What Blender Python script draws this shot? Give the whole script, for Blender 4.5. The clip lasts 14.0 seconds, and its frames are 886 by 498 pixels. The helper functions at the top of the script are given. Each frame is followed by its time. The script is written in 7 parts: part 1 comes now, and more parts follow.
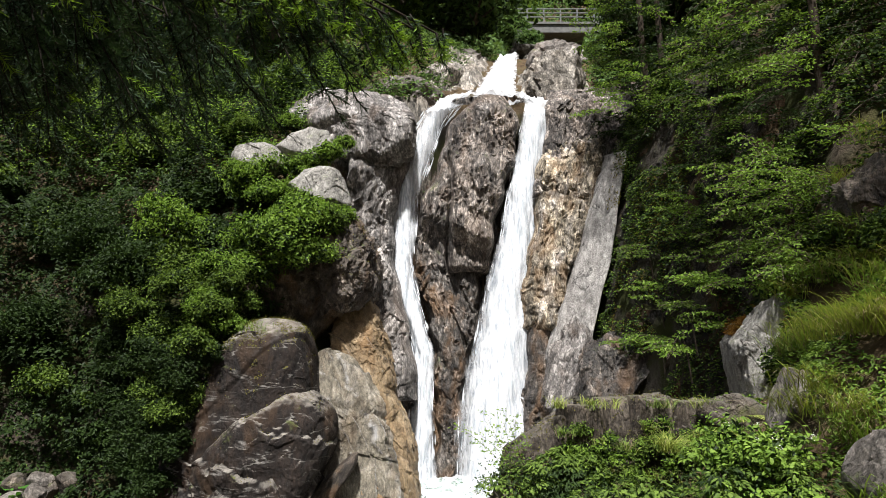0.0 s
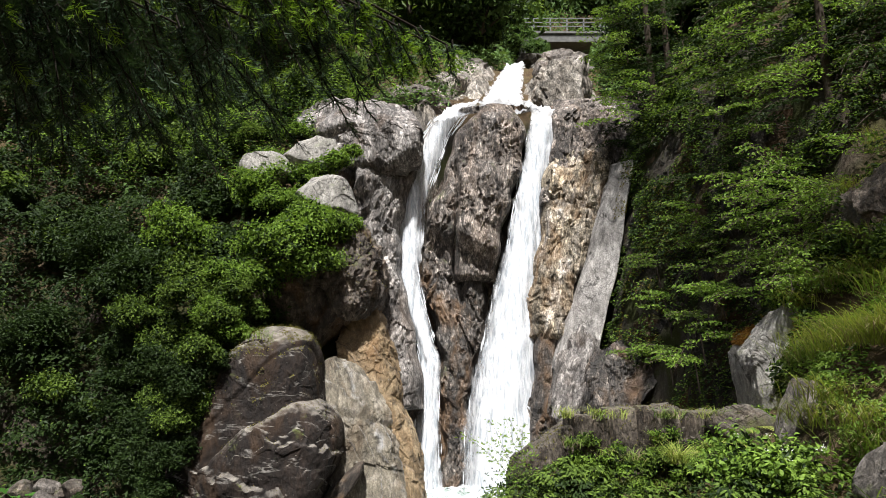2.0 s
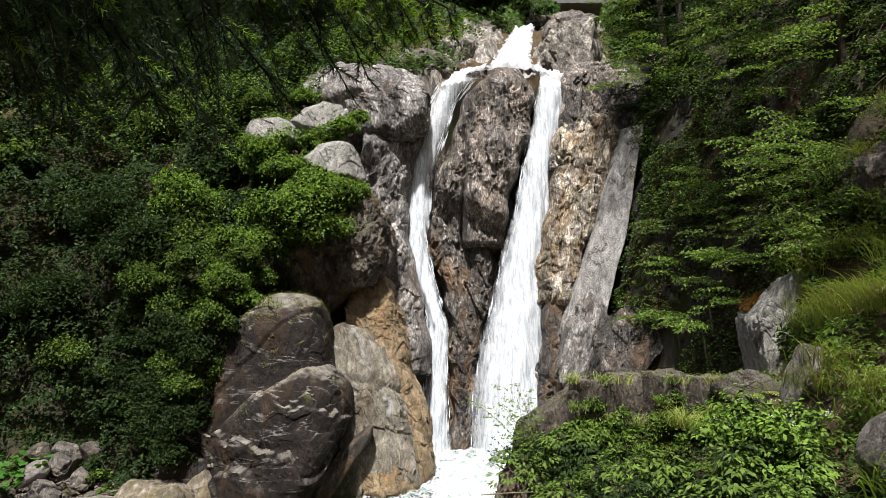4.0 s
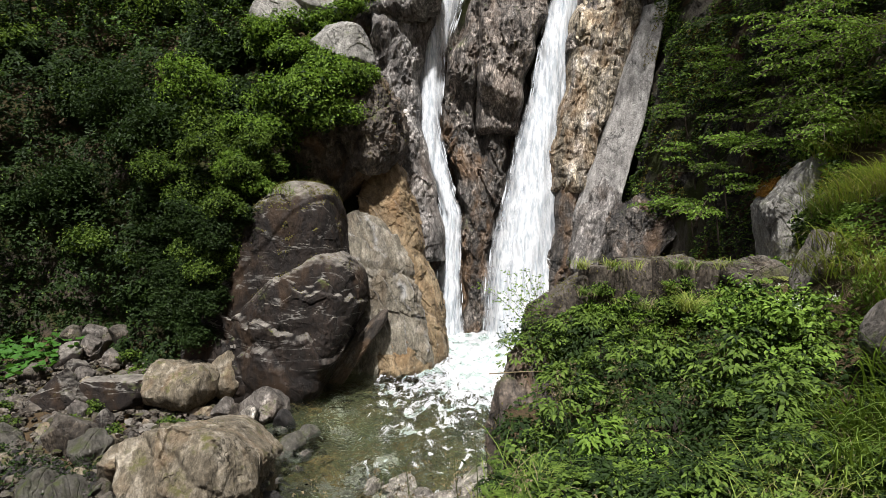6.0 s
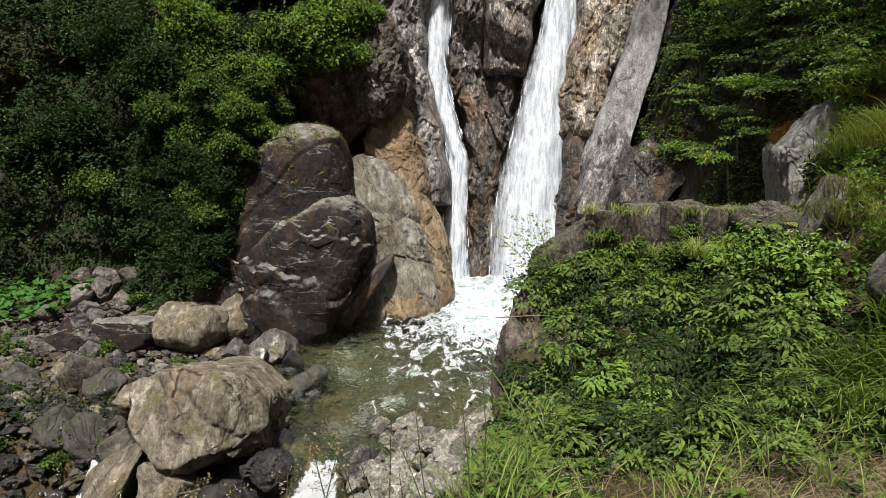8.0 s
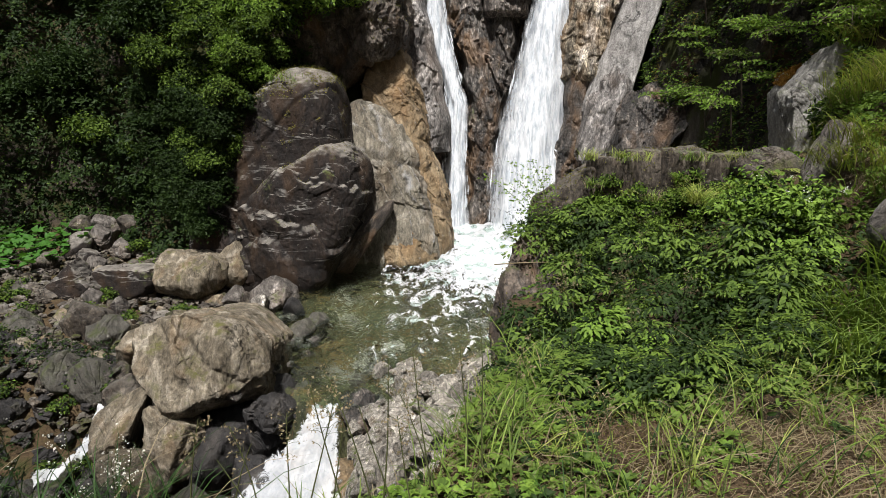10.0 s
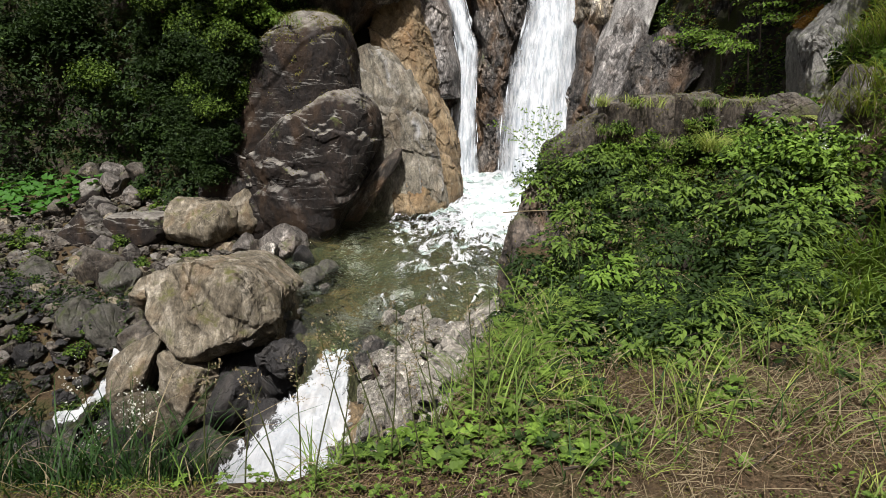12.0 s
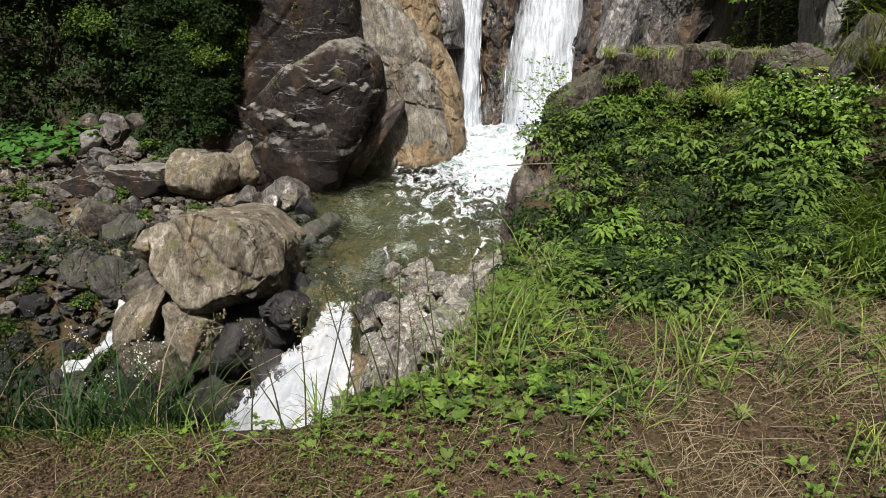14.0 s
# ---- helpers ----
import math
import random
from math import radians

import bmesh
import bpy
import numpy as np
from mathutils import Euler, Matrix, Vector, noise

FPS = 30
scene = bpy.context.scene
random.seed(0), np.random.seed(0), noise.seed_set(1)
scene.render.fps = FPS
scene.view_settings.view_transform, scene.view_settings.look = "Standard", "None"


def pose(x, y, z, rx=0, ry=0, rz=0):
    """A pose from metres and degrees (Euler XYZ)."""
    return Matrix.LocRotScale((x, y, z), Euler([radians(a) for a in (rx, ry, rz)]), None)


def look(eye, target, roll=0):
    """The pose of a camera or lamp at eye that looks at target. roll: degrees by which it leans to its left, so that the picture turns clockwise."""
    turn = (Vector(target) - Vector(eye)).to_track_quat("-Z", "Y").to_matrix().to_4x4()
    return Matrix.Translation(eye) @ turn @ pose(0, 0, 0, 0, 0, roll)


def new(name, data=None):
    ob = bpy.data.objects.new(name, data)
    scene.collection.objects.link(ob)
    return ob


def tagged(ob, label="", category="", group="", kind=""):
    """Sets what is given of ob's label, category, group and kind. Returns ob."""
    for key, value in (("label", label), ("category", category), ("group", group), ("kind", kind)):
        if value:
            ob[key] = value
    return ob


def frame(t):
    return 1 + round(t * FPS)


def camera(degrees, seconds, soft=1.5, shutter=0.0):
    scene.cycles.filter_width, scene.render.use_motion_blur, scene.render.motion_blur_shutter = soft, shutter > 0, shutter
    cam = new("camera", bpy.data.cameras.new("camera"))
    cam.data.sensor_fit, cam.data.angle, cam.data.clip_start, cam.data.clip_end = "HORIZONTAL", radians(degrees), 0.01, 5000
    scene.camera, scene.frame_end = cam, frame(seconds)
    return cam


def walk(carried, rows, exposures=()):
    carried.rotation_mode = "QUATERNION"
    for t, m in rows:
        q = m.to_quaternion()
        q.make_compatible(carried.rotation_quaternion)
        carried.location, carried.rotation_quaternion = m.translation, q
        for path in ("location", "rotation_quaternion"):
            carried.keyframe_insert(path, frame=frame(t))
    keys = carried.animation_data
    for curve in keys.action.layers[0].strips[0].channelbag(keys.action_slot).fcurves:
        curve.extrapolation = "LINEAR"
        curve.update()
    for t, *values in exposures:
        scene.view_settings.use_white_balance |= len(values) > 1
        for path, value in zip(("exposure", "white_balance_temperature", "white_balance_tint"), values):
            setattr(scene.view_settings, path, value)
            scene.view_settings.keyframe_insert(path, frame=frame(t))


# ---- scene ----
EYE_Z = 1.6
cam = camera(68.65, 14.0, soft=0.75)
ROWS = [  # seconds, yaw to the right, pitch up, roll, and the eye's drift in metres
    (0.0, 0.0, 5.0, 0.0, 0.0, 0.0, 0.0), (0.5, -0.01, 4.95, -0.13, -0.009, -0.012, -0.006),
    (1.0, -0.16, 5.24, -0.01, -0.014, -0.009, 0.002), (1.5, -0.29, 5.67, 0.09, -0.014, -0.007, 0.003),
    (2.0, -0.54, 5.74, -0.2, -0.012, -0.005, 0.005), (4.5, -1.81, 0.84, -0.01, 0.033, 0.003, 0.017),
    (5.0, -2.49, -1.66, -0.02, 0.054, 0.019, 0.012), (5.5, -2.71, -4.64, 0.07, 0.049, 0.021, 0.0),
    (6.0, -2.67, -7.05, 0.15, 0.067, 0.054, -0.011), (6.5, -2.79, -8.66, 0.09, 0.061, 0.07, -0.008),
    (7.0, -2.97, -9.62, 0.07, 0.064, 0.071, -0.013), (7.5, -3.13, -10.73, 0.0, 0.069, 0.073, -0.016),
    (8.0, -3.18, -12.0, 0.03, 0.053, 0.072, -0.007), (10.5, -3.19, -17.46, 0.05, 0.061, 0.098, -0.026),
    (11.0, -3.51, -18.29, 0.03, 0.061, 0.095, -0.024), (11.5, -3.74, -19.56, 0.12, 0.063, 0.096, -0.027),
    (12.0, -4.02, -21.1, 0.18, 0.064, 0.104, -0.037), (12.5, -3.97, -22.27, 0.08, 0.06, 0.101, -0.037),
    (13.0, -3.93, -23.35, -0.02, 0.059, 0.112, -0.044), (13.5, -4.28, -24.18, 0.11, 0.064, 0.117, -0.048),
    (14.0, -4.27, -25.17, 0.02, 0.059, 0.113, -0.048)]
walk(cam, [(t, pose(dx, dy, EYE_Z + dz, 90 + p, 0, -y) @ pose(0, 0, 0, 0, 0, -r)) for t, y, p, r, dx, dy, dz in ROWS],
     [(0.0, 0.9), (2.0, 0.9), (5.0, 0.68), (8.0, 0.56), (10.5, 0.54), (14.0, 0.54)])

# ---- light ----
SUN_EL, SUN_AZ = 64.0, 186.0          # degrees; azimuth from +y towards +x
world = bpy.data.worlds.new("sky")
scene.world = world
world.use_nodes = True
wn = world.node_tree.nodes
sky = wn.new("ShaderNodeTexSky")
sky.sky_type = "NISHITA"
sky.sun_disc = False
sky.sun_elevation, sky.sun_rotation = radians(SUN_EL), radians(SUN_AZ)
sky.air_density, sky.dust_density, sky.ozone_density = 1.0, 4.0, 1.0
world.node_tree.links.new(sky.outputs[0], wn["Background"].inputs[0])
wn["Background"].inputs[1].default_value = 0.05
sun = new("sun", bpy.data.lights.new("sun", "SUN"))
sun.data.energy, sun.data.angle, sun.data.color = 5.0, radians(3), (1.0, 0.98, 0.97)
_a, _e = radians(SUN_AZ), radians(SUN_EL)
sun.matrix_world = look((0, 0, 40), Vector((0, 0, 40)) - Vector((math.sin(_a) * math.cos(_e), math.cos(_a) * math.cos(_e), math.sin(_e))))
WATER = -2.4


# ---- materials ----
class Mat:
    """Short hand for building a node material."""

    def __init__(self, name):
        self.m = bpy.data.materials.new(name)
        self.m.use_nodes = True
        self.t = self.m.node_tree
        self.n = self.t.nodes
        self.bsdf = self.n["Principled BSDF"]
        self.out = self.n["Material Output"]
        self.co = self.n.new("ShaderNodeTexCoord").outputs["Object"]

    def link(self, a, b):
        self.t.links.new(a, b)

    def scaled(self, s, turn=(0, 0, 0)):
        k = self.n.new("ShaderNodeMapping")
        k.inputs["Scale"].default_value = s if hasattr(s, "__len__") else (s, s, s)
        k.inputs["Rotation"].default_value = [radians(a) for a in turn]
        self.link(self.co, k.inputs["Vector"])
        return k.outputs[0]

    def noise(self, scale, detail=6, rough=0.6, vec=None, distort=0.0):
        k = self.n.new("ShaderNodeTexNoise")
        k.inputs["Scale"].default_value, k.inputs["Detail"].default_value = scale, detail
        k.inputs["Roughness"].default_value, k.inputs["Distortion"].default_value = rough, distort
        self.link(vec or self.co, k.inputs["Vector"])
        return k.outputs["Fac"]

    def cells(self, scale, vec=None, feature="DISTANCE_TO_EDGE"):
        k = self.n.new("ShaderNodeTexVoronoi")
        k.feature = feature
        k.inputs["Scale"].default_value = scale
        self.link(vec or self.co, k.inputs["Vector"])
        return k.outputs["Distance"]

    def warped(self, amount, scale, stretch, turn):
        """Coordinates bent by noise, so that cells get uneven sides."""
        k = self.n.new("ShaderNodeTexNoise")
        k.inputs["Scale"].default_value, k.inputs["Detail"].default_value = scale * 0.4, 3
        self.link(self.co, k.inputs["Vector"])
        sub, mul, add = (self.n.new("ShaderNodeVectorMath") for _ in range(3))
        sub.operation, mul.operation, add.operation = "SUBTRACT", "SCALE", "ADD"
        sub.inputs[1].default_value = (0.5, 0.5, 0.5)
        self.link(k.outputs["Color"], sub.inputs[0])
        self.link(sub.outputs[0], mul.inputs[0])
        mul.inputs["Scale"].default_value = amount * 2.5
        self.link(self.co, add.inputs[0])
        self.link(mul.outputs[0], add.inputs[1])
        mp = self.n.new("ShaderNodeMapping")
        mp.inputs["Scale"].default_value = stretch
        mp.inputs["Rotation"].default_value = [radians(a) for a in turn]
        self.link(add.outputs[0], mp.inputs["Vector"])
        return mp.outputs[0]

    def cell_tone(self, scale, vec):
        """One chance value to each cell."""
        k = self.n.new("ShaderNodeTexVoronoi")
        k.inputs["Scale"].default_value = scale
        self.link(vec, k.inputs["Vector"])
        sp = self.n.new("ShaderNodeSeparateColor")
        self.link(k.outputs["Color"], sp.inputs[0])
        return sp.outputs[0]

    def ramp(self, fac, stops):
        k = self.n.new("ShaderNodeValToRGB")
        e = k.color_ramp.elements
        while len(e) < len(stops):
            e.new(0.5)
        for i, (p, c) in enumerate(stops):
            e[i].position = p
            e[i].color = (*c, 1) if hasattr(c, "__len__") else (c, c, c, 1)
        self.link(fac, k.inputs["Fac"])
        return k.outputs["Color"]

    def mix(self, fac, a, b, mode="MIX"):
        k = self.n.new("ShaderNodeMix")
        k.data_type, k.blend_type = "RGBA", mode
        for v, i in ((fac, 0), (a, 6), (b, 7)):
            if isinstance(v, (int, float)):
                k.inputs[i].default_value = v
            elif isinstance(v, tuple):
                k.inputs[i].default_value = (*v, 1)
            else:
                self.link(v, k.inputs[i])
        return k.outputs[2]

    def math(self, op, a, b=0.0):
        k = self.n.new("ShaderNodeMath")
        k.operation = op
        k.use_clamp = True
        for i, v in enumerate((a, b)):
            if isinstance(v, (int, float)):
                k.inputs[i].default_value = v
            else:
                self.link(v, k.inputs[i])
        return k.outputs[0]

    def normal_z(self):
        g = self.n.new("ShaderNodeNewGeometry")
        s = self.n.new("ShaderNodeSeparateXYZ")
        self.link(g.outputs["Normal"], s.inputs[0])
        return s.outputs["Z"]

    def island(self):
        return self.n.new("ShaderNodeNewGeometry").outputs["Random Per Island"]

    def bump(self, heights, distance=0.02):
        last = None
        for h, strength in heights:
            k = self.n.new("ShaderNodeBump")
            k.inputs["Strength"].default_value, k.inputs["Distance"].default_value = strength, distance
            self.link(h, k.inputs["Height"])
            if last:
                self.link(last, k.inputs["Normal"])
            last = k.outputs[0]
        self.link(last, self.bsdf.inputs["Normal"])

    def done(self, colour=None, rough=None, spec=None):
        if colour is not None:
            if isinstance(colour, tuple):
                self.bsdf.inputs["Base Color"].default_value = (*colour, 1)
            else:
                self.link(colour, self.bsdf.inputs["Base Color"])
        if rough is not None:
            if isinstance(rough, (int, float)):
                self.bsdf.inputs["Roughness"].default_value = rough
            else:
                self.link(rough, self.bsdf.inputs["Roughness"])
        if spec is not None:
            self.bsdf.inputs["Specular IOR Level"].default_value = spec
        return self.m


def rock_material(name, dark, mid, light, moss=0.0, moss_colour=(0.07, 0.09, 0.015), rust=0.0, wet=0.0, scale=1.0, veins=0.0, grain_turn=(20, 30, 10), rim=0.0, lichen=0.0, broken=0.0, broken_scale=1.0, soak=0.0, flecks=0.45):
    m = Mat(name)
    big = m.noise(0.9 * scale, 5, 0.6, distort=0.6)
    layered = m.noise(2.2 * scale, 8, 0.7, m.scaled((1.0, 1.0, 0.35), grain_turn), 0.8)
    fine = m.noise(38 * scale, 5, 0.75)
    col = m.ramp(layered, [(0.3, dark), (0.5, mid), (0.68, light)])
    col = m.mix(m.ramp(big, [(0.35, 0.0), (0.7, 0.55)]), col, dark)
    col = m.mix(0.55, col, m.ramp(fine, [(0.3, 0.35), (0.5, 1.0), (0.7, 1.7)]), "MULTIPLY")
    mid = m.noise(9 * scale, 7, 0.75, m.scaled((1.0, 1.0, 0.5), grain_turn), 0.4)
    col = m.mix(0.8, col, m.ramp(mid, [(0.32, 0.3), (0.5, 1.0), (0.68, 1.55)]), "MULTIPLY")
    faces = []
    if broken:
        for f, w in ((2.4, 0.8), (6.0, 1.0), (13.0, 0.9)):
            vec = m.warped(0.35 / f, 2.3 * f, (1.9, 1.2, 0.5), grain_turn)
            tone = m.ramp(m.cell_tone(f * broken_scale, vec), [(0.0, 0.4), (0.5, 1.0), (1.0, 1.9)])
            seam = m.ramp(m.cells(f * broken_scale, vec), [(0.0, 0.2), (0.016 * f + 0.01, 1.0)])
            col = m.mix(min(1.0, broken * w * 1.1), col, tone, "MULTIPLY")
            col = m.mix(broken * w, col, seam, "MULTIPLY")
            faces += [(tone, 0.5 * broken * w * 3.2 / f), (seam, 0.5 * broken * w)]
    crack = m.ramp(m.noise(0.9 * scale, 4, 0.55, m.scaled((1.2, 0.8, 0.6), grain_turn), 0.9), [(0.488, 1.0), (0.499, 0.3), (0.501, 0.3), (0.512, 1.0)])
    gate = m.ramp(m.noise(1.4 * scale, 3), [(0.45, 0.0), (0.6, 1.0)])
    col = m.mix(gate, col, m.mix(1.0, col, crack, "MULTIPLY"))
    if rust:
        col = m.mix(m.math("MULTIPLY", m.ramp(m.noise(1.3 * scale, 5, 0.6, m.scaled((1, 1, 0.5), (0, 40, 0)), 0.5), [(0.5, 0.0), (0.62, 1.0)]), rust), col, (0.30, 0.15, 0.045))
    spots = m.ramp(m.noise(11 * scale, 4, 0.6), [(0.67, 0.0), (0.72, 1.0)])
    col = m.mix(m.math("MULTIPLY", spots, flecks), col, (0.42, 0.41, 0.36))
    if veins:
        v = m.noise(0.8 * scale, 5, 0.5, m.scaled((0.45, 0.45, 1.9), (0, 32, 0)), 0.5)
        line = m.ramp(v, [(0.488, 0.0), (0.498, 1.0), (0.503, 1.0), (0.512, 0.0)])
        col = m.mix(m.math("MULTIPLY", m.math("MULTIPLY", line, m.ramp(m.noise(4, 5, 0.7), [(0.45, 0.0), (0.62, 1.0)])), veins), col, (0.46, 0.44, 0.40))
    if rim:
        at = m.n.new("ShaderNodeAttribute")
        at.attribute_name = "rim"
        sm = m.n.new("ShaderNodeAttribute")
        sm.attribute_name = "seam"
        # Crevice shade painted dark where each sheet drops off.
        col = m.mix(m.math("MULTIPLY", sm.outputs["Fac"], 0.75), col, tuple(0.4 * c for c in dark))
        # Pale worn rims, which on the brown rock also paint wet highlights.
        worn = m.math("MULTIPLY", at.outputs["Fac"], m.ramp(m.noise(2.2, 9, 0.8), [(0.47, 0.0), (0.56, 1.0)]))
        col = m.mix(m.math("MULTIPLY", worn, rim), col, tuple(min(0.5, 2.0 * c + 0.12) for c in light))
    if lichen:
        # Lichen and the light falling on top, both put into a paler colour.
        top_light = m.math("MULTIPLY", m.ramp(m.normal_z(), [(0.5, 0.0), (0.9, 1.0)]), m.ramp(m.noise(3.5, 7, 0.75), [(0.36, 0.2), (0.55, 1.0)]))
        col = m.mix(m.math("MULTIPLY", top_light, lichen), col, (0.30, 0.275, 0.235))
    if moss:
        up = m.ramp(m.normal_z(), [(0.15, 0.0), (0.75, 1.0)])
        patch = m.ramp(m.noise(2.0 * scale, 7, 0.7), [(0.62 - 0.3 * moss, 0.0), (0.72 - 0.3 * moss, 1.0)])
        col = m.mix(m.math("MULTIPLY", up, patch), col, m.mix(m.noise(25, 4), moss_colour, tuple(c * 1.6 for c in moss_colour)))
    if soak:
        run = m.ramp(m.noise(1.0, 6, 0.65, m.scaled((1.6, 1.6, 0.22)), 0.7), [(0.46, 0.0), (0.62, soak)])
        col = m.mix(run, col, m.mix(1.0, col, (0.3, 0.26, 0.23), "MULTIPLY"))
    rough = m.ramp(big, [(0.35, 0.75 - 0.5 * wet), (0.65, 0.9 - 0.35 * wet)])
    m.bump([(layered, 0.9), (mid, 0.8), (fine, 0.5), (crack, 0.5)] + faces, 0.05 / scale)
    return m.done(col, rough, 0.3 + 0.4 * wet)


def leaf_material(name, dark, light, gloss=0.6, through_light=0.35):
    m = Mat(name)
    r = m.island()
    col = m.ramp(r, [(0.0, dark), (0.6, tuple((a + b) / 2 for a, b in zip(dark, light))), (1.0, light)])
    col = m.mix(m.math("MULTIPLY", m.ramp(m.noise(1.1, 3), [(0.35, 0.0), (0.7, 1.0)]), 0.5), col, tuple(min(1, b * 1.25) for b in light))
    m.done(col, gloss, 0.22)
    tr = m.n.new("ShaderNodeBsdfTranslucent")
    m.link(m.mix(1.0, col, (1.0, 1.0, 0.55), "MULTIPLY"), tr.inputs["Color"])
    mx = m.n.new("ShaderNodeMixShader")
    mx.inputs[0].default_value = through_light
    m.link(m.bsdf.outputs[0], mx.inputs[1])
    m.link(tr.outputs[0], mx.inputs[2])
    m.link(mx.outputs[0], m.out.inputs["Surface"])
    return m.m


def soil_material():
    m = Mat("soil and leaf litter")
    a, b = m.noise(3.0, 8, 0.7), m.noise(45, 5, 0.7)
    steep = m.ramp(m.normal_z(), [(0.3, 1.0), (0.6, 0.0)])
    col = m.ramp(a, [(0.3, (0.045, 0.03, 0.017)), (0.5, (0.10, 0.068, 0.036)), (0.7, (0.062, 0.062, 0.02))])
    col = m.mix(0.7, col, m.ramp(b, [(0.3, 0.4), (0.7, 1.6)]), "MULTIPLY")
    rock = m.mix(m.ramp(m.noise(1.6, 6), [(0.45, 0.0), (0.6, 1.0)]), m.ramp(m.noise(5, 9, 0.75, m.scaled((1, 1, 0.5))), [(0.35, (0.018, 0.015, 0.012)), (0.7, (0.085, 0.075, 0.06))]), (0.035, 0.042, 0.010))
    col = m.mix(steep, col, rock)
    m.bump([(a, 0.9), (b, 0.8)], 0.05)
    return m.done(m.mix(0.1, col, (0.012, 0.010, 0.007)), 0.95, 0.2)


def bark_material(name, dark, light):
    m = Mat(name)
    a = m.noise(6, 8, 0.7, m.scaled((3, 3, 0.6)))
    m.bump([(a, 0.8)], 0.02)
    return m.done(m.ramp(a, [(0.3, dark), (0.7, light)]), 0.9, 0.2)


def plain_material(name, a, b, scale=8.0, rough=0.8):
    m = Mat(name)
    k = m.noise(scale, 7, 0.65)
    m.bump([(k, 0.3)], 0.01)
    return m.done(m.ramp(k, [(0.3, a), (0.7, b)]), rough, 0.3)


def fall_material():
    """White water: strands run along z, thinner and torn towards the edges of the sheet."""
    m = Mat("falling white water")
    st = m.noise(7, 5, 0.6, m.scaled((2.2, 2.2, 0.10)), 0.15)
    fine = m.noise(30, 4, 0.65, m.scaled((2.2, 2.2, 0.07)))
    puff = m.noise(2.6, 5, 0.6, m.scaled((1, 1, 0.5)), 0.4)
    col = m.mix(0.6, m.ramp(st, [(0.34, (0.50, 0.56, 0.61)), (0.56, (0.80, 0.82, 0.84))]), m.ramp(fine, [(0.35, 0.72), (0.6, 1.0)]), "MULTIPLY")
    m.bump([(st, 0.2), (fine, 0.12)], 0.03)
    m.done(col, 0.55, 0.25)
    tr = m.n.new("ShaderNodeBsdfTransparent")
    mx = m.n.new("ShaderNodeMixShader")
    edge = m.n.new("ShaderNodeAttribute")
    edge.attribute_name = "thin"
    torn = m.math("ADD", m.math("MULTIPLY", st, 0.55), m.math("ADD", m.math("MULTIPLY", fine, 0.3), m.math("MULTIPLY", puff, 0.35)))
    hole = m.math("SUBTRACT", m.math("MULTIPLY", torn, 0.5), m.math("SUBTRACT", 0.39, m.math("MULTIPLY", edge.outputs["Fac"], 0.5)))
    m.link(m.ramp(hole, [(0.0, 0.0), (0.12, 0.35), (0.4, 1.0)]), mx.inputs[0])
    m.link(tr.outputs[0], mx.inputs[1])
    m.link(m.bsdf.outputs[0], mx.inputs[2])
    m.link(mx.outputs[0], m.out.inputs["Surface"])
    return m.m


def foam_material(name="churned foam"):
    m = Mat(name)
    a = m.noise(2.6, 10, 0.8, m.scaled((1.5, 0.8, 1)), 1.2)
    b = m.noise(22, 5, 0.7)
    m.bump([(a, 0.45), (b, 0.3)], 0.06)
    m.done(m.mix(0.5, m.ramp(a, [(0.36, (0.55, 0.61, 0.65)), (0.55, (0.93, 0.94, 0.95))]), m.ramp(b, [(0.3, (0.66, 0.70, 0.73)), (0.55, (0.93, 0.94, 0.95))])), 0.4, 0.3)
    tr = m.n.new("ShaderNodeBsdfTransparent")
    mx = m.n.new("ShaderNodeMixShader")
    edge = m.n.new("ShaderNodeAttribute")
    edge.attribute_name = "thin"
    hole = m.math("SUBTRACT", m.math("ADD", edge.outputs["Fac"], m.ramp(a, [(0.38, 0.0), (0.62, 1.0)])), 0.85)
    m.link(m.ramp(hole, [(0.0, 0.0), (0.12, 0.4), (0.45, 1.0)]), mx.inputs[0])
    m.link(tr.outputs[0], mx.inputs[1])
    m.link(m.bsdf.outputs[0], mx.inputs[2])
    m.link(mx.outputs[0], m.out.inputs["Surface"])
    return m.m


def pool_material():
    m = Mat("clear green pool water")
    a = m.noise(5.0, 2, 0.5, m.scaled((0.8, 1.0, 1)), 0.6)
    b = m.noise(14, 2, 0.5, m.scaled((0.7, 1.0, 1)), 0.5)
    m.bump([(a, 1.0), (b, 0.5)], 0.26)
    m.bsdf.inputs["Transmission Weight"].default_value = 1.0
    m.bsdf.inputs["IOR"].default_value = 1.33
    return m.done((0.44, 0.58, 0.50), 0.0, 0.5)


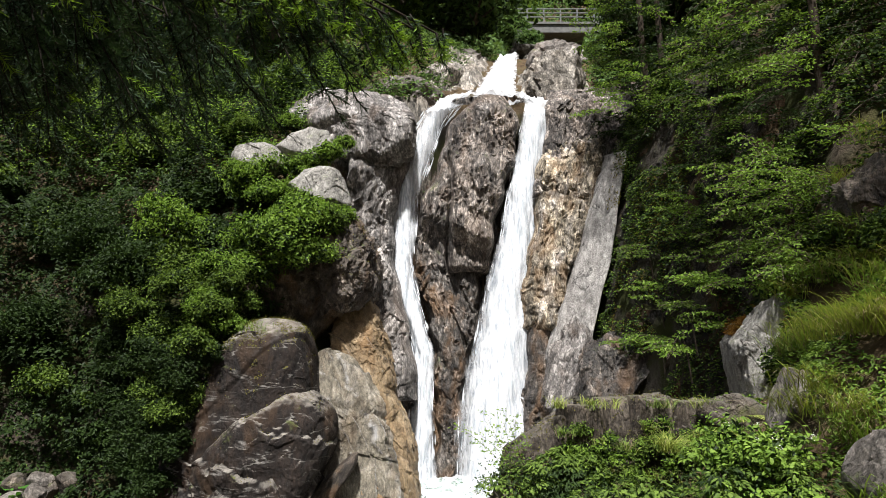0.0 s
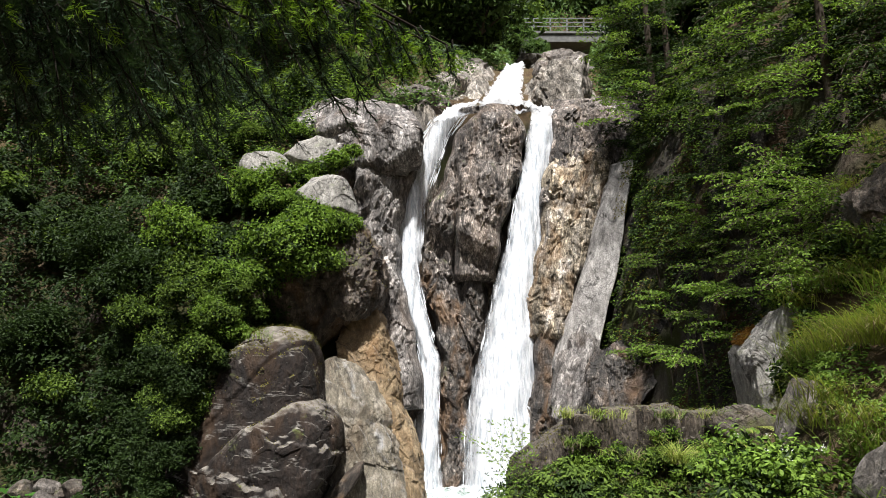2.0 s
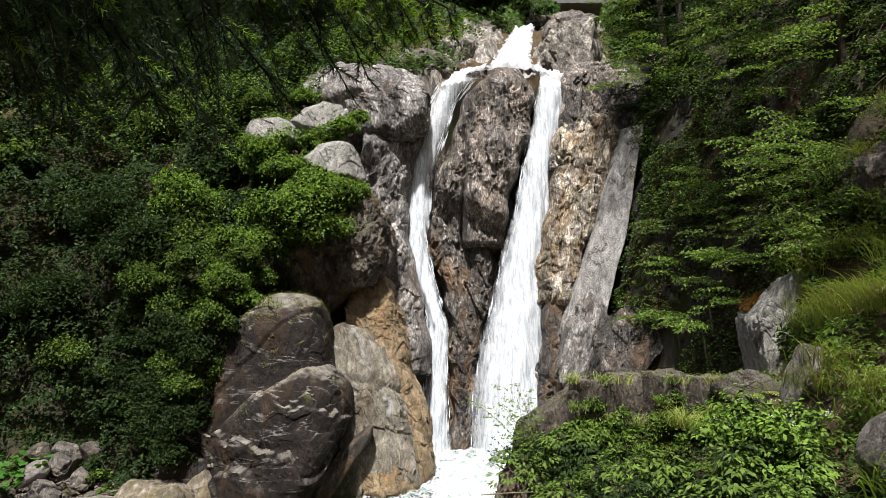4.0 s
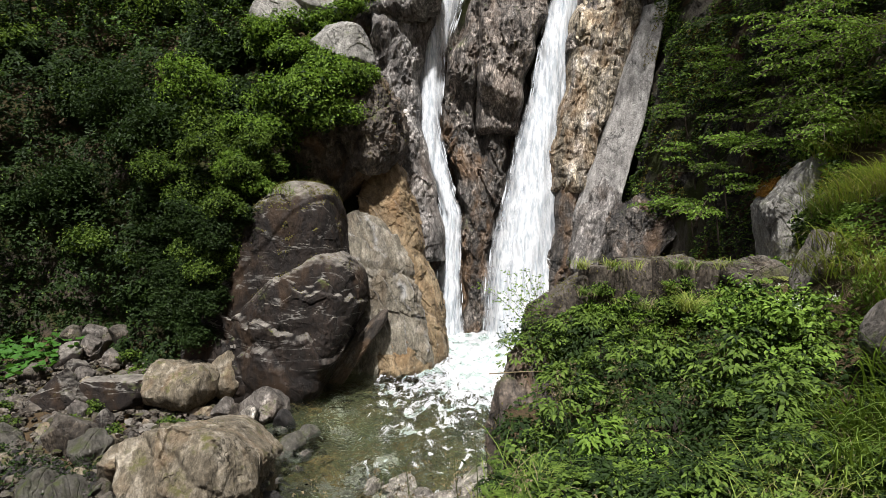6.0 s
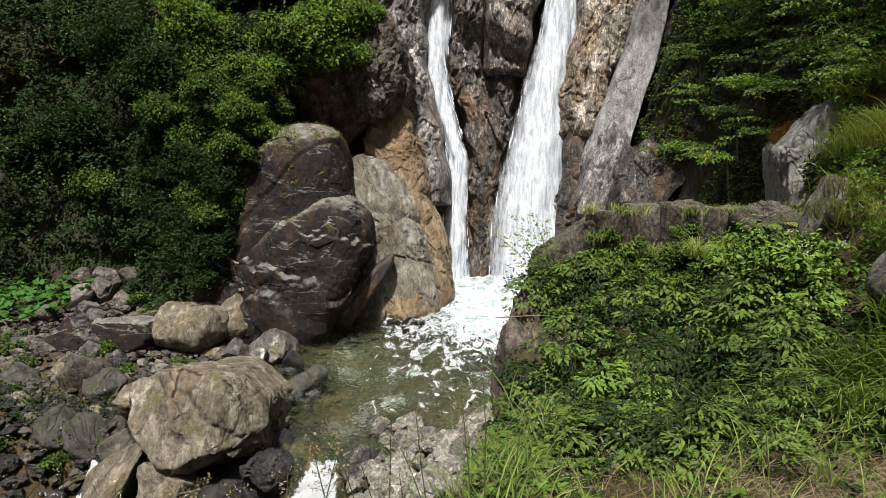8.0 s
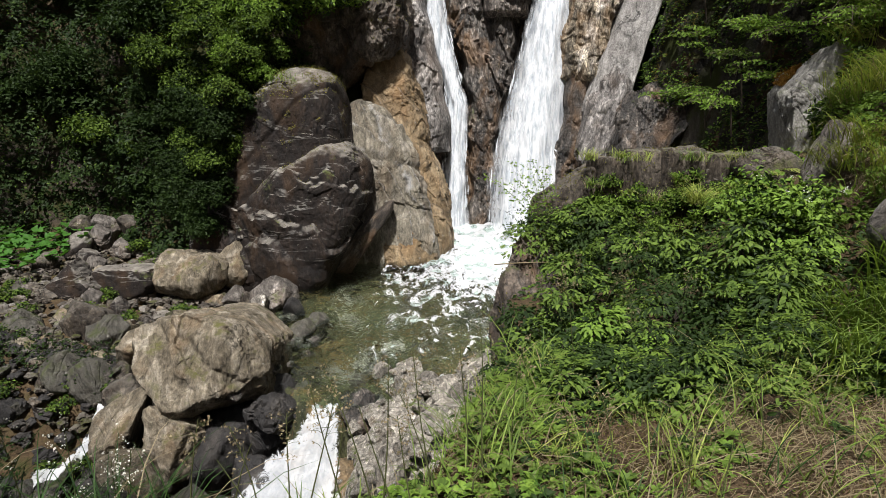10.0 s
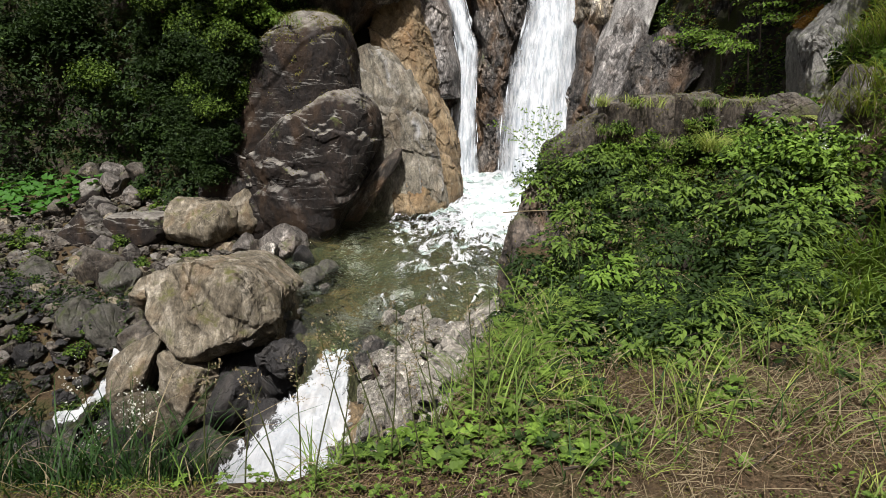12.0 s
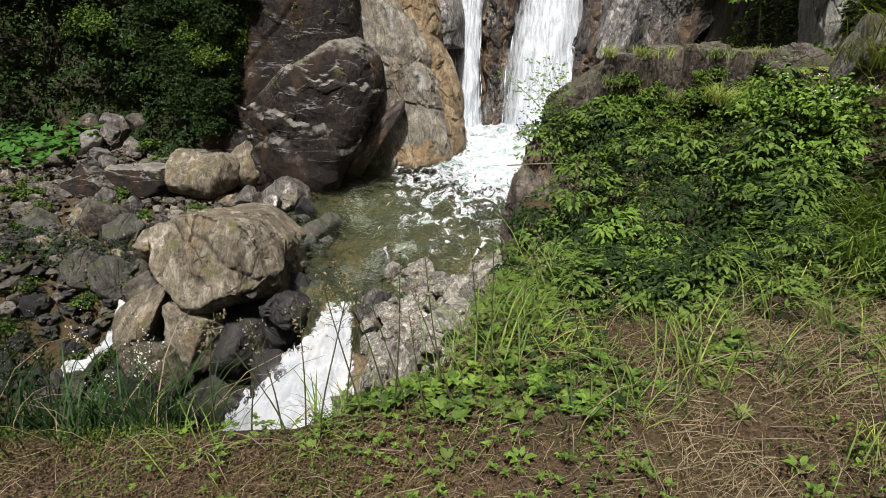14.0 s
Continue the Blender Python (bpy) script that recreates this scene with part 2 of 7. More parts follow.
M = dict(
    grey=rock_material("grey granite", (0.055, 0.048, 0.041), (0.17, 0.15, 0.13), (0.38, 0.345, 0.31), moss=0.15, rust=0.08, broken=0.25),
    pale=rock_material("pale worn granite", (0.14, 0.124, 0.102), (0.35, 0.318, 0.27), (0.56, 0.525, 0.47), moss=0.1, rust=0.06, broken=0.5, soak=0.3),
    cliff=rock_material("fractured wet cliff rock", (0.035, 0.029, 0.024), (0.14, 0.12, 0.10), (0.42, 0.385, 0.35), rust=0.35, wet=0.6, moss=0.1, broken=0.7, soak=0.8),
    buttress=rock_material("brown weathered granite", (0.09, 0.075, 0.063), (0.28, 0.24, 0.205), (0.58, 0.53, 0.48), rust=0.12, wet=0.35, moss=0.1, broken=0.7, soak=0.65, grain_turn=(15, -30, 10)),
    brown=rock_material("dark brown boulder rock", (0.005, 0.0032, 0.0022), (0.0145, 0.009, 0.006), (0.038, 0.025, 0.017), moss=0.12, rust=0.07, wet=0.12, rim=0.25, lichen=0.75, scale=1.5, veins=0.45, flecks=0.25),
    stone=rock_material("weathered brown grey stone", (0.065, 0.052, 0.034), (0.205, 0.172, 0.122), (0.43, 0.38, 0.30), rust=0.15, moss=0.25, moss_colour=(0.07, 0.068, 0.02), scale=1.7, broken=0.15),
    black=rock_material("black wet rock", (0.008, 0.007, 0.007), (0.024, 0.021, 0.019), (0.085, 0.074, 0.062), wet=0.5),
    tan=rock_material("tan water-worn rock", (0.09, 0.078, 0.057), (0.25, 0.222, 0.168), (0.47, 0.43, 0.36), rust=0.12, wet=0.2, rim=0.5, broken=0.2, soak=0.4),
    ochre=rock_material("ochre water-stained rock", (0.09, 0.06, 0.03), (0.26, 0.185, 0.10), (0.42, 0.33, 0.21), rust=0.3, wet=0.4, rim=0.2),
    fold=rock_material("folded grey rock", (0.10, 0.09, 0.082), (0.30, 0.277, 0.255), (0.55, 0.52, 0.485), rust=0.12, wet=0.3, broken=0.5, soak=0.6, grain_turn=(10, -38, 0)),
    yellow=rock_material("ochre and white cliff rock", (0.16, 0.135, 0.10), (0.41, 0.345, 0.25), (0.66, 0.61, 0.55), rust=0.3, broken=0.6, soak=0.25, grain_turn=(10, 25, 0)),
    overhang=rock_material("brown wet overhang rock", (0.03, 0.023, 0.017), (0.12, 0.094, 0.072), (0.33, 0.28, 0.225), rust=0.3, wet=0.45, moss=0.25, broken=0.4, soak=0.6, grain_turn=(10, -40, 0)),
    outlet=rock_material("pale cream broken rock", (0.20, 0.178, 0.145), (0.45, 0.41, 0.345), (0.66, 0.62, 0.55), moss=0.25, rust=0.15, broken=0.35, broken_scale=1.4),
    pebble=rock_material("pale grey lichened boulder", (0.17, 0.162, 0.145), (0.32, 0.305, 0.275), (0.46, 0.44, 0.40), moss=0.25, broken=0.12),
    slab=rock_material("grey lichened slab", (0.22, 0.208, 0.192), (0.36, 0.342, 0.318), (0.50, 0.48, 0.45), broken=0.12, soak=0.25, grain_turn=(0, 18, 0)),
    ledge=rock_material("grey brown ledge rock", (0.024, 0.018, 0.012), (0.088, 0.07, 0.052), (0.24, 0.205, 0.165), moss=0.35, moss_colour=(0.045, 0.048, 0.012), broken=0.4, lichen=0.35, soak=0.5),
    mossy=rock_material("mossy stone", (0.035, 0.031, 0.024), (0.085, 0.078, 0.062), (0.18, 0.17, 0.145), moss=0.45, moss_colour=(0.035, 0.042, 0.010), wet=0.3),
    bed=rock_material("olive stony pool bed", (0.014, 0.018, 0.008), (0.065, 0.068, 0.028), (0.22, 0.21, 0.10), scale=2.5, rust=0.35, broken=0.4),
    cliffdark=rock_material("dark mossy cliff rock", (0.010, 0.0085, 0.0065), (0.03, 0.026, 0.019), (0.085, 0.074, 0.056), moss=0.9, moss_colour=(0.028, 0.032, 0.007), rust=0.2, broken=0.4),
    soil=soil_material(),
    # Dark and light leaves also paint shade and sunlight on the plants.
    leaf_dark=leaf_material("deep green leaves doubling as shade", (0.006, 0.015, 0.004), (0.034, 0.062, 0.013)),
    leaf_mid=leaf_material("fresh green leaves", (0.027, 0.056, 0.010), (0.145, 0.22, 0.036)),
    leaf_light=leaf_material("light yellow green leaves doubling as sunlit leaves", (0.055, 0.115, 0.014), (0.19, 0.295, 0.045)),
    butterbur=leaf_material("fresh green butterbur leaves", (0.025, 0.085, 0.012), (0.07, 0.18, 0.028)),
    # Paler and bluer than near leaves: haze of distance put into the colour.
    leaf_far=leaf_material("hazy distant forest leaves", (0.045, 0.095, 0.03), (0.15, 0.24, 0.075)),
    needles=leaf_material("dark spruce needles", (0.012, 0.026, 0.015), (0.04, 0.072, 0.032), 0.6, 0.2),
    young=leaf_material("young yellow green needles", (0.09, 0.17, 0.015), (0.22, 0.36, 0.04), 0.6, 0.4),
    grass=leaf_material("green grass blades", (0.05, 0.098, 0.016), (0.20, 0.28, 0.055)),
    grass_light=leaf_material("yellow green grass blades", (0.11, 0.15, 0.025), (0.31, 0.36, 0.085)),
    grass_dark=leaf_material("dark green grass blades", (0.008, 0.026, 0.006), (0.042, 0.09, 0.02)),
    dry=leaf_material("dry straw", (0.10, 0.075, 0.04), (0.27, 0.22, 0.135), 0.7, 0.15),
    moss=leaf_material("yellow moss tufts", (0.10, 0.085, 0.012), (0.20, 0.17, 0.03), 0.9, 0.1),
    litter=leaf_material("brown litter", (0.035, 0.022, 0.012), (0.16, 0.105, 0.06), 0.8, 0.05),
    mossgreen=leaf_material("olive moss", (0.06, 0.06, 0.012), (0.15, 0.14, 0.03), 0.9, 0.1),
    orange_moss=leaf_material("orange moss", (0.13, 0.06, 0.01), (0.27, 0.14, 0.025), 0.9, 0.1),
    white=plain_material("cream petals", (0.5, 0.49, 0.42), (0.66, 0.65, 0.57)),
    twig=bark_material("dark twig bark", (0.012, 0.010, 0.008), (0.035, 0.028, 0.02)),
    bark=bark_material("grey brown bark", (0.03, 0.022, 0.016), (0.10, 0.08, 0.06)),
    stem=bark_material("olive stem", (0.05, 0.06, 0.02), (0.10, 0.11, 0.04)),
    concrete=plain_material("weathered concrete", (0.09, 0.09, 0.085), (0.19, 0.19, 0.18), 3.0),
    steel=plain_material("dull grey painted steel", (0.12, 0.13, 0.12), (0.2, 0.21, 0.2), 12.0, 0.6),
    fall=fall_material(), foam=foam_material(), pool=pool_material(),
)


# ---- mesh helpers ----
def mesh_of(name, verts, faces, material, smooth=True):
    me = bpy.data.meshes.new(name)
    v = np.asarray(verts, np.float32).reshape(-1, 3)
    f = np.asarray(faces, np.int32)
    k = f.shape[1]
    me.vertices.add(len(v))
    me.vertices.foreach_set("co", v.ravel())
    me.loops.add(f.size)
    me.loops.foreach_set("vertex_index", f.ravel())
    me.polygons.add(len(f))
    me.polygons.foreach_set("loop_start", np.arange(0, f.size, k, dtype=np.int32))
    me.polygons.foreach_set("use_smooth", np.full(len(f), smooth))
    me.update(calc_edges=True)
    me.materials.append(material)
    return me


def part(name, me, parent, label=""):
    ob = new(name, me)
    ob.parent = parent
    return tagged(ob, label)


def thing(name, label, category, at=(0, 0, 0), group="", kind=""):
    ob = new(name)
    ob.location = at
    ob.empty_display_size = 0.1
    return tagged(ob, label, category, group, kind)


def thin_attribute(me, values):
    me.attributes.new("thin", "FLOAT", "POINT").data.foreach_set("value", np.asarray(values, np.float32).ravel())


def sst(a, b, x):
    t = np.clip((np.asarray(x, float) - a) / (b - a), 0, 1)
    return t * t * (3 - 2 * t)


def grid_faces(nu, nv):
    i = np.arange(nu * nv).reshape(nu, nv)
    return np.stack([i[:-1, :-1], i[1:, :-1], i[1:, 1:], i[:-1, 1:]], -1).reshape(-1, 4)


ICO = {}


def ico(level):
    if level not in ICO:
        bm = bmesh.new()
        bmesh.ops.create_icosphere(bm, subdivisions=level, radius=1.0)
        ICO[level] = (np.array([v.co[:] for v in bm.verts]), np.array([[v.index for v in f.verts] for f in bm.faces]))
        bm.free()
    return ICO[level]


def facets(q, steps):
    """Broken-rock relief: each chance cell is a flat tilted block. steps: (cells per metre, height, tilt)."""
    h = 0.0
    for f, a, b in steps:
        p = q * f
        c = noise.voronoi(p)[1][0]
        g = noise.cell_vector(c * 7.31)
        h += a * (g.x - 0.5) + b * ((g.y - 0.5) * (p.x - c.x) + (g.z - 0.5) * (p.z - c.z) + (g.x - 0.5) * (p.y - c.y))
    return h


def crisp(me, degrees=28):
    me.set_sharp_from_angle(angle=radians(degrees))
    return me


def rock_mesh(name, size, seed, material, level=4, cuts=9, rough=0.06, flat_top=0.0, ridge=0.0, deep=(0.45, 0.82), boxy=1.0, shells=None):
    """A boulder: a ball cut flat by chance planes, then broken up by noise. size: half extents.
    shells: (x, z, how many a metre, depth) of curved sheets that flake off round a point."""
    v, f = ico(level)
    r = np.random.default_rng(seed)
    v = np.sign(v) * np.abs(v) ** boxy
    n = r.normal(size=(cuts, 3))
    n /= np.linalg.norm(n, axis=1)[:, None]
    d = r.uniform(*deep, cuts)
    if boxy < 1:
        d = d * 1.35
    if flat_top:
        n[0], d[0] = (r.normal() * 0.12, r.normal() * 0.12, 1.0), flat_top
    for k in range(cuts):
        over = np.maximum(v @ n[k] - d[k], 0)
        v -= over[:, None] * n[k] * 0.97
    v /= np.abs(v).max(0)
    s = np.array(size)
    m = float(s.mean())
    out, rims = np.empty_like(v), np.zeros(len(v), np.float32)
    stretch = Vector((1.2, 1.2, 0.75))
    stretch = Matrix.Diagonal(stretch)
    off = Vector(r.uniform(-50, 50, 3))
    for i, p in enumerate(v):
        q = Vector(p * s / m)
        a = noise.fractal(q * 1.6 + off, 0.75, 2.3, 7) * rough * 0.6 + facets(stretch @ q + off, ((1.5, 1.1 * rough, 1.6 * rough), (4.0, 0.5 * rough, 0.8 * rough)))
        if ridge:
            a -= ridge * max(0.0, 0.25 - abs(noise.noise(q * 1.5 + off))) * 2
        if shells:
            w = p * s
            t = shells[2] * math.sqrt((w[0] - shells[0]) ** 2 + 0.35 * w[1] ** 2 + (w[2] - shells[1]) ** 2) + 0.8 * noise.noise(Vector(w) * 0.9 + off) + 0.12 * noise.fractal(Vector(w) * 3.2 + off, 0.8, 2.1, 4)
            t -= math.floor(t)
            a += shells[3] / m * ((t - 0.5) if t < 0.9 else (0.4 - 9 * (t - 0.9)))
            rims[i] = math.exp(-((t - 0.87) / 0.06) ** 2)
        out[i] = p * (1 + a)
    me = crisp(mesh_of(name, out * s, f, material))
    if shells:
        me.attributes.new("rim", "FLOAT", "POINT").data.foreach_set("value", rims)
    return me


def shaped_mesh(name, size, planes, seed, material, level=6, sharp=9.0, relief=0.03, grit=0.012, shells=None, steps=(), loose=1.3, crease=30):
    """A rock cut by named planes (azimuth from +x, elevation, distance) out of an ellipsoid, with broken relief.
    steps: (azimuth, elevation, offset, height, wobble) of ledges that break the surface along a plane."""
    v, f = ico(level)
    way = lambda az, el: np.array([math.cos(radians(az)) * math.cos(radians(el)), math.sin(radians(az)) * math.cos(radians(el)), math.sin(radians(el))])
    k = (np.linalg.norm(v / (np.array(size) * loose), axis=1)) ** sharp
    for az, el, d in planes:
        k = k + np.maximum(v @ way(az, el) / d, 0) ** sharp
    r = k ** (-1 / sharp)
    rng = np.random.default_rng(seed)
    off = Vector(rng.uniform(-50, 50, 3))
    rims, seams = np.zeros(len(v), np.float32), np.zeros(len(v), np.float32)
    cuts = [(way(az, el), o, h, wob) for az, el, o, h, wob in steps]
    for i in range(len(v)):
        q = Vector(v[i] * r[i])
        a = noise.fractal(q * 0.9 + off, 0.8, 2.1, 5) * relief * 1.3 + facets(q + off, ((1.6, 1.0 * relief, 1.5 * relief), (4.2, 0.45 * relief, 0.8 * relief), (11.0, 0.25 * relief, 0.35 * relief))) + grit * noise.fractal(q * 9 + off, 0.7, 2.1, 4)
        bend = noise.fractal(q * 0.8 + off, 0.8, 2.1, 4)
        for n, o, h, wob in cuts:
            t = (float(n[0] * q.x + n[1] * q.y + n[2] * q.z) - o + wob * bend) / 0.05
            a += h / (1 + math.exp(-max(-30.0, min(30.0, 3 * t))))
            a -= 0.35 * h * math.exp(-(t + 0.6) ** 2)
            rims[i] = max(rims[i], math.exp(-((t - 0.7) / 0.6) ** 2))
        if shells:
            t = shells[2] * math.sqrt((q.x - shells[0]) ** 2 + 0.35 * q.y ** 2 + (q.z - shells[1]) ** 2) + 0.55 * bend
            t -= math.floor(t)
            a += shells[3] * ((t - 0.5) if t < 0.9 else (0.4 - 9 * (t - 0.9)))
            rims[i] = max(rims[i], math.exp(-((t - 0.88) / 0.022) ** 2))
            seams[i] = math.exp(-((t - 0.985) / 0.03) ** 2)
        r[i] += a
    me = crisp(mesh_of(name, v * r[:, None], f, material), crease)
    me.attributes.new("rim", "FLOAT", "POINT").data.foreach_set("value", rims)
    me.attributes.new("seam", "FLOAT", "POINT").data.foreach_set("value", seams)
    return me


def shaped(name, label, at, size, planes, seed, mat, group="", category="rock", turn=(0, 0, 0), **kw):
    ob = new(name, shaped_mesh(name, size, planes, seed, M[mat], **kw))
    ob.matrix_world = pose(*at, *turn)
    return tagged(ob, label, category, group)


def boulder(name, label, at, size, seed, mat, turn=(0, 0, 0), level=4, group="", category="boulder", **kw):
    ob = new(name, rock_mesh(name, size, seed, M[mat], level, **kw))
    ob.matrix_world = pose(*at, *turn)
    return tagged(ob, label, category, group)


def frames_from(normals, rng, spin=None):
    n = normals / (np.linalg.norm(normals, axis=1)[:, None] + 1e-9)
    a = rng.normal(size=n.shape) if spin is None else spin
    a = a - (a * n).sum(1)[:, None] * n
    a /= np.linalg.norm(a, axis=1)[:, None] + 1e-9
    return n, a, np.cross(n, a)


def leaves(points, normals, size, rng, aspect=0.5, fold=0.25, spin=None):
    """Folded leaves, two triangles each side of the midrib: verts, quads."""
    n, a, b = frames_from(normals, rng, spin)
    L = (size * rng.uniform(0.65, 1.25, len(points)))[:, None] if np.isscalar(size) else size[:, None]
    w = L * aspect
    base = points - a * L * 0.5
    mid = points + n * L * fold * 0.3
    tip = points + a * L * 0.5 - n * L * fold * 0.6
    l = points + b * w * 0.5 + n * L * fold * 0.55 - a * L * 0.08
    r = points - b * w * 0.5 + n * L * fold * 0.55 - a * L * 0.08
    v = np.stack([base, l, tip, r], 1).reshape(-1, 3)
    i = np.arange(len(points))[:, None] * 4
    return v, np.hstack([np.stack([i + 0, i + 2, i + 1], -1).reshape(-1, 3), np.stack([i + 0, i + 3, i + 2], -1).reshape(-1, 3)]).reshape(-1, 3)


def oval_leaves(points, normals, size, rng, aspect=0.5, fold=0.2, spin=None):
    """Broad leaves with a midrib and rounded flanks, eight triangles each."""
    n, a, b = frames_from(normals, rng, spin)
    L = (size * rng.uniform(0.6, 1.25, len(points)))[:, None]
    w = L * aspect * 0.5
    row = [points - a * L * 0.5, points - a * L * 0.2 + n * L * 0.04, points + a * L * 0.18 + n * L * 0.02, points + a * L * 0.5 - n * L * fold * 0.7]
    out = [row[0], row[1], row[2], row[3]]
    for s in (1, -1):
        out += [row[1] + s * b * w * 0.95 + n * w * fold, row[2] + s * b * w * 0.8 + n * w * fold]
    v = np.stack(out, 1).reshape(-1, 3)
    t = np.array([[0, 1, 4], [1, 2, 5], [1, 5, 4], [2, 3, 5], [0, 6, 1], [1, 7, 2], [1, 6, 7], [2, 7, 3]])
    return v, (np.arange(len(points))[:, None, None] * 8 + t).reshape(-1, 3)


def join(parts_):
    vs, fs, o = [], [], 0
    for v, f in parts_:
        vs.append(v)
        fs.append(f + o)
        o += len(v)
    return np.vstack(vs), np.vstack(fs)


def strip(path, widths, side):
    """A flat tapering ribbon along a path: verts, triangles."""
    p, w = np.asarray(path), np.asarray(widths)[:, None]
    v = np.stack([p - side * w, p + side * w], 1).reshape(-1, 3)
    k = np.arange(len(p) - 1)[:, None] * 2
    return v, np.vstack([np.hstack([k, k + 1, k + 3]), np.hstack([k, k + 3, k + 2])])


def tube(path, radii, sides=6):
    p = np.asarray(path, float)
    t = np.gradient(p, axis=0)
    t /= np.linalg.norm(t, axis=1)[:, None] + 1e-9
    up = np.where(np.abs(t[:, 2:]) > 0.9, [[1.0, 0, 0]], [[0, 0, 1.0]])
    a = np.cross(t, up)
    a /= np.linalg.norm(a, axis=1)[:, None] + 1e-9
    b = np.cross(t, a)
    ang = np.linspace(0, 2 * np.pi, sides, endpoint=False)
    v = p[:, None] + np.asarray(radii)[:, None, None] * (np.cos(ang)[None, :, None] * a[:, None] + np.sin(ang)[None, :, None] * b[:, None])
    i = np.arange(len(p) * sides).reshape(len(p), sides)
    j = np.roll(i, -1, 1)
    q = np.stack([i[:-1], j[:-1], j[1:], i[1:]], -1).reshape(-1, 4)
    return v.reshape(-1, 3), np.vstack([q[:, [0, 1, 2]], q[:, [0, 2, 3]]])


def arc(p0, p1, sag, n=8):
    t = np.linspace(0, 1, n)[:, None]
    p = np.asarray(p0, float) * (1 - t) + np.asarray(p1, float) * t
    p[:, 2] += (4 * sag * t * (1 - t))[:, 0]
    return p


# ---- ground ----
def edge_y(x):
    """How far the camera's bank reaches before it drops to the stream."""
    return np.interp(x, [-9, -3, -0.6, -0.15, 0.15, 0.4, 0.6, 1.5, 6], [1.4, 1.55, 1.8, 2.1, 3.0, 6.6, 7.9, 8.4, 8.6])


def right_x(y):
    """The foot of the right-hand slope."""
    return np.interp(y, [-8, 2, 4.5, 6.5, 8, 10, 12, 14, 16, 17.5, 20, 26, 45], [7, 3.6, 3.3, 3.3, 4.0, 5.0, 4.5, 3.6, 3.2, 3.1, 3.6, 5.0, 10])


def left_y(x):
    """The foot of the left-hand slope."""
    return np.interp(x, [-30, -14, -10, -8, -6, -4, -2.5, -1.2], [9, 11.5, 13.4, 13.6, 12.9, 12.1, 12.8, 15.6])


def ground_z(x, y):
    x, y = np.asarray(x, float), np.asarray(y, float)
    z = np.full(np.broadcast(x, y).shape, -2.75) + 0 * x
    z = z + 0.35 * sst(-4.5, -8, x)                                   # rubble shelf rises to the left
    pool = sst(-3.3, -2.4, x) * sst(1.0, 0.2, x) * sst(6.2, 7.6, y)
    z = z - 0.55 * pool
    chan = sst(-6.6, -5.0, x) * sst(8.0, 7.0, y)
    z = z - 1.1 * chan
    left = sst(-5.0, -6.6, x) * sst(8.0, 5.5, y)
    z = z - 0.7 * left
    # left slope
    u = y - left_y(x)
    rise = np.where(u > 0, np.interp(u, [0, 0.6, 1.6, 3.5, 6, 9, 14, 30, 80], [0, 1.6, 4.4, 7.6, 10.2, 12, 15, 27, 60]), 0)
    z = z + rise * sst(-1.0, -2.6, x)
    # camera's bank
    e = edge_y(x) - y
    bank = 0.08 * sst(0.5, 3, x) - 0.62 * sst(2.9, 4.0, y) * sst(2.9, 2.1, x) - 0.2 * sst(4.0, 6.5, y) + 0.5 * sst(2.6, 3.6, x) * sst(3.5, 6, y)
    k = sst(-2.2 + 1.2 * sst(-0.2, 0.5, x), 0.0, e) ** 1.3
    z = z * (1 - k) + bank * k
    # right slope and cliff
    w = x - right_x(y)
    gentle = np.interp(w, [0, 0.5, 1.5, 4, 10, 60], [0, 0.7, 1.6, 3.6, 9, 40])
    steep = np.interp(w, [0, 0.35, 1.2, 2.5, 6, 60], [0, 2.6, 6.0, 8.0, 11, 45])
    s = sst(7.5, 10.5, y)
    z = np.where(w > 0, np.maximum(z, -0.2) + gentle * (1 - s) + steep * s, z)
    # above the falls
    top = np.interp(y, [16.9, 17.5, 19, 22, 25, 30, 45, 60, 90, 160], [7.0, 7.1, 7.7, 9.4, 11.2, 13.2, 18.5, 30, 55, 100])
    top = top - 6.0 * sst(-1.8, -4.5, x) * sst(27, 18, y)
    top = top + 0.4 * np.maximum(np.abs(x - 2 - (y - 18) * 0.2) - 2.5, 0) * sst(18, 22, y)
    kk = sst(16.7, 17.3, y)
    mid = sst(-2.6, -1.6, x) * sst(5.5, 4.0, x)
    z = np.where(y > 17.3, np.maximum(top, z * (1 - mid)), z * (1 - kk * mid) + top * kk * mid)
    # added unseen hill behind the camera, to close off light from there
    z = z + np.maximum(-2.5 - y, 0) * 0.55
    return z


def axis_of(parts_):
    return np.unique(np.concatenate([np.arange(a, b, s) for a, b, s in parts_]).round(3))


